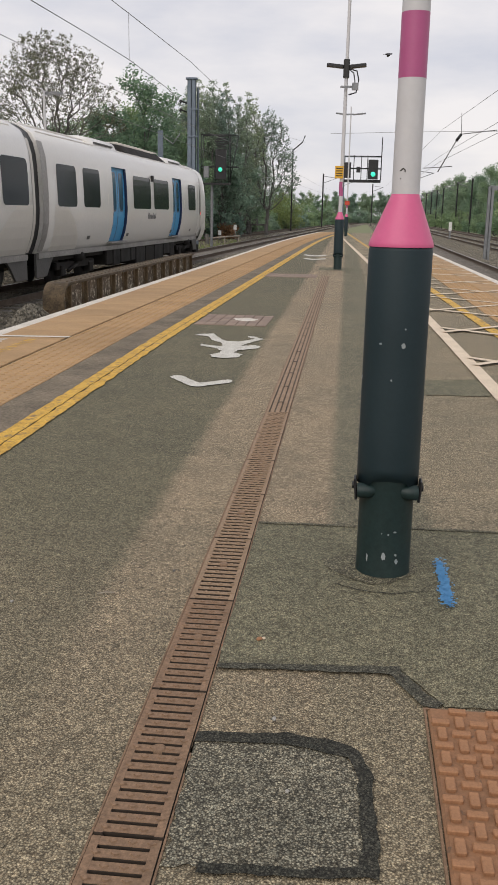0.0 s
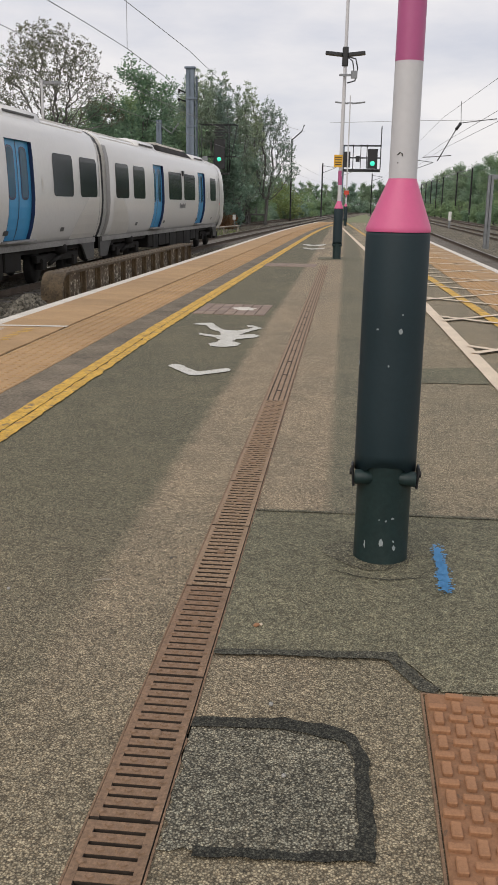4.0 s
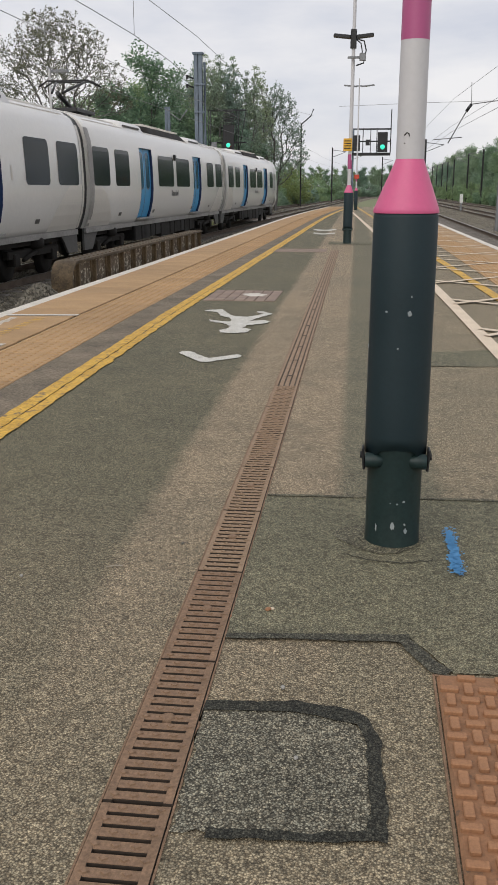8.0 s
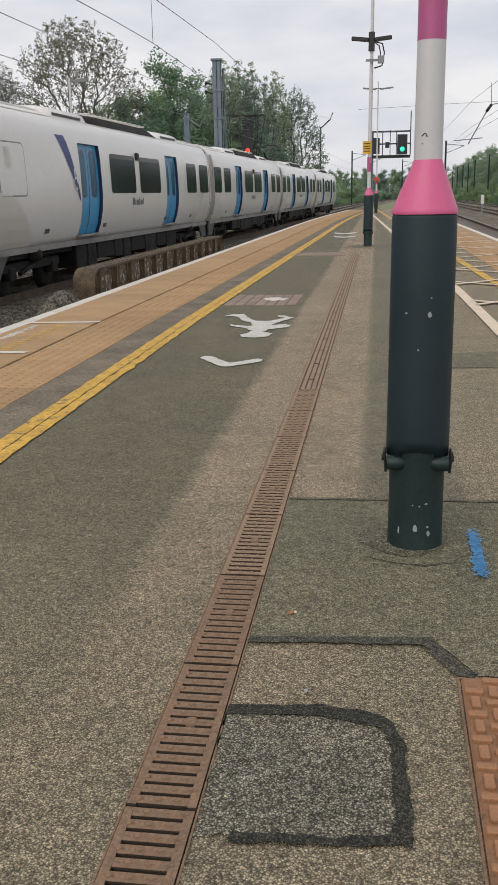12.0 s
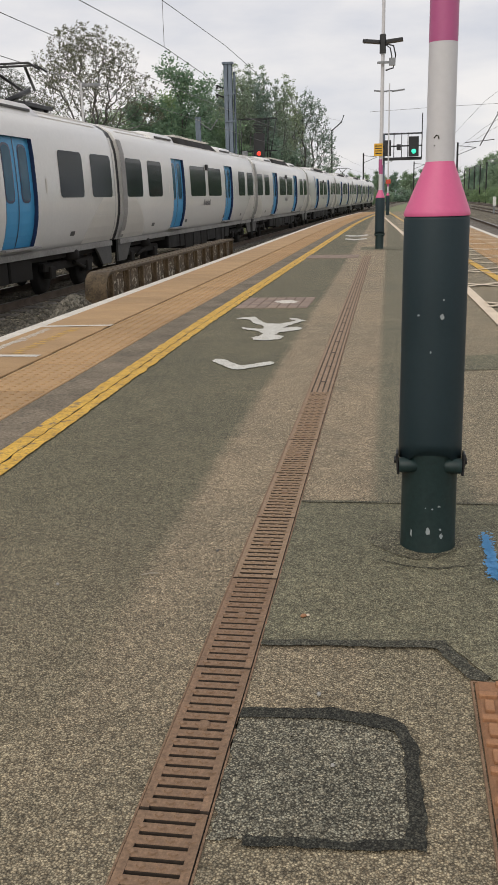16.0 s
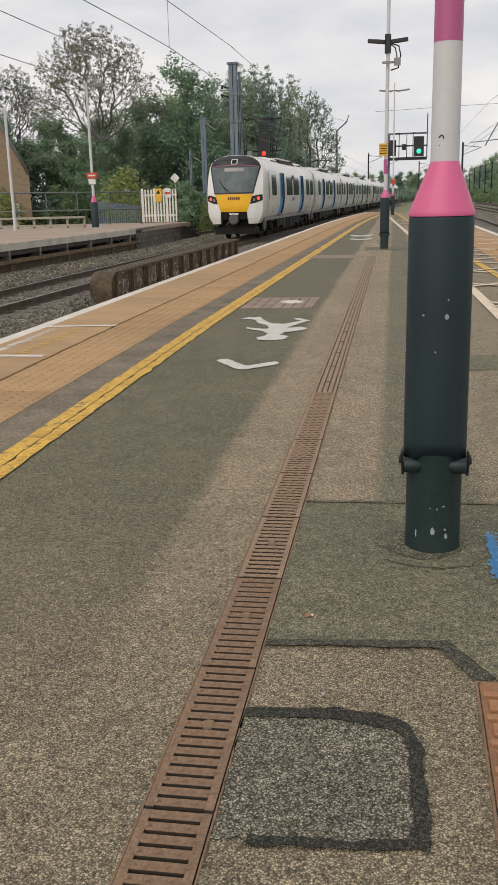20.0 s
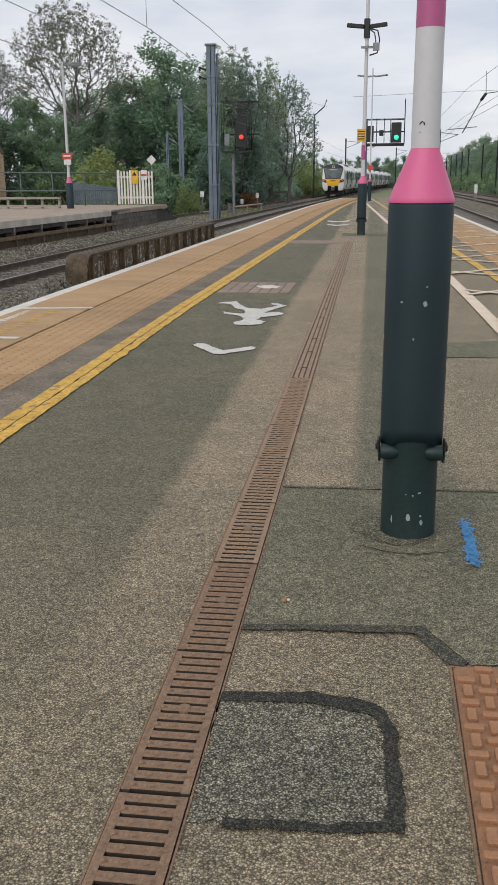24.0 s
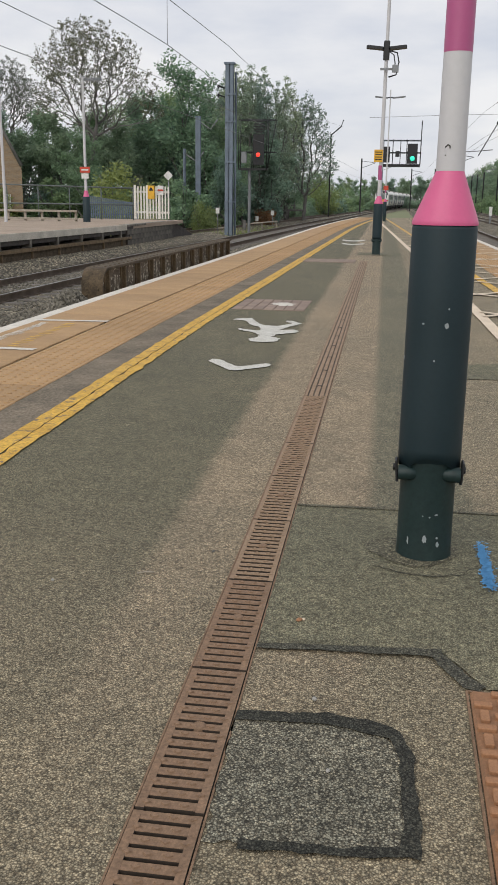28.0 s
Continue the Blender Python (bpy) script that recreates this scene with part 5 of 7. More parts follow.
line_over(track_x, 4.13, 4.13, 0.012)
line_over(track_x, 5.0, 5.15, 0.012)
wire([(-8.6, 20, 6.15), (-8.42, 28.8, 6.23), (-8.32, 33.5, 6.23), (-8.2, 39.5, 6.05), (-11.0, 57, 7.5)], 0.016)
wire([(-8.6, 25, 7.75), (-8.22, 37.8, 7.77), (-8.07, 44.2, 7.8), (-7.86, 53.3, 7.56), (-7.2, 80, 7.6), (-7.2, 120, 9.9)], 0.016)
wire([(-8.32, 33.5, 6.23), (-8.32, 33.5, 7.78)], 0.012)
wire([(4.95, 20, 5.2), (4.95, 37, 5.7), (4.95, 60, 6.35), (4.95, 130, 6.6), (4.95, 300, 6.6)], 0.012)
wire([(4.95, 20, 4.3), (4.95, 37, 4.5), (4.95, 60, 4.8), (4.95, 130, 4.9), (4.95, 300, 4.9)], 0.012)
wire([(4.95, 20, 3.95), (4.95, 36, 4.1), (4.95, 60, 4.45), (4.95, 200, 4.4)], 0.012)
wire([(-2, 60, 6.0), (3, 60, 6.15), (6, 60, 6.2), (14, 60, 6.3)], 0.014)
cant = thing("cantilever_arm", "dark insulated cantilever arm holding the contact wire", "cantilever")
bm = bmesh.new()
tube(bm, [(6.05, 60, 6.04), (5.77, 60, 5.64)], 0.09, 8)
part("insulator", bm, M_BLACK, cant, "ribbed dark insulator")
bm = bmesh.new()
tube(bm, [(5.77, 60, 5.64), (4.76, 60, 3.78)], 0.04, 6)
tube(bm, [(3.87, 60, 4.0), (4.7, 60, 4.05), (5.6, 60, 4.13)], 0.03, 6)
tube(bm, [(5.99, 60, 7.29), (6.05, 60, 6.04)], 0.02, 6)
tube(bm, [(6.05, 60, 6.04), (8.2, 60, 6.3)], 0.03, 6)
part("strut", bm, M_CABLE, cant)
line_over(lambda y: 10.0, 4.0, 4.0, 0.016, 30, 400)
line_over(lambda y: 10.0, 4.6, 5.4, 0.016, 30, 400)

# signal on the left with a caged ladder
SX, SY = -9.85, 62.0
sig_l = thing("railway_signal", "dark railway signal with cage on a grey post beside the track", "signal")
bm = bmesh.new()
lathe(bm, [(0.1, -1.4), (0.1, 2.9)], 10, at=(SX, SY, 0))
part("post", bm, M_GALV, sig_l)
bm = bmesh.new()
soft_box(bm, SX - 0.7, SX + 1.2, SY - 0.4, SY + 0.4, 2.86, 2.98, 0.01)
part("platform_plate", bm, M_BLACK, sig_l)
cage = [[(x, yy, 2.9), (x, yy, 6.05 if x != SX + 0.2 else 4.0)] for x in (SX - 0.68, SX + 0.2, SX + 1.18) for yy in (SY - 0.38, SY + 0.38)]
cage += [[(SX - 0.68, yy, z), (SX + 1.75, yy, z)] for z in (4.0, 6.0) for yy in (SY - 0.38, SY + 0.38)] + [[(SX + 1.18, SY, 3.0), (SX + 1.75, SY, 6.0)]]
for pts in cage:
    bm = bmesh.new()
    tube(bm, pts, 0.03, 6)
    part("cage_bar", bm, M_BLACK, sig_l)
bm = bmesh.new()
soft_box(bm, SX + 0.28, SX + 1.0, SY - 0.5, SY - 0.3, 3.2, 5.1, 0.03)
part("back_board", bm, M_BLACK, sig_l)
for k in range(9):
    bm = bmesh.new()
    a = 0.75 * math.sin((k + 1) * math.pi / 11)
    soft_box(bm, SX + 0.65 - a * 0.5, SX + 0.65 + a * 0.6, SY - 0.52, SY - 0.4, 5.05 + k * 0.1, 5.11 + k * 0.1, 0.01)
    part("louvre", bm, M_BLACK, sig_l, "dark slat of the stepped route indicator")
bm = bmesh.new()
soft_box(bm, SX - 0.5, SX - 0.15, SY - 0.5, SY - 0.3, 3.3, 4.0, 0.02)
part("equipment_box", bm, M_GALV, sig_l)
lens = new("signal_lens", None)
lens.parent = sig_l
lens.matrix_basis = pose(SX + 0.64, SY - 0.62, 3.81)
bm = bmesh.new()
lathe(bm, [(0.14, 0.0), (0.12, 0.02), (0.05, 0.05)], 20, m=pose(0, -0.01, 0, 90, 0, 0))
part("lens_face", bm, M_GREEN, lens, "glowing green lens face")
bm = bmesh.new()
lathe(bm, [(0.14, 0.0), (0.12, 0.02), (0.05, 0.05)], 20, m=pose(0, 0.01, 0, -90, 0, 0))
part("lens_face", bm, M_RED, lens, "glowing red lens face")

# signal gantry past the platform's end
gan = thing("signal_gantry", "dark cantilever signal platform with railings and a green signal", "signal")
GY = 70.0
bm = bmesh.new()
i_beam(bm, -1.3, GY, -1.4, 5.3, 0.22, 0.22)
part("column", bm, M_MAST, gan)
bm = bmesh.new()
soft_box(bm, -1.35, 1.45, GY - 0.5, GY + 0.5, 3.42, 3.6, 0.02)
part("deck", bm, M_BLACK, gan)
bars = [[(x, yy, 3.55), (x, yy, 5.3 if x < 1.4 else 6.6)] for x in (-1.33, -0.55, 0.0, 0.45, 1.45) for yy in (GY - 0.48, GY + 0.48)]
bars += [[(-1.33, yy, z), (1.45, yy, z)] for z in (4.4, 5.25) for yy in (GY - 0.48, GY + 0.48)]
for pts in bars:
    bm = bmesh.new()
    tube(bm, pts, 0.03, 6)
    part("railing_bar", bm, M_BLACK, gan)
bm = bmesh.new()
soft_box(bm, 0.5, 1.22, GY - 0.75, GY - 0.55, 3.62, 5.0, 0.03)
head = part("signal_head", bm, M_BLACK, gan, "black signal head")
bm = bmesh.new()
lathe(bm, [(0.17, 0.0), (0.14, 0.02), (0.05, 0.05)], 20, m=pose(0.87, GY - 0.76, 3.98, 90, 0, 0))
part("lens", bm, M_GREEN, head, "glowing green lens")
bm = bmesh.new()
soft_box(bm, -0.35, -0.05, GY - 0.6, GY - 0.4, 4.1, 4.5, 0.02)
soft_box(bm, -1.25, -0.75, GY - 0.6, GY - 0.4, 3.7, 4.8, 0.02)
part("equipment_box", bm, M_BLACK, gan)

rm = thing("portal_mast", "grey steel portal post standing between two tracks", "mast")
bm = bmesh.new()
i_beam(bm, 7.05, 52.0, -1.4, 2.7, 0.3, 0.3, 0.04)
part("column", bm, M_GALV, rm)
bm = bmesh.new()
soft_box(bm, 6.95, 9.2, 51.9, 52.1, 2.5, 2.75, 0.02)
part("beam", bm, M_GALV, rm)

for k, (mx, my, z) in enumerate(((-14.5, 75.0, 0.1), (-12.0, 62.0, 0.29), (-12.75, 75.0, 0.22), (-11.25, 75.0, -0.47), (-9.98, 75.0, 0.0), (-12.8, 100.0, 1.0))):
    o = thing("marker_post", "small white trackside marker on a short stake", "marker", "trackside markers")
    bm = bmesh.new()
    tube(bm, [(mx, my, -1.4), (mx, my, z)], 0.035, 6)
    part("stake", bm, M_GALV, o)
    bm = bmesh.new()
    soft_box(bm, mx - 0.13, mx + 0.13, my - 0.06, my - 0.03, z - 0.25, z + 0.12, 0.01)
    part("plate", bm, M_SIGNWHITE, o)
fr = thing("timber_frame", "dark low timber frame beside the line", "frame")
for x in (-11.1, -9.6):
    bm = bmesh.new()
    soft_box(bm, x, x + 0.16, 95, 95.2, -1.4, -0.12, 0.02)
    part("post", bm, M_BARK, fr)
bm = bmesh.new()
soft_box(bm, -11.25, -9.36, 94.95, 95.25, -0.14, 0.03, 0.02)
part("beam", bm, M_BARK, fr)

for x0, y0, z0, x1, y1, z1 in ((-12.9, 61.5, -1.06, -11.0, 63.0, -0.86), (-10.7, 66, -0.74, -8.6, 67.5, -0.55)):
    lr = thing("low_rail", "low weathered timber rail on short posts beside the line", "rail")
    bm = bmesh.new()
    tube(bm, [(x0, y0, z0), (x1, y1, z1)], 0.06, 6)
    part("rail_bar", bm, M_TIMBER, lr)
    for f in (0.05, 0.5, 0.95):
        bm = bmesh.new()
        px, py, pz = x0 + (x1 - x0) * f, y0 + (y1 - y0) * f, z0 + (z1 - z0) * f
        tube(bm, [(px, py + 0.08, -1.36), (px, py + 0.08, pz + 0.02)], 0.05, 6)
        part("post", bm, M_TIMBER, lr)
stub = thing("stub_post", "short dark timber stub post beside the line", "post")
bm = bmesh.new()
soft_box(bm, -10.93, -10.7, 65.9, 66.1, -1.36, -0.46, 0.02)
part("column", bm, M_BARK, stub)
cabinet = thing("trackside_cabinet", "small pale trackside cabinet on a grey stand", "cabinet")
bm = bmesh.new()
soft_box(bm, 9.0, 9.3, 94.9, 95.1, -0.3, 0.55, 0.03)
part("casing", bm, M_SIGNWHITE, cabinet)
bm = bmesh.new()
soft_box(bm, 9.05, 9.25, 94.93, 95.07, -1.36, -0.3, 0.01)
part("stand", bm, M_GALV, cabinet)
mbox = thing("mast_box", "small pale equipment box fixed to a grey mast", "box")
bm = bmesh.new()
soft_box(bm, -14.62, -14.38, 65.7, 65.95, -0.25, 0.3, 0.02)
part("casing", bm, M_SIGNWHITE, mbox)
bm = bmesh.new()
soft_box(bm, -14.4, -14.02, 65.8, 65.9, 0.0, 0.06, 0.01)
part("bracket", bm, M_GALV, mbox)
rg = random.Random(77)
verts, faces = [], []
for _ in range(5200):
    x, y = rg.uniform(-15.5, -8.4), rg.uniform(52.5, 76)
    if x > track_x(y) - 2.2:
        continue
    h, a, w = rg.uniform(0.12, 0.42), rg.uniform(0, 6.283), rg.uniform(0.01, 0.025)
    dx, dy = math.cos(a), math.sin(a)
    k = len(verts)
    verts += [(x - dy * w, y + dx * w, -1.33), (x + dy * w, y - dx * w, -1.33), (x + dx * h * 0.5, y + dy * h * 0.5, -1.33 + h)]
    faces.append((k, k + 1, k + 2))
me = bpy.data.meshes.new("grass_tufts")
me.from_pydata(verts, [], faces)
me.materials.append(M_LEAF_D)
tagged(new("grass_tufts", me), "rough yellow-green grass tufts beside the line", "grass", kind="stuff")

# ---------------------------------------------------------------- trees
def leaves_into(verts, faces, centre, radius, n, size, rnd, flat=1.0):
    for _ in range(n):
        a, b = rnd.uniform(0, 6.283), rnd.uniform(-1, 1)
        r = radius * rnd.random() ** 0.45
        q = math.sqrt(max(0, 1 - b * b))
        p = Vector((centre[0] + r * q * math.cos(a), centre[1] + r * q * math.sin(a), centre[2] + r * b * flat))
        s = size * rnd.uniform(0.6, 1.3)
        u = Vector((rnd.gauss(0, 1), rnd.gauss(0, 1), rnd.gauss(0, 0.6))).normalized()
        w = u.cross(Vector((rnd.gauss(0, 1), rnd.gauss(0, 1), rnd.gauss(0, 1)))).normalized()
        k = len(verts)
        verts += [tuple(p - u * s), tuple(p + w * s * 0.45), tuple(p + u * s), tuple(p - w * s * 0.45)]
        faces.append((k, k + 1, k + 2, k + 3))


def mesh_from(name, verts, faces, material):
    me = bpy.data.meshes.new(name)
    me.from_pydata(verts, [], faces)
    me.materials.append(material)
    return me


def make_tree(label, height, spread, levels, leaf_n, leaf_size, cluster, leaf_mat, seed, upright=0.5, trunk=0.18, start=0.2, flat=0.8):
    """A tree with a tapering trunk, forking limbs and leaves round the twigs."""
    rnd = random.Random(seed)
    t = thing("tree", label, "tree", "trees by the railway")
    bm = bmesh.new()
    tips = []

    def grow(p, d, length, r, level):
        pts = [p]
        for i in range(3):
            d = (d + Vector((rnd.gauss(0, 0.12), rnd.gauss(0, 0.12), 0.05 * upright))).normalized()
            pts.append(pts[-1] + d * length / 3)
        tube(bm, pts, r, 5, r * 0.55)
        if level >= levels - 1:
            tips.extend(pts[1:])
        elif level >= levels - 2:
            tips.append(pts[-1])
        if level < levels:
            for k in range(rnd.choice((2, 3, 3))):
                a = rnd.uniform(0, 6.283)
                side = Vector((math.cos(a), math.sin(a), 0))
                nd = (d * (0.6 + 0.5 * upright) + side * spread * rnd.uniform(0.5, 1.0) + Vector((0, 0, 0.15 * upright))).normalized()
                grow(pts[rnd.choice((2, 3))], nd, length * rnd.uniform(0.6, 0.82), r * 0.55, level + 1)

    base = [Vector((0, 0, 0))]
    n = 6
    for i in range(n):
        base.append(base[-1] + Vector((rnd.gauss(0, 0.06), rnd.gauss(0, 0.06), height * 0.62 / n)))
    tube(bm, base, trunk, 8, trunk * 0.4)
    for i in range(9):
        f = start + (1 - start) * i / 8
        p = base[min(n, int(f * n))]
        a = i * 2.4 + rnd.uniform(-0.5, 0.5)
        d = Vector((math.cos(a) * spread, math.sin(a) * spread, 0.35 + upright + 0.5 * f)).normalized()
        grow(p, d, height * (0.3 - 0.12 * f), trunk * 0.45 * (1.1 - 0.6 * f), 1)
    grow(base[-1], Vector((0, 0, 1)), height * 0.2, trunk * 0.4, 1)
    part("trunk", bm, M_BARK, t)
    verts, faces = [], []
    per = max(1, leaf_n // max(1, len(tips)))
    for p in tips:
        leaves_into(verts, faces, p, cluster * rnd.uniform(0.6, 1.3), per, leaf_size, rnd, flat)
    crown = new("crown", mesh_from("crown", verts, faces, leaf_mat))
    crown.parent = t
    return t


def crown_tree(label, lobes, fork, n, bark, leaf_n, leaf_size, cluster, leaf_mat, seed, tip=0.011, pull=0.3, bow=0.06):
    """A tree whose twigs reach for points spread through the lobes of its crown; limbs thicken by what they carry.
    lobes: (x, y, z, radius across, half height, weight)."""
    rnd = random.Random(seed)
    t = thing("tree", label, "tree", "trees by the railway")
    weights = [l[5] for l in lobes]
    goals = []
    for _ in range(n):
        x, y, z, r, h, _w = rnd.choices(lobes, weights)[0]
        u = Vector((rnd.gauss(0, 1), rnd.gauss(0, 1), rnd.gauss(0, 1))).normalized() * rnd.random() ** 0.4
        goals.append(Vector((x + u.x * r, y + u.y * r, z + u.z * h)))
    goals.sort(key=lambda p: (p - Vector((0, 0, fork))).length)
    nodes, up, run = np.zeros((n * 40, 3)), [-1], np.zeros(n * 40)
    count = 1
    for k in range(1, 9):
        nodes[count] = (rnd.gauss(0, 0.05), rnd.gauss(0, 0.05), fork * k / 8)
        up.append(count - 1)
        count += 1
    root = count - 1
    tips = []
    for g in goals:
        p = np.array(g)
        d = np.linalg.norm(nodes[root:count] - p, axis=1)
        cost = d + pull * run[root:count] + 2.0 * np.maximum(0, nodes[root:count, 2] - p[2] + 0.1 * d)
        a = root + int(np.argmin(cost))
        start, far = nodes[a].copy(), float(d[a - root])
        steps = min(30, max(1, int(far / 0.32)))
        for k in range(1, steps + 1):
            f = k / steps
            q = start + (p - start) * f
            q[2] -= bow * far * math.sin(math.pi * f)
            if k < steps:
                q += np.array([rnd.gauss(0, 0.025) for _ in range(3)])
            nodes[count] = q
            up.append(a)
            run[count] = run[a] + far / steps
            a = count
            count += 1
        tips.append(a)
    load = np.zeros(count)
    for a in tips:
        load[a] += 1
    for a in range(count - 1, 0, -1):
        load[up[a]] += load[a]
    rad = tip * np.maximum(load, 1) ** 0.46
    verts, faces = [], []
    for a in range(1, count):
        p, q = Vector(nodes[up[a]]), Vector(nodes[a])
        d = (q - p).normalized()
        side = d.cross(Vector((0.3, 0.9, 0.2))).normalized()
        other = d.cross(side)
        k = len(verts)
        m = 3 if rad[a] < 0.04 else 6
        ra = min(rad[up[a]], rad[a] * 1.25)
        for c, r in ((p, ra), (q, rad[a])):
            verts += [tuple(c + (side * math.cos(6.283 * i / m) + other * math.sin(6.283 * i / m)) * r) for i in range(m)]
        faces += [(k + i, k + (i + 1) % m, k + m + (i + 1) % m, k + m + i) for i in range(m)]
    trunk = new("trunk", mesh_from("trunk", verts, faces, bark))
    trunk.parent = t
    verts, faces = [], []
    for a in tips:
        leaves_into(verts, faces, nodes[a], cluster * rnd.uniform(0.5, 1.3), max(1, round(leaf_n / len(tips) * rnd.uniform(0.3, 1.7))), leaf_size, rnd, 0.9)
    crown = new("crown", mesh_from("crown", verts, faces, leaf_mat))
    crown.parent = t
    return t


def make_shrub(label, w, h, n, leaf_size, leaf_mat, seed):
    rnd = random.Random(seed)
    t = thing("shrub", label, "shrub", "undergrowth by the railway")
    bm = bmesh.new()
    for i in range(7):
        a = rnd.uniform(0, 6.283)
        tube(bm, [(0, 0, 0), (0.25 * w * math.cos(a), 0.2 * w * math.sin(a), h * 0.4), (0.4 * w * math.cos(a), 0.3 * w * math.sin(a), h * 0.8)], 0.05, 5, 0.015)
    part("woody_base", bm, M_BARK, t)
    verts, faces = [], []
    for i in range(26):
        a, r = rnd.uniform(0, 6.283), rnd.random() ** 0.5
        z = h * rnd.uniform(0.1, 0.9) * (1 - 0.45 * r * r)
        leaves_into(verts, faces, (0.5 * w * r * math.cos(a), 0.4 * w * r * math.sin(a), z), h * 0.2 * rnd.uniform(0.7, 1.3), n // 26, leaf_size, rnd, 0.8)
    o = new("foliage", mesh_from("foliage", verts, faces, leaf_mat))
    o.parent = t
    return t


def forest(proto, spots):
    for i, (x, y, s, turn) in enumerate(spots):
        m = pose(x, y, -1.35, 0, 0, turn)
        c = copy_thing(proto, m)
        c.scale = (s, s, s)


dome = [(0.2, 0, 9.6, 3.4, 3.4, 3.0), (-1.2, 0.3, 12.6, 1.6, 1.5, 1.2), (0.6, -0.4, 12.9, 1.5, 1.3, 1.1), (2.3, 0.2, 11.6, 1.5, 1.5, 1.1), (3.6, 0, 9.5, 1.4, 1.4, 0.9), (-2.7, 0, 11.0, 1.5, 1.5, 1.1), (-3.2, 0.4, 8.8, 1.3, 1.5, 0.8), (0, 2.6, 10.5, 1.6, 2.0, 0.8), (0, -2.6, 10.5, 1.6, 2.0, 0.8), (4.4, 0.3, 8.0, 1.0, 0.9, 0.4)]
tree_bare = crown_tree("tall half-bare tree with sparse new leaves", dome, 4.2, 1700, M_BARK, 15000, 0.075, 0.2, M_LEAF_C, 11, 0.0062, 0.5, 0.03)
tree_bare.matrix_basis = pose(-23.2, 69, -1.35) @ Matrix.Scale(1.07, 4)
tree_green = make_tree("leafy mid-green broad tree", 11.5, 0.7, 3, 13000, 0.14, 0.85, M_LEAF_A, 12, 0.4, 0.2, 0.1)
tree_green.matrix_basis = pose(-16.6, 72, -1.35)
spire = [(0, 0, 4.5, 1.5, 3.0, 2.0), (0.2, 0, 7.5, 1.2, 2.2, 1.3), (-0.5, 0.2, 9.0, 0.55, 2.0, 0.7), (0.5, -0.2, 9.6, 0.5, 1.9, 0.7), (0.0, 0.3, 10.6, 0.35, 1.5, 0.4), (-0.9, 0, 7.6, 0.5, 1.6, 0.5), (1.0, 0, 8.0, 0.5, 1.5, 0.5)]
tree_poplar = crown_tree("slender upright poplar with small grey-green leaves", spire, 1.4, 520, M_BARK, 9000, 0.075, 0.2, M_LEAF_P, 13, 0.006, 0.6, 0.06)
tree_poplar.matrix_basis = pose(-13.0, 78, -1.35)
aspen = [(0, 0, 5.0, 2.0, 2.6, 1.6), (-1.0, 0, 8.2, 1.0, 1.8, 1.0), (0.9, 0.3, 8.6, 1.0, 1.9, 1.0), (0.1, -0.5, 9.8, 0.8, 1.6, 0.8), (1.7, 0, 6.8, 0.9, 1.2, 0.7), (-1.6, 0.2, 6.4, 0.8, 1.3, 0.6), (2.2, 0, 5.0, 0.9, 1.0, 0.5)]
tree_aspen = crown_tree("upright half-bare tree with pale new leaves", aspen, 2.4, 1200, M_BARK, 11000, 0.075, 0.22, M_LEAF_P, 17, 0.0062, 0.6, 0.05)
tree_aspen.matrix_basis = pose(-9.7, 98, -1.35) @ Matrix.Scale(1.15, 4)
tree_dark = make_tree("dark ivy-clad tree beside the railway", 9.5, 0.6, 3, 13000, 0.14, 0.8, M_LEAF_B, 14, 0.6, 0.2, 0.05)
tree_dark.matrix_basis = pose(-20.5, 76, -1.35)
shrub_a = make_shrub("dense green shrub beside the railway", 5.0, 3.6, 5200, 0.14, M_LEAF_A, 21)
shrub_a.matrix_basis = pose(-15.0, 64, -1.35)
shrub_b = make_shrub("dark green bramble beside the railway", 5.0, 3.0, 5200, 0.13, M_LEAF_B, 22)
shrub_b.matrix_basis = pose(-19.0, 66, -1.35)
shrub_d = make_shrub("yellow-green young shrub beside the railway", 3.4, 4.6, 4600, 0.12, M_LEAF_D, 23)
shrub_d.matrix_basis = pose(-16.6, 55, -1.35)

forest(tree_bare, [(-32.3, 74, 0.94, 60), (-34, 66, 0.78, 130), (-27, 84, 0.72, 200)])
forest(tree_aspen, [(-11.6, 106, 1.0, 140)])
forest(tree_poplar, [(-14.6, 80, 1.08, 40), (-11.6, 80, 1.04, 80), (-12.4, 84, 1.15, 230), (-15.8, 84, 1.08, 300), (-11.4, 95, 1.2, 10), (-17.5, 86, 1.0, 190), (-13.7, 79, 1.12, 20), (-10.8, 85, 1.06, 70), (-12.9, 82, 1.14, 150)])
forest(tree_green, [(-28.5, 72, 0.72, 70), (-31, 62, 0.7, 20), (-24.5, 74, 0.75, 160), (-19.5, 80, 0.8, 220), (-13.5, 74, 0.7, 300), (-36, 70, 0.8, 90), (-13.3, 94, 0.8, 45), (-18.5, 90, 1.0, 15), (-21.8, 88, 1.0, 110), (-25, 88, 0.95, 210), (-15.5, 90, 0.95, 310), (-22, 64, 0.55, 10)])
forest(tree_dark, [(-26, 70, 0.85, 50), (-22.5, 72, 0.8, 120), (-17.8, 76, 0.9, 200), (-14.8, 76, 0.85, 280), (-11.8, 80, 0.85, 330), (-12.2, 92, 0.9, 30), (-12.0, 102, 0.75, 80), (-29, 68, 0.8, 10), (-33, 72, 0.9, 160), (-12.8, 70, 0.6, 90)])
spots = random.Random(3)
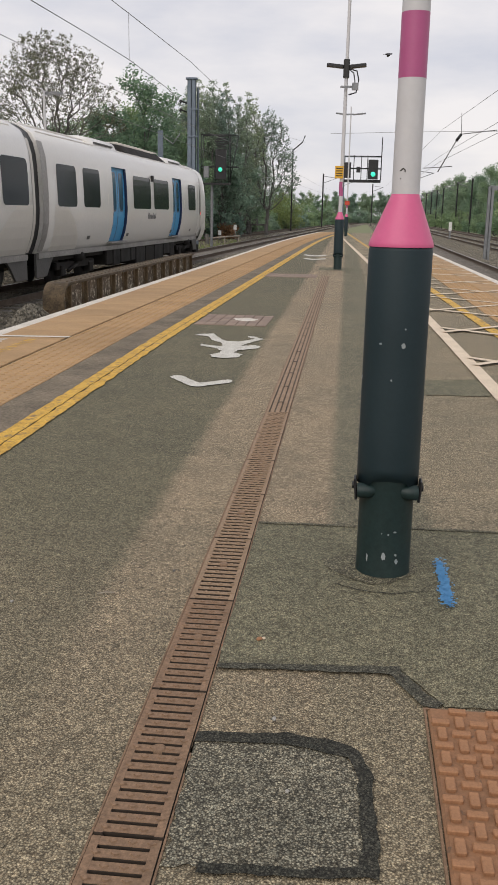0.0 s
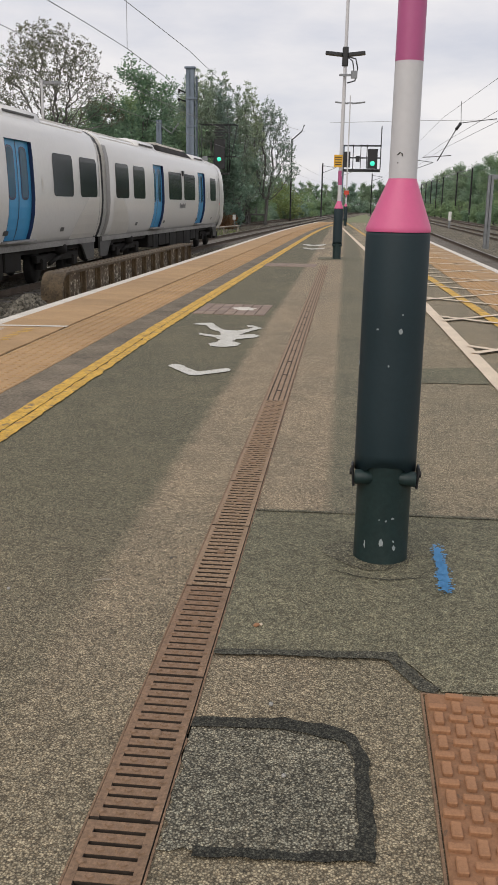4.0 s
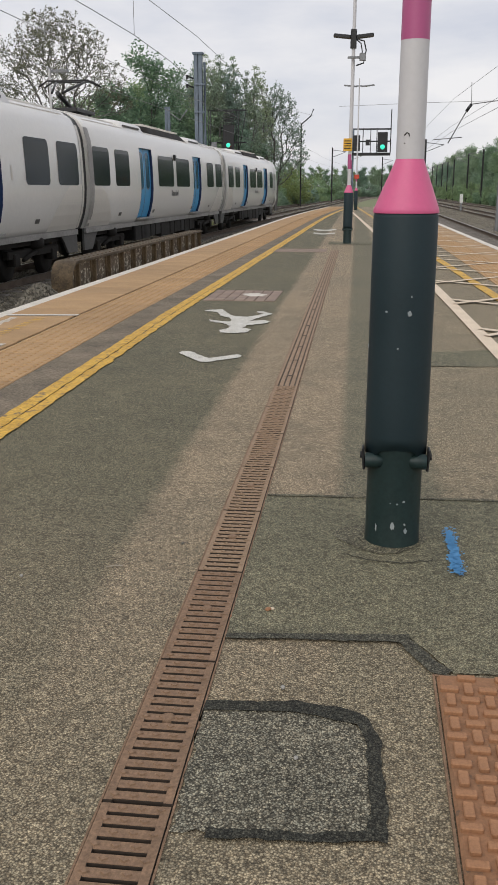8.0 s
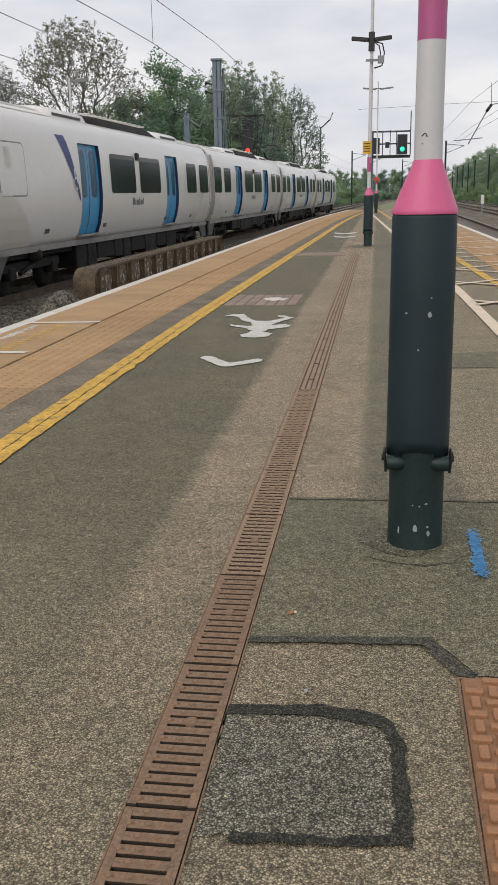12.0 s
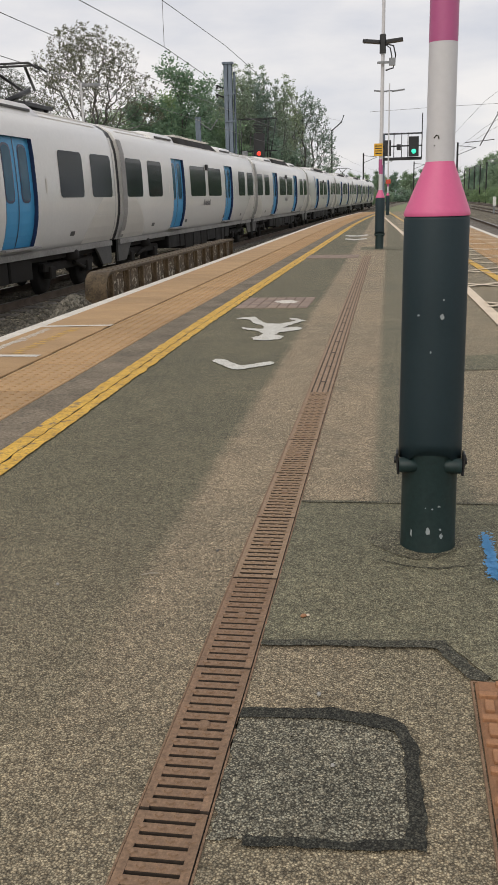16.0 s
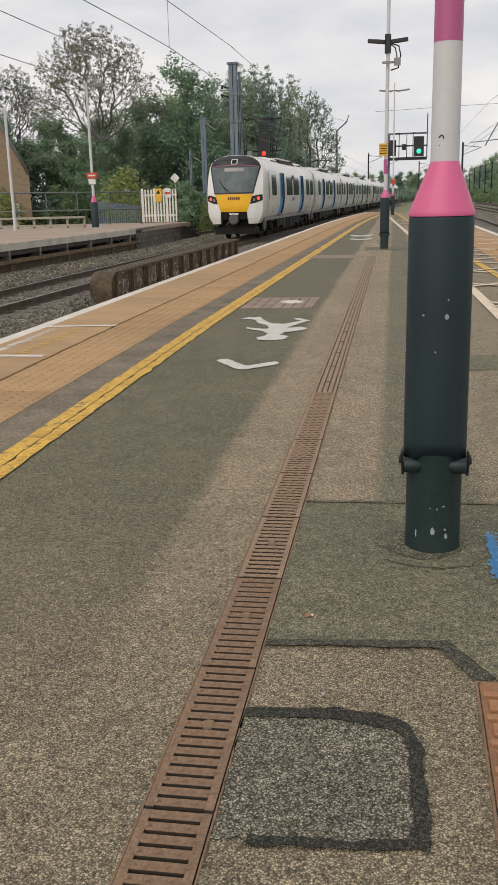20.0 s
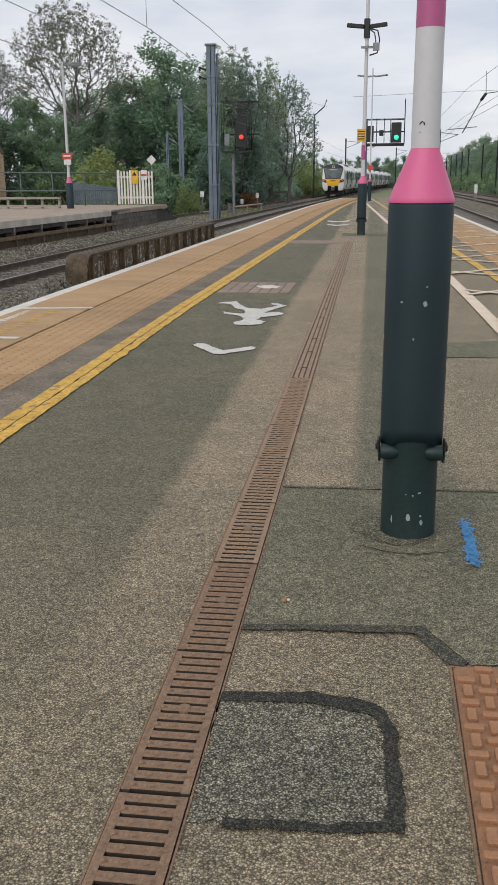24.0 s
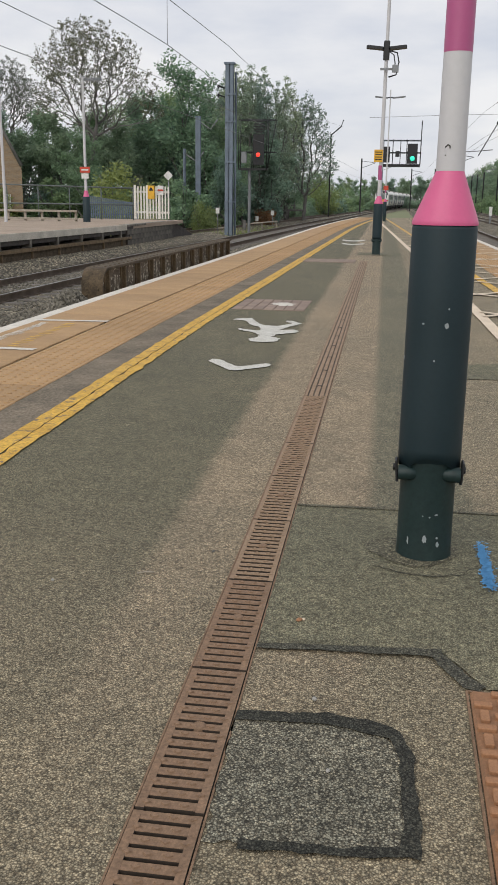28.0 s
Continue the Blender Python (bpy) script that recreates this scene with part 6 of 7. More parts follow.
forest(shrub_a, [(-34 + i * 1.9, 63 + spots.uniform(-2, 5) + i * 0.7, spots.uniform(0.7, 1.2), spots.uniform(0, 360)) for i in range(11)])
forest(shrub_b, [(-33 + i * 1.75, 67 + spots.uniform(-2, 5) + i * 0.9, spots.uniform(0.9, 1.4), spots.uniform(0, 360)) for i in range(12)])
forest(shrub_b, [(-14.5 + i * 0.5, 90 + i * 9, spots.uniform(0.8, 1.2), spots.uniform(0, 360)) for i in range(9)])
forest(shrub_a, [(-15.0 + i * 0.75, 108 + i * 10, spots.uniform(0.9, 1.3), spots.uniform(0, 360)) for i in range(12)])
forest(shrub_d, [(-13.05, 62, 0.5, 50), (-27, 60, 0.8, 100), (-10.5, 132, 1.2, 10)])
# right-hand side of the line
forest(tree_dark, [(20 + spots.uniform(-0.6, 1.5), 112 + i * 19, spots.uniform(0.85, 1.1), spots.uniform(0, 360)) for i in range(9)])
forest(tree_green, [(21 + spots.uniform(-1, 1.5), 104 + i * 21, spots.uniform(0.75, 0.95), spots.uniform(0, 360)) for i in range(9)])
forest(shrub_a, [(18.6 + spots.uniform(-0.4, 1), 96 + i * 11, spots.uniform(0.9, 1.3), spots.uniform(0, 360)) for i in range(18)])
# far end of the view
forest(tree_green, [(-44 + i * 4.1, 440 + spots.uniform(-25, 25), (1.15 if i < 4 else 0.95) + max(0, i - 16) * 0.07 + spots.uniform(-0.12, 0.12), spots.uniform(0, 360)) for i in range(25)])
forest(tree_dark, [(-8 + i * 5.2, 330 + spots.uniform(-20, 30), spots.uniform(0.75, 1.1), spots.uniform(0, 360)) for i in range(10)])
forest(shrub_b, [(-9 + i * 4.0, 260 + i * 5, spots.uniform(1.2, 1.8), spots.uniform(0, 360)) for i in range(8)])

bm = bmesh.new()
rnd = random.Random(9)
heap = thing("brush_heap", "heap of brown cut brushwood by the line", "brushwood")
verts, faces = [], []
for _ in range(60):
    leaves_into(verts, faces, (rnd.uniform(-0.7, 0.7), rnd.uniform(-0.5, 0.5), rnd.uniform(0.1, 1.2)), 0.35, 25, 0.09, rnd)
ob = new("brushwood", mesh_from("brushwood", verts, faces, M_LOGS))
ob.parent = heap
heap.matrix_basis = pose(-11.2, 79, -1.3)
bm.free()

# ---------------------------------------------------------------- the train
DOOR_W = 0.75
PROFILE = [(1.15, 0.98), (1.22, 1.1), (1.31, 1.35), (1.375, 1.65), (1.40, 1.98), (1.395, 2.4), (1.375, 2.9), (1.345, 3.2), (1.28, 3.45), (1.15, 3.66), (0.9, 3.82), (0.5, 3.94), (0.0, 3.98)]


def half_width(z):
    for (x0, z0), (x1, z1) in zip(PROFILE, PROFILE[1:]):
        if z <= z1:
            return x0 + (x1 - x0) * max(0.0, (z - z0) / (z1 - z0))
    return 0.0


def panel(bm, s, y0, y1, z0, z1, off, r=0.06, n=5):
    """A panel that follows the curve of the car's side, with rounded corners, s: side."""
    zs = [z0, z0 + r * 0.3, z0 + r] + [z0 + r + (z1 - z0 - 2 * r) * i / n for i in range(1, n)] + [z1 - r, z1 - r * 0.3, z1]
    rows = []
    for i, z in enumerate(zs):
        k = r if i in (0, len(zs) - 1) else (r * 0.29 if i in (1, len(zs) - 2) else 0)
        x = s * (half_width(z) + off)
        rows.append((bm.verts.new((x, y0 + k, z)), bm.verts.new((x, y1 - k, z))))
    for a, b in zip(rows, rows[1:]):
        bm.faces.new((a[0], a[1], b[1], b[0]))


def loft(bm, sections, close=True):
    rows = [[bm.verts.new(p) for p in sec] for sec in sections]
    for a, b in zip(rows, rows[1:]):
        for i in range(len(a) - 1):
            f = bm.faces.new((a[i], a[i + 1], b[i + 1], b[i]))
            f.smooth = True
    return rows


def ring_at(y, w=1.0, zs=1.0):
    left = [(-x * w, y, 0.98 + (z - 0.98) * zs) for x, z in PROFILE]
    return left + [(-x, yy, z) for x, yy, z in left[-2::-1]]


def nose_y(x, z):
    """How far the cab front reaches at a height: upright below, raked windscreen, domed roof."""
    z -= 0.28
    rake = 0.0 if z < 1.9 else 0.44 * ((min(z, 3.25) - 1.9) / 1.35) ** 1.25
    if z > 3.25:
        rake += 0.65 * ((z - 3.25) / 0.45) ** 2
    if z < 1.25:
        rake += 0.10 * (1.25 - z) / 0.45
    return 10.25 - rake - 0.34 * (abs(x) / 1.25) ** 3.0


def nose_w(z):
    return max(0.04, half_width(max(z, 1.0)) * (0.98 if z > 1.6 else 0.98 - 0.05 * (1.6 - z)))


def nose_panel(bm, x0, x1, z0, z1, off, n=8, hw=None):
    """A skin on the cab front; hw(z): half width where it tapers."""
    rows = []
    for j in range(n + 1):
        z = z0 + (z1 - z0) * j / n
        a, b = (-hw(z), hw(z)) if hw else (x0, x1)
        xs = [a + (b - a) * i / 12 for i in range(13)]
        rows.append([bm.verts.new((x, nose_y(x, z) + off, z)) for x in xs])
    for a, b in zip(rows, rows[1:]):
        for i in range(12):
            f = bm.faces.new((a[i], a[i + 1], b[i + 1], b[i]))
            f.smooth = True


def bogie(parent, y):
    bg = new("bogie", None)
    bg.parent = parent
    bg.matrix_basis = pose(0, y, 0)
    bm = bmesh.new()
    for s in (-1, 1):
        soft_box(bm, s * 0.98 - 0.07, s * 0.98 + 0.07, -1.55, 1.55, 0.5, 0.68, 0.03)
        for a in (-1.15, 1.15):
            soft_box(bm, s * 1.0 - 0.1, s * 1.0 + 0.1, a - 0.16, a + 0.16, 0.34, 0.6, 0.03)
        lathe(bm, [(0.2, 0), (0.24, 0.03), (0.24, 0.2), (0.2, 0.24)], 14, at=(s * 1.02, 0, 0.66))
        tube(bm, [(s * 1.08, -0.8, 0.45), (s * 1.1, -0.1, 0.6)], 0.05, 8)
    soft_box(bm, -0.9, 0.9, -0.25, 0.25, 0.5, 0.75, 0.03)
    part("bogie_frame", bm, M_UNDER, bg, "dark bogie frame with springs")
    for a in (-1.15, 1.15):
        for s in (-1, 1):
            bm = bmesh.new()
            lathe(bm, [(0.1, -0.03), (0.36, -0.03), (0.39, 0.0), (0.41, 0.06), (0.44, 0.1), (0.44, 0.13)], 28, m=pose(s * 0.84, a, 0.41, 0, -90 * s, 0))
            part("wheel", bm, M_UNDERBOX, bg, "steel wheel")


def carriage(kind, cab=0, panto=0, seed=0, blank=0, bare=(), ext=0.0, rear=-1):
    """One car, 20 m: off-white body, tinted windows, two pairs of blue doors a side. cab: end with a driver's cab."""
    rnd = random.Random(seed)
    c = thing("train_carriage", "off-white commuter train carriage with blue doors and dark tinted windows", "train carriage", "train")
    y0, y1 = -9.72, 9.72
    if cab > 0:
        y0, y1 = y0 - ext, 8.55
    if cab < 0:
        y0 = -8.55
    bm = bmesh.new()
    ends = [(y0, 0.985), (y0 + 0.12, 1.0), (-3.95 - DOOR_W, 1.0), (-3.95 + DOOR_W, 1.0), (3.95 - DOOR_W, 1.0), (3.95 + DOOR_W, 1.0), (y1 - 0.12, 1.0), (y1, 0.985)]
    rows = [[bm.verts.new(p) for p in ring_at(y, w)] for y, w in ends]
    last = len(PROFILE) * 2 - 2
    for k, (a, b) in enumerate(zip(rows, rows[1:])):
        for i in range(last):
            if k in (2, 4) and (1 <= i <= 6 or 1 <= last - 1 - i <= 6):
                continue
            bm.faces.new((a[i], a[i + 1], b[i + 1], b[i])).smooth = True
    bm.faces.new(rows[0])
    bm.faces.new(rows[-1][::-1])
    n = len(rows[0])
    for a, b in zip(rows, rows[1:]):
        bm.faces.new((a[0], b[0], b[n - 1], a[n - 1]))
    part("body", bm, M_TRAIN, c, "off-white curved body shell")
    for s in (-1, 1):
        # pale grey swoops and sill
        bm = bmesh.new()
        box(bm, min(s * 1.12, s * 1.215), max(s * 1.12, s * 1.215), y0 + 0.05, y1 - 0.05, 0.86, 0.985)
        part("sill", bm, M_SILL, c, "grey sill")
        for e in (-1, 1):
            if e == cab:
                continue
            bm = bmesh.new()
            for k in range(9):
                z0, z1 = 1.0 + k * 0.12, 1.0 + (k + 1) * 0.12
                f = k / 9
                yb = e * (7.55 + 1.2 * f ** 1.7)
                ya2, yb2 = e * 9.6, e * (7.55 + 1.2 * ((k + 1) / 9) ** 1.7)
                bm.faces.new([bm.verts.new(p) for p in ((s * (half_width(z0) + 0.004), ya2, z0), (s * (half_width(z0) + 0.004), yb, z0), (s * (half_width(z1) + 0.004), yb2, z1), (s * (half_width(z1) + 0.004), ya2, z1))])
            part("swoop", bm, M_TRAINGREY, c, "pale grey curved stripe")
        wins = [(0.22, 2.45), (-2.45, -0.22)]
        for e in (-1, 1):
            if e not in bare:
                wins += [tuple(sorted((e * 5.95, e * 7.4)))]
            if e != cab and e != blank:
                wins += [tuple(sorted((e * 7.95, e * 9.4)))]
        for a, b in wins:
            bm = bmesh.new()
            panel(bm, s, a, b, 2.06, 3.05, 0.006, 0.11)
            part("window", bm, M_TINT, c, "dark tinted window")
        if blank:
            bm = bmesh.new()
            panel(bm, s, min(blank * 7.9, blank * 9.2), max(blank * 7.9, blank * 9.2), 2.0, 3.05, 0.003, 0.1)
            hatch = part("service_hatch", bm, M_SILL, c, "off-white service hatch with a dark joint")
            bm = bmesh.new()
            panel(bm, s, min(blank * 7.93, blank * 9.17), max(blank * 7.93, blank * 9.17), 2.03, 3.02, 0.007, 0.085)
            part("hatch_panel", bm, M_TRAIN, hatch)
            bm = bmesh.new()
            panel(bm, s, min(blank * 8.6, blank * 8.85), max(blank * 8.6, blank * 8.85), 2.55, 2.95, 0.011, 0.03)
            part("hatch_plate", bm, M_TRAINGREY, hatch)
        if bare:
            bm = bmesh.new()
            flash = []
            for k in range(11):
                z = 1.9 + 1.42 * k / 10
                flash.append([bm.verts.new((s * (half_width(z) + 0.01), bare[0] * y, z)) for y in (4.8 + 0.72 * (k / 10) ** 1.3, 4.88 + 1.15 * (k / 10) ** 1.15)])
            for a, b in zip(flash, flash[1:]):
                bm.faces.new((a[0], a[1], b[1], b[0]))
            flash_part = part("navy_flash", bm, M_FLASH, c, "navy diagonal flash")
            bm = bmesh.new()
            for k in range(12):
                q = [(0.13 * r * math.cos(a), 2.28 + 0.16 * r * math.sin(a)) for a, r in ((k * 0.48, 1), (k * 0.48 + 0.5, 1), (k * 0.48 + 0.5, 0.68), (k * 0.48, 0.68))]
                bm.faces.new([bm.verts.new((s * (half_width(z) + 0.014), bare[0] * 5.08 + y, z)) for y, z in q])
            panel(bm, s, bare[0] * 5.12 - 0.03, bare[0] * 5.12 + 0.03, 2.38, 2.62, 0.014, 0.01, 2)
            part("access_symbol", bm, M_SIGNWHITE, flash_part, "small white access symbol")
        for e in (-1, 1):
            yc = e * 3.95
            bm = bmesh.new()
            levels = [z for _, z in PROFILE[1:8]]
            for yy in (yc - DOOR_W, yc + DOOR_W):
                for za, zb in zip(levels, levels[1:]):
                    bm.faces.new([bm.verts.new((s * (half_width(z) + d), yy, z)) for z, d in ((za, 0.004), (zb, 0.004), (zb, -0.13), (za, -0.13))])
            for z in (levels[0], levels[-1]):
                bm.faces.new([bm.verts.new((s * (half_width(z) + d), yy, z)) for yy, d in ((yc - DOOR_W, 0.004), (yc + DOOR_W, 0.004), (yc + DOOR_W, -0.13), (yc - DOOR_W, -0.13))])
            rec = part("door_surround", bm, M_NAVY, c, "dark door surround")
            for l in (-1, 1):
                bm = bmesh.new()
                panel(bm, s, yc + min(l * 0.008, l * (DOOR_W + 0.01)), yc + max(l * 0.008, l * (DOOR_W + 0.01)), 1.09, 3.215, -0.082, 0.01, 9)
                leafd = part("door_leaf", bm, M_DOORBLUE, rec, "bright blue sliding door leaf")
                bm = bmesh.new()
                panel(bm, s, yc + l * 0.37 - 0.22, yc + l * 0.37 + 0.22, 1.96, 3.08, -0.078, 0.13)
                part("window_seal", bm, M_NAVY, rec, "dark seal round the door window")
                bm = bmesh.new()
                panel(bm, s, yc + l * 0.37 - 0.18, yc + l * 0.37 + 0.18, 2.0, 3.04, -0.074, 0.12)
                part("door_window", bm, M_DOORGLASS, rec, "narrow tinted door window")
            bm = bmesh.new()
            panel(bm, s, yc - 0.02, yc + 0.02, 1.1, 3.2, -0.077, 0.005, 9)
            part("door_seal", bm, M_NAVY, rec, "dark rubber seal between the leaves")
            bm = bmesh.new()
            soft_box(bm, min(s * 1.15, s * 1.36), max(s * 1.15, s * 1.36), yc - 0.85, yc + 0.85, 1.06, 1.1, 0.008)
            part("door_step", bm, M_SILL, c)
            bm = bmesh.new()
            panel(bm, s, yc + e * 1.25 - 0.04, yc + e * 1.25 + 0.04, 2.15, 2.45, 0.008, 0.02)
            part("door_button_panel", bm, M_TRAINGREY, c)
        # plain lettering bars in place of the operator's name, small grilles and a camera housing
        for k in range(9):
            bm = bmesh.new()
            yy = -0.6 + k * 0.125
            panel(bm, s, yy, yy + (0.075 if k % 3 else 0.1), 1.74, 1.74 + (0.2 if k in (0, 1, 5, 8) else 0.14), 0.007, 0.012, 2)
            part("lettering_bar", bm, M_GREYTEXT, c)
        for yy in (-6.9, 6.6, -3.0, 3.05):
            bm = bmesh.new()
            panel(bm, s, yy, yy + 0.28, 1.22, 1.32, 0.006, 0.02, 2)
            part("grille", bm, M_SKIRT, c)
        bm = bmesh.new()
        soft_box(bm, min(s * 1.35, s * 1.43), max(s * 1.35, s * 1.43), -0.11, 0.11, 2.95, 3.15, 0.02)
        part("camera_housing", bm, M_BLACK, c)
        # skirt by the gangways
        for e in (-1, 1):
            bm = bmesh.new()
            pts = [(e * 9.72, 0.98), (e * 9.72, 0.42), (e * 9.05, 0.42), (e * 8.75, 0.72), (e * 8.55, 0.86), (e * 8.3, 0.98)]
            if e == cab:
                pts = [(y * 0.9, z) for y, z in pts]
            elif ext:
                pts = [(y + e * ext, z) for y, z in pts]
            va = [bm.verts.new((s * 1.165, y, z)) for y, z in pts]
            vb = [bm.verts.new((s * 1.11, y, z)) for y, z in pts]
            bm.faces.new(va)
            bm.faces.new(vb[::-1])
            for i in range(len(pts)):
                bm.faces.new((va[i], va[(i + 1) % len(pts)], vb[(i + 1) % len(pts)], vb[i]))
            part("skirt", bm, M_SKIRT, c, "dark grey end skirt")
    # gangways
    for e in (-1, 1):
        if e == cab:
            continue
        bm = bmesh.new()
        ya, yb = sorted((e * (9.74 + ext), e * (10.0 + ext)))
        loft(bm, [[(x * 0.93, y, z) for x, _, z in ring_at(0)] for y in (ya, yb)])
        part("gangway", bm, M_BLACK, c, "black gangway bellows")
        for s in (-1, 1):
            bm = bmesh.new()
            inner = (9.4 if e == rear else 9.62) + ext
            panel(bm, s, min(e * inner, e * (9.76 + ext)), max(e * inner, e * (9.76 + ext)), 1.02, 3.5, 0.01, 0.03, 8)
            part("end_panel", bm, M_ENDGREY if e == rear else M_TRAINGREY, c, "mid-grey end panel" if e == rear else "pale grey end panel")
    # ribs along the roof
    for s in (-1, 1):
        for x, z in ((1.06, 3.715), (0.86, 3.835), (0.62, 3.905)):
            bm = bmesh.new()
            soft_box(bm, s * x - 0.02, s * x + 0.02, y0 + 0.5, y1 - 0.5, z - 0.02, z + 0.022, 0.008)
            part("roof_rib", bm, M_TRAINGREY, c)
    # roof equipment
    for a, b in ((-3.3, 3.5),):
        bm = bmesh.new()
        secs = []
        for y, h in ((a, 3.78), (a + 1.1, 4.0), (b - 1.1, 4.0), (b, 3.78)):
            secs.append([(-1.08, y, 3.70), (-0.97, y, h - 0.05), (-0.6, y, h + 0.02), (0.6, y, h + 0.02), (0.97, y, h - 0.05), (1.08, y, 3.70)])
        rows = loft(bm, secs)
        bm.faces.new(rows[0])
        bm.faces.new(rows[-1][::-1])
        pod = part("roof_pod", bm, M_UNDER, c, "black louvred roof unit")
        for ya, yb in ((a - 2.6, a + 0.1), (b - 0.1, b + 2.6)):
            bm = bmesh.new()
            rows = loft(bm, [[(-1.1, y, 3.69), (-0.98, y, h - 0.04), (-0.6, y, h + 0.03), (0.6, y, h + 0.03), (0.98, y, h - 0.04), (1.1, y, 3.69)] for y, h in ((ya, 3.86), (ya + 0.5, 3.97), (yb - 0.5, 3.97), (yb, 3.94))])
            bm.faces.new(rows[0])
            bm.faces.new(rows[-1][::-1])
            fairing = part("roof_fairing", bm, M_TRAIN, c, "off-white roof fairing")
            for s in (-1, 1):
                bm = bmesh.new()
                soft_box(bm, s * 1.06 - 0.02, s * 1.06 + 0.02, ya + 0.5, yb - 0.4, 3.78, 3.83, 0.006)
                part("vent_slot", bm, M_SKIRT, fairing, "dark vent slot")
        for k in range(12):
            bm = bmesh.new()
            y = a + 0.9 + k * (b - a - 1.8) / 11
            soft_box(bm, -0.9, 0.9, y - 0.05, y + 0.05, 4.01, 4.045, 0.01)
            part("louvre", bm, M_TRAINGREY, pod)
    if panto:
        base = new("pantograph", None)
        base.parent = c
        base.matrix_basis = pose(0, panto * 7.2, 3.97)
        bm = bmesh.new()
        soft_box(bm, -0.55, 0.55, -0.8, 0.8, 0.05, 0.14, 0.02)
        for x in (-0.45, 0.45):
            for y in (-0.6, 0.6):
                lathe(bm, [(0.07, -0.05), (0.04, 0.0), (0.07, 0.05)], 8, at=(x, y, 0))
        part("base_frame", bm, M_BLACK, base)
        bm = bmesh.new()
        tube(bm, [(0, -0.6 * panto, 0.15), (0, 0.75 * panto, 0.52)], 0.06, 8)
        tube(bm, [(-0.15, 0.75 * panto, 0.52), (-0.42, -0.35 * panto, 0.9)], 0.035, 6)
        tube(bm, [(0.15, 0.75 * panto, 0.52), (0.42, -0.35 * panto, 0.9)], 0.035, 6)
        part("arm", bm, M_BLACK, base)
        bm = bmesh.new()
        for dy in (-0.2, 0.2):
            tube(bm, [(-0.85, -0.35 * panto + dy, 0.78), (-0.6, -0.35 * panto + dy, 0.93), (0.6, -0.35 * panto + dy, 0.93), (0.85, -0.35 * panto + dy, 0.78)], 0.025, 6)
        part("collector", bm, M_BLACK, base)
    # underframe
    bm = bmesh.new()
    soft_box(bm, -1.05, 1.05, y0 + 0.2, y1 - 0.2, 0.74, 0.97, 0.02)
    part("underframe", bm, M_UNDER, c)
    y = -4.7
    while y < 4.2:
        w = rnd.uniform(0.6, 1.5)
        bm = bmesh.new()
        soft_box(bm, -1.16, 1.16, y, y + w - 0.08, rnd.uniform(0.3, 0.48), 0.86, 0.03)
        part("equipment_case", bm, M_UNDERBOX if rnd.random() < 0.6 else M_UNDER, c)
        y += w
    for yb in (-7.1, 7.1):
        bogie(c, yb * (0.97 if cab * yb > 0 else 1))
    if cab:
        make_cab(c, cab)
    return c


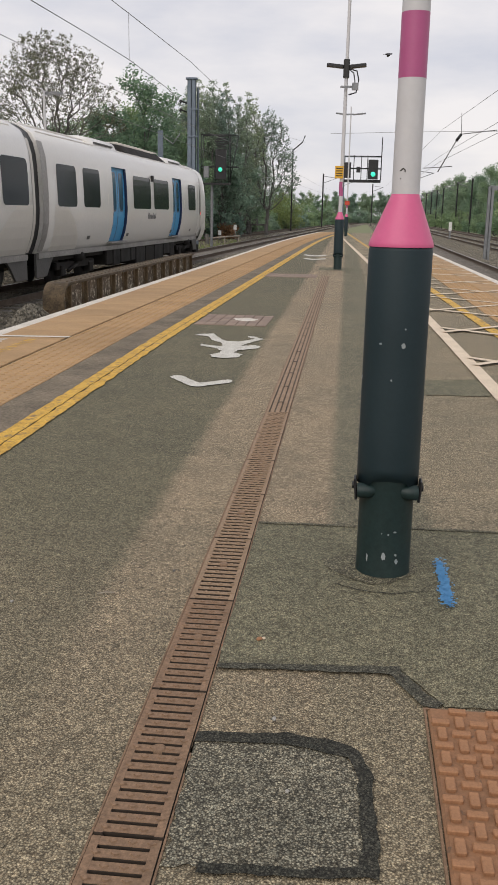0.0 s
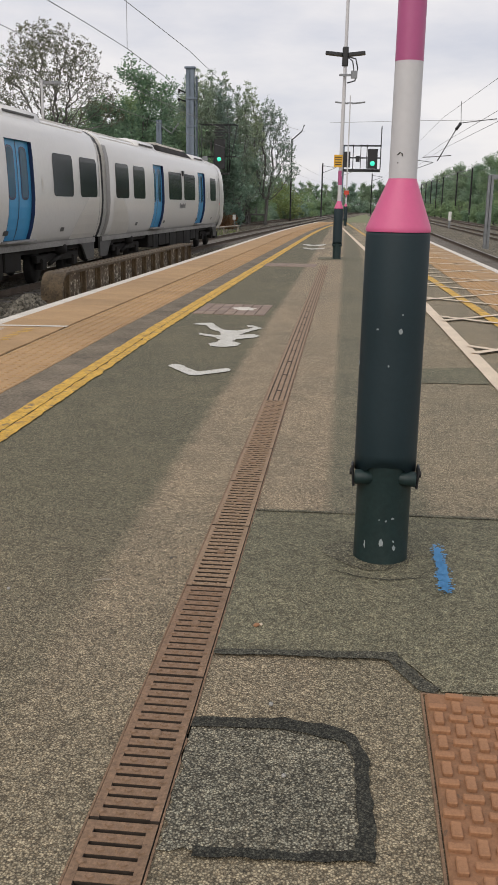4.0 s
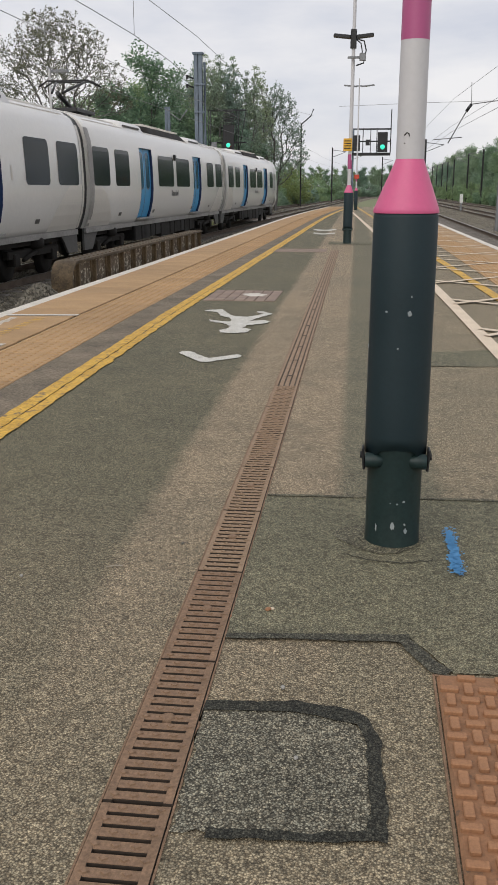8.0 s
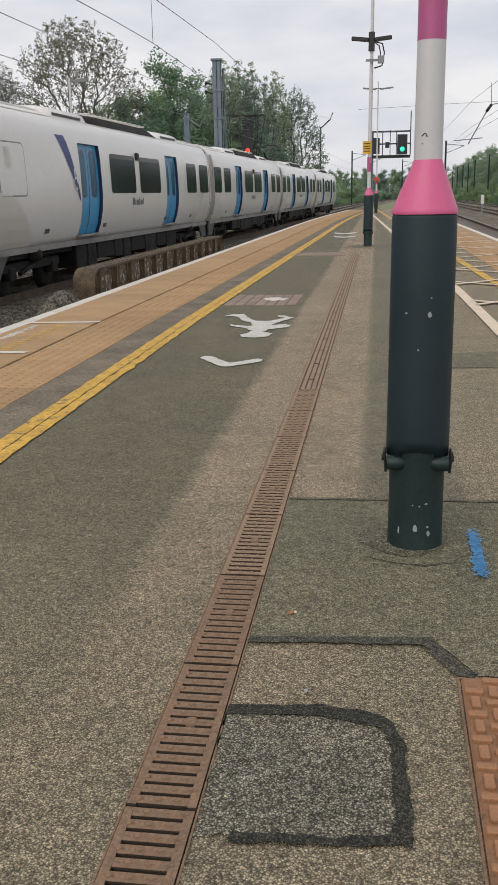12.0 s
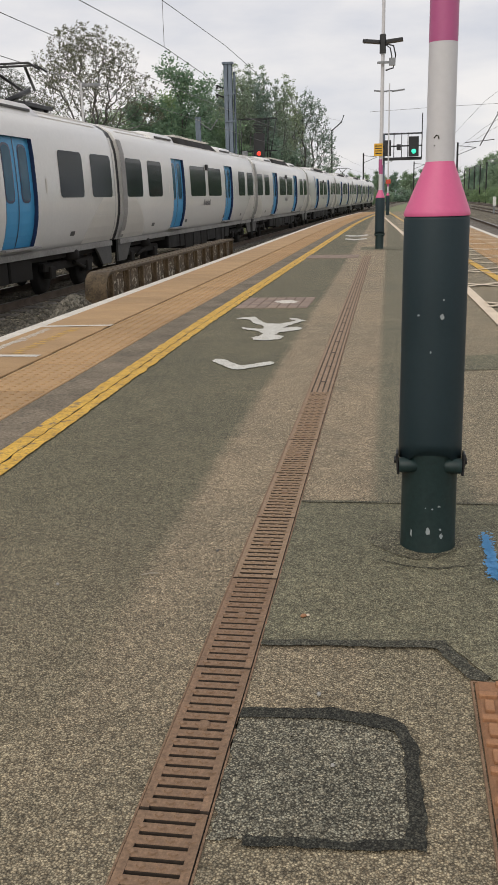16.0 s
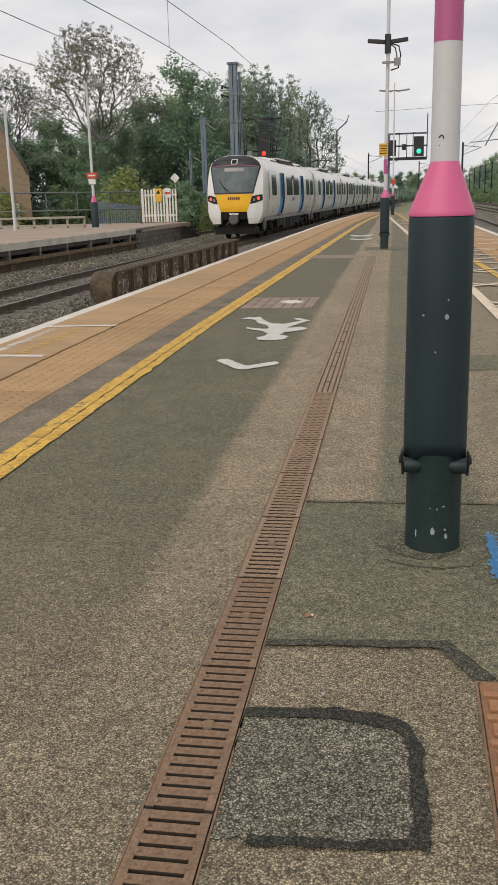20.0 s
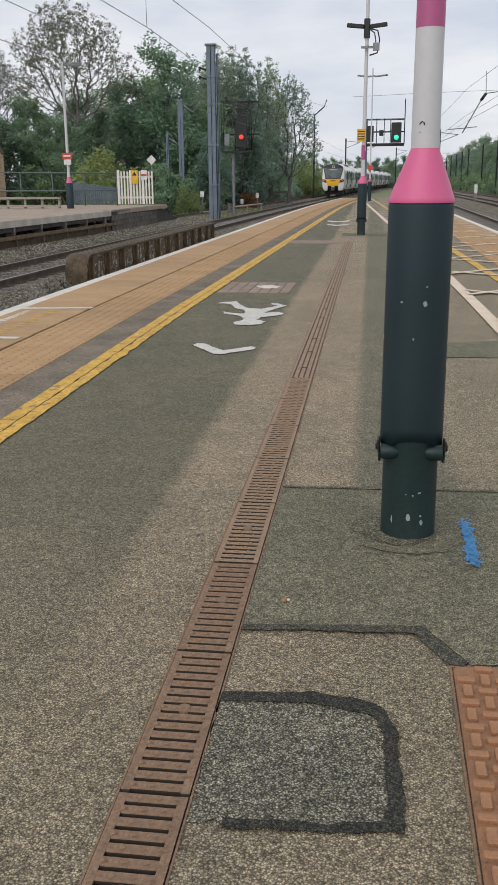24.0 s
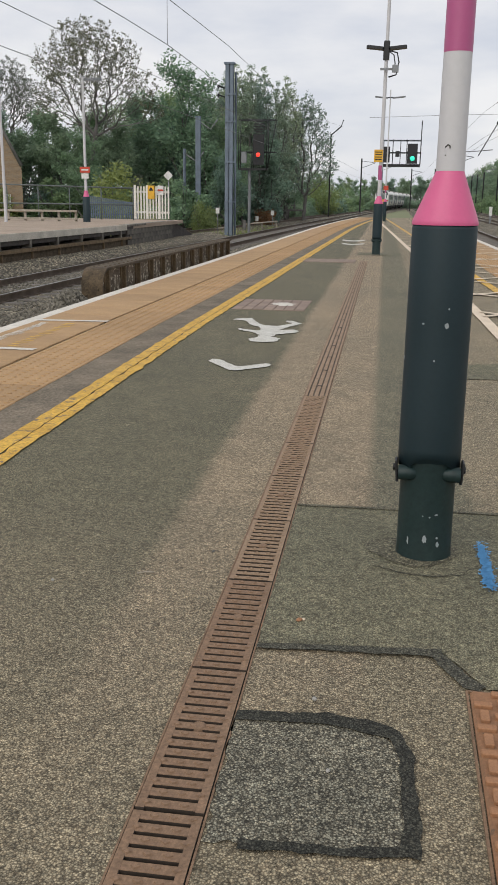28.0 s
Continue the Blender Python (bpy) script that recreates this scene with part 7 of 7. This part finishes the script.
def make_cab(c, e):
    """Driver's cab: raked dark windscreen, yellow lower panel, white cheeks, lamps and coupler."""
    cab = new("cab", None)
    cab.parent = c
    cab.matrix_basis = pose(0, 0, 0, 0, 0, 0 if e > 0 else 180)
    zs = [0.98 + (3.9 - 0.98) * i / 22 for i in range(23)]
    # sides from body to front outline
    bm = bmesh.new()
    ring0 = [(half_width(z), 8.54, z) for z in zs] + [(x, 8.54, z) for x, z in ((0.5, 3.94), (0.25, 3.965), (0.0, 3.98))]
    front = [(nose_w(z), nose_y(nose_w(z), z), z) for z in zs] + [(x, nose_y(x, z), z) for x, z in ((0.42, 3.935), (0.2, 3.955), (0.0, 3.965))]
    full0 = [(-x, y, z) for x, y, z in ring0] + ring0[-2::-1]
    full1 = [(-x, y, z) for x, y, z in front] + front[-2::-1]
    mid = [tuple((a[i] * 0.45 + b[i] * 0.55) + (0.03 * (1 if a[0] > 0 else -1) if i == 0 and abs(a[0]) > 0.5 else 0) for i in range(3)) for a, b in zip(full0, full1)]
    loft(bm, [full0, mid, full1])
    part("shell", bm, M_TRAIN, cab, "white cab shell")
    bm = bmesh.new()
    rows = []
    for z in [0.98 + (3.9 - 0.98) * i / 30 for i in range(31)] + [3.935, 3.955]:
        w = nose_w(z)
        rows.append([bm.verts.new((w * i / 8, nose_y(w * i / 8, z), z)) for i in range(-8, 9)])
    for a, b in zip(rows, rows[1:]):
        for i in range(16):
            bm.faces.new((a[i], a[i + 1], b[i + 1], b[i])).smooth = True
    part("front_shell", bm, M_TRAIN, cab)
    bm = bmesh.new()
    nose_panel(bm, 0, 0, 2.16, 3.945, 0.012, 26, lambda z: min(0.95 + 0.3 * max(0, (z - 2.16) / 1.3), nose_w(z) - 0.03))
    part("windscreen_surround", bm, M_BLACK, cab, "black windscreen mask")
    bm = bmesh.new()
    nose_panel(bm, 0, 0, 2.23, 3.4, 0.02, 10, lambda z: 0.91 + 0.25 * (z - 2.23) / 1.17)
    part("windscreen", bm, M_SCREEN, cab, "grey raked windscreen")
    bm = bmesh.new()
    rim = []
    for i in range(-10, 11):
        x = 0.118 * i
        z = 3.4 + 0.075 * (1 - (i / 10) ** 2)
        rim.append([bm.verts.new((x, nose_y(x, h) + 0.022, h)) for h in (z, z + 0.022)])
    for a, b in zip(rim, rim[1:]):
        bm.faces.new((a[0], b[0], b[1], a[1]))
    part("trim_line", bm, M_MAUVE, cab, "thin magenta line")
    bm = bmesh.new()
    nose_panel(bm, -0.47, 0.47, 3.2, 3.36, 0.026, 3)
    part("destination_display", bm, M_ENDGREY, cab, "grey destination display")
    bm = bmesh.new()
    nose_panel(bm, -0.15, 0.15, 3.52, 3.76, 0.03, 5)
    part("camera_panel", bm, M_SIGNWHITE, cab)
    bm = bmesh.new()
    nose_panel(bm, -0.11, 0.11, 3.55, 3.73, 0.036, 5)
    part("camera_lens", bm, M_TINT, cab)
    bm = bmesh.new()
    tube(bm, [(0.35, nose_y(0.35, 2.28) + 0.05, 2.28), (0.72, nose_y(0.72, 2.85) + 0.05, 2.85)], 0.015, 6)
    tube(bm, [(0.2, nose_y(0.2, 2.28) + 0.05, 2.28), (0.6, nose_y(0.6, 2.6) + 0.05, 2.6)], 0.015, 6)
    part("wiper", bm, M_BLACK, cab)
    bm = bmesh.new()
    nose_panel(bm, 0, 0, 1.34, 2.15, 0.014, 8, lambda z: 0.63 + 0.29 * (z - 1.34) / 0.81)
    part("yellow_panel", bm, M_CABYEL, cab, "bright yellow warning panel")
    for k in range(6):
        bm = bmesh.new()
        nose_panel(bm, -0.3 + k * 0.1, -0.225 + k * 0.1, 1.88, 2.02, 0.02, 2)
        part("lettering_bar", bm, M_CABTEXT, cab)
    for s in (-1, 1):
        bm = bmesh.new()
        rows = []
        for za, zb, xx in ((1.69, 2.03, 0.83), (1.71, 2.06, 0.95), (1.75, 2.09, 1.08), (1.8, 2.11, 1.22), (1.86, 2.11, 1.345)):
            lean = 0.05 * max(0.0, 1 - (xx - 0.83) / 0.2)
            rows.append([bm.verts.new((s * (xx + q * lean), nose_y(xx, z) + 0.02, z)) for q, z in ((-1, za), (0, (za + zb) / 2), (1, zb))])
        for a, b in zip(rows, rows[1:]):
            for i in range(2):
                bm.faces.new((a[i], a[i + 1], b[i + 1], b[i]))
        unit = part("lamp_unit", bm, M_BLACK, cab, "black lamp unit")
        bm = bmesh.new()
        lathe(bm, [(0.08, 0), (0.07, 0.03), (0.03, 0.05)], 16, m=pose(s * 1.15, nose_y(1.15, 1.94) + 0.005, 1.94, -90, 0, 0))
        part("tail_lamp", bm, M_TAIL, unit, "glowing red tail lamp")
        bm = bmesh.new()
        lathe(bm, [(0.08, 0), (0.07, 0.02)], 16, m=pose(s * 0.96, nose_y(0.96, 1.89) + 0.02, 1.89, -90, 0, 0))
        part("headlamp", bm, M_GALV, unit)
        # white cheeks reaching down beside the coupler
        bm = bmesh.new()
        secs = []
        for z, xi, xo, d in ((1.68, 0.77, 1.35, 0.03), (1.34, 0.65, 1.345, 0.05), (1.05, 0.66, 1.26, 0.03), (0.77, 0.69, 1.1, -0.05)):
            secs.append([(s * xi, 9.2, z), (s * xi, nose_y(xi, 1.6) + d, z), (s * (xi + xo) / 2, nose_y((xi + xo) / 2, 1.6) + d, z), (s * xo, nose_y(xo, 1.6) + d - 0.02, z), (s * xo, 9.0, z)])
        rows = loft(bm, secs)
        bm.faces.new(rows[-1])
        bm.faces.new(rows[0][::-1])
        for f in bm.faces:
            f.smooth = False
        part("cheek_fairing", bm, M_TRAIN, cab, "white fairing beside the coupler")
        bm = bmesh.new()
        panel(bm, s, 7.93, 8.46, 1.08, 3.22, 0.004, 0.06, 9)
        seam = part("cab_door_seam", bm, M_ENDGREY, cab, "fine dark seam round the cab door")
        bm = bmesh.new()
        panel(bm, s, 7.95, 8.44, 1.1, 3.2, 0.008, 0.05, 9)
        part("cab_door", bm, M_TRAIN, seam, "off-white cab door")
        bm = bmesh.new()
        panel(bm, s, 8.2, 8.33, 1.9, 3.1, 0.014, 0.03)
        part("cab_door_slit", bm, M_BLACK, cab)
    bm = bmesh.new()
    nose_panel(bm, -0.66, 0.66, 0.98, 1.335, 0.01, 3)
    soft_box(bm, -0.9, 0.9, 9.0, 9.75, 0.3, 1.0, 0.03)
    part("coupler_recess", bm, M_UNDER, cab, "dark coupler recess")
    bm = bmesh.new()
    soft_box(bm, -0.2, 0.2, 9.9, 10.32, 0.85, 1.2, 0.05)
    lathe(bm, [(0.24, 0), (0.24, 0.06), (0.17, 0.06)], 18, m=pose(0, 10.32, 0.98, -90, 0, 0))
    tube(bm, [(0.22, 10.3, 0.9), (0.34, 10.38, 0.75), (0.2, 10.4, 0.6)], 0.03, 6)
    part("coupler", bm, M_SKIRT, cab, "grey coupler head")
    bm = bmesh.new()
    soft_box(bm, -0.22, 0.22, 10.2, 10.27, 1.2, 1.28, 0.01)
    part("coupler_label", bm, M_TRAINGREY, cab)
    bm = bmesh.new()
    soft_box(bm, -1.05, 1.05, 9.2, 9.9, 0.28, 0.62, 0.05)
    part("obstacle_deflector", bm, M_UNDER, cab, "black obstacle deflector")


lead = carriage("lead", cab=1, seed=1, ext=0.62)
mid_plain = carriage("mid", seed=2)
mid_panto = carriage("panto", panto=-1, seed=3)
tagged(lead, "leading train carriage with driver's cab, off-white with blue doors")
tagged(mid_panto, "off-white train carriage with blue doors and a pantograph on its roof")
cars = [lead, mid_panto, mid_plain]
mid_flash = carriage("flash", seed=4, blank=-1, bare=(-1,))
tagged(mid_flash, "off-white train carriage with blue doors and a navy flash")
cars.append(mid_flash)
for i in range(2):
    cars.append(copy_thing(mid_plain, pose(0, 0, 0)))
mid_last = carriage("panto", panto=-1, seed=5, blank=1, rear=1)
tagged(mid_last, "off-white train carriage with blue doors, pantograph and blank end")
cars.append(mid_last)
cars.append(carriage("lead", cab=1, seed=1, rear=1))
tagged(cars[-1], "last train carriage with yellow-fronted driver's cab and red tail lamps")

# nose of the train along the line, by time
NOSE = [(0.0, 40.35), (1.0, 40.45), (2.0, 41.45), (3.0, 43.05), (3.5, 44.15), (4.0, 45.5), (4.5, 47.05), (5.0, 48.75), (5.5, 50.6), (6.0, 52.65), (6.5, 54.95), (7.0, 57.4),
        (7.5, 60.2), (8.0, 63.2), (8.5, 66.5), (9.0, 70.1), (9.5, 73.9), (10.0, 77.9), (10.5, 82.0), (11.0, 86.5), (11.5, 91.2), (12.0, 96.0), (12.5, 101.0), (13.0, 106.4),
        (13.5, 112.1), (14.0, 118.0), (14.5, 124.2), (15.0, 130.6), (15.5, 137.1), (16.0, 143.7), (16.5, 150.5), (17.0, 157.5), (17.5, 164.7), (18.0, 172.2), (18.5, 179.9),
        (19.0, 187.8), (19.5, 196.0), (20.0, 204.4), (20.5, 213.0), (21.0, 221.8), (21.5, 230.8), (22.0, 240.0), (22.5, 249.5), (23.0, 259.2), (23.5, 268.6), (24.0, 278.2),
        (24.5, 287.8), (25.0, 297.5), (25.5, 307.3), (26.0, 317.2), (26.5, 327.2), (27.0, 337.3), (27.5, 347.5), (28.0, 357.8)]


NOSE = [(t, n + 0.42 * min(1.0, max(0.0, (16.0 - t) / 3.5))) for t, n in NOSE]


def car_pose(y, flip):
    a, b = y - 7.0, y + 7.0
    xa, xb = track_x(a), track_x(b)
    turn = -math.degrees(math.atan2(xb - xa, b - a))
    return pose((xa + xb) / 2, y, RAIL_Z, 0, 0, turn + (180 if flip else 0))


# a dark bird crossing the sky
bird = thing("bird", "small dark bird flying across the grey sky", "bird")
bm = bmesh.new()
lathe(bm, [(0.0, -0.17), (0.035, -0.13), (0.055, -0.02), (0.045, 0.08), (0.03, 0.12), (0.035, 0.15), (0.02, 0.19), (0.0, 0.22)], 10, m=pose(0, 0, 0, 0, 90, 0), cap=False)
part("body", bm, M_BLACK, bird)
bm = bmesh.new()
bm.faces.new([bm.verts.new(p) for p in ((-0.15, -0.02, 0), (-0.15, 0.02, 0), (-0.27, 0.05, 0.005), (-0.27, -0.05, 0.005))])
part("tail", bm, M_BLACK, bird)
wings = []
for s in (-1, 1):
    bm = bmesh.new()
    soft = [[bm.verts.new((x, s * y, z)) for x, y in ((0.08, 0.02), (0.1, 0.16), (0.03, 0.33), (-0.05, 0.3), (-0.07, 0.15), (-0.06, 0.02))] for z in (-0.006, 0.006)]
    bm.faces.new(soft[0])
    bm.faces.new(soft[1][::-1])
    for i in range(6):
        bm.faces.new((soft[0][i], soft[0][(i + 1) % 6], soft[1][(i + 1) % 6], soft[1][i]))
    wings.append((s, part("wing", bm, M_BLACK, bird, "dark wing")))


def motions():
    walk(bird, [(t, pose(1.1 + 6.71 * t, 50, 9.05 + 0.38 * t, 0, -4, 3)) for t in (0.0, 7.0, 14.0, 21.0, 28.0)])
    for s, wing in wings:
        walk(wing, [(i * 0.1, pose(0, 0, 0, s * (32 if i % 2 else -14), 0, 0)) for i in range(20)] + [(28.0, pose(0, 0, 0, s * 10, 0, 0))])
    for k, car in enumerate(cars):
        back = 9.66 if k == 0 else 10.3 + 20.0 * k
        walk(car, [(t, car_pose(n - back, k >= 6)) for t, n in NOSE])
    # the signal's two-faced lens turns from green to red
    green = pose(SX + 0.64, SY - 0.62, 3.81)
    steps = [(0.0, 0), (9.55, 0), (9.62, 60), (9.69, 120), (9.76, 180), (28.0, 180)]
    walk(lens, [(t, green @ pose(0, 0, 0, 0, 0, a)) for t, a in steps])


# ---------------------------------------------------------------- paving pieces along the edges, last
def coping_mesh(w, l):
    bm = bmesh.new()
    soft_box(bm, 0.003, w - 0.003, 0.0025, l - 0.0025, -0.05, 0.012, 0.004)
    return mesh_of("paving_slab", bm, M_ORANGE)


def tactile_mesh(w, l, n):
    bm = bmesh.new()
    soft_box(bm, 0.004, w - 0.004, 0.0045, l - 0.0045, -0.05, 0.010, 0.004)
    for i in range(n):
        for j in range(n):
            x, y = w * (i + 0.5) / n, l * (j + 0.5) / n
            rings = []
            for r, z in ((0.0165, 0.0098), (0.013, 0.016)):
                rings.append([bm.verts.new((x + r * math.cos(a * math.pi / 3), y + r * math.sin(a * math.pi / 3), z)) for a in range(6)])
            for a in range(6):
                bm.faces.new((rings[0][a], rings[0][(a + 1) % 6], rings[1][(a + 1) % 6], rings[1][a]))
            bm.faces.new(rings[1])
    return mesh_of("tactile_slab", bm, M_ORANGE)


COPE, TACT, COPE_R = coping_mesh(0.58, 0.6), tactile_mesh(0.45, 0.43, 6), coping_mesh(0.45, 0.6)
y = -13.8
while y < PLAT_END - 0.6:
    x = edge_left(y)
    piece("paving_slab", COPE, platform, pose(x + 0.095, y, 0) @ Matrix.Diagonal((1 + swing(y + 0.3) / 0.58, 1, 1, 1)))
    piece("paving_slab", COPE_R, platform, pose(edge_right(y) - 0.56, y, 0, 0, 0, 1.37))
    y += 0.6
y = -13.77
while y < PLAT_END - 0.5:
    piece("tactile_slab", TACT, platform, pose(edge_left(y) + swing(y + 0.2) + 0.69, y, 0))
    if abs(y) > 5 or y < 0:
        piece("tactile_slab", TACT, platform, pose(edge_right(y) - 1.0, y, 0, 0, 0, 1.37))
    y += 0.43

motions()
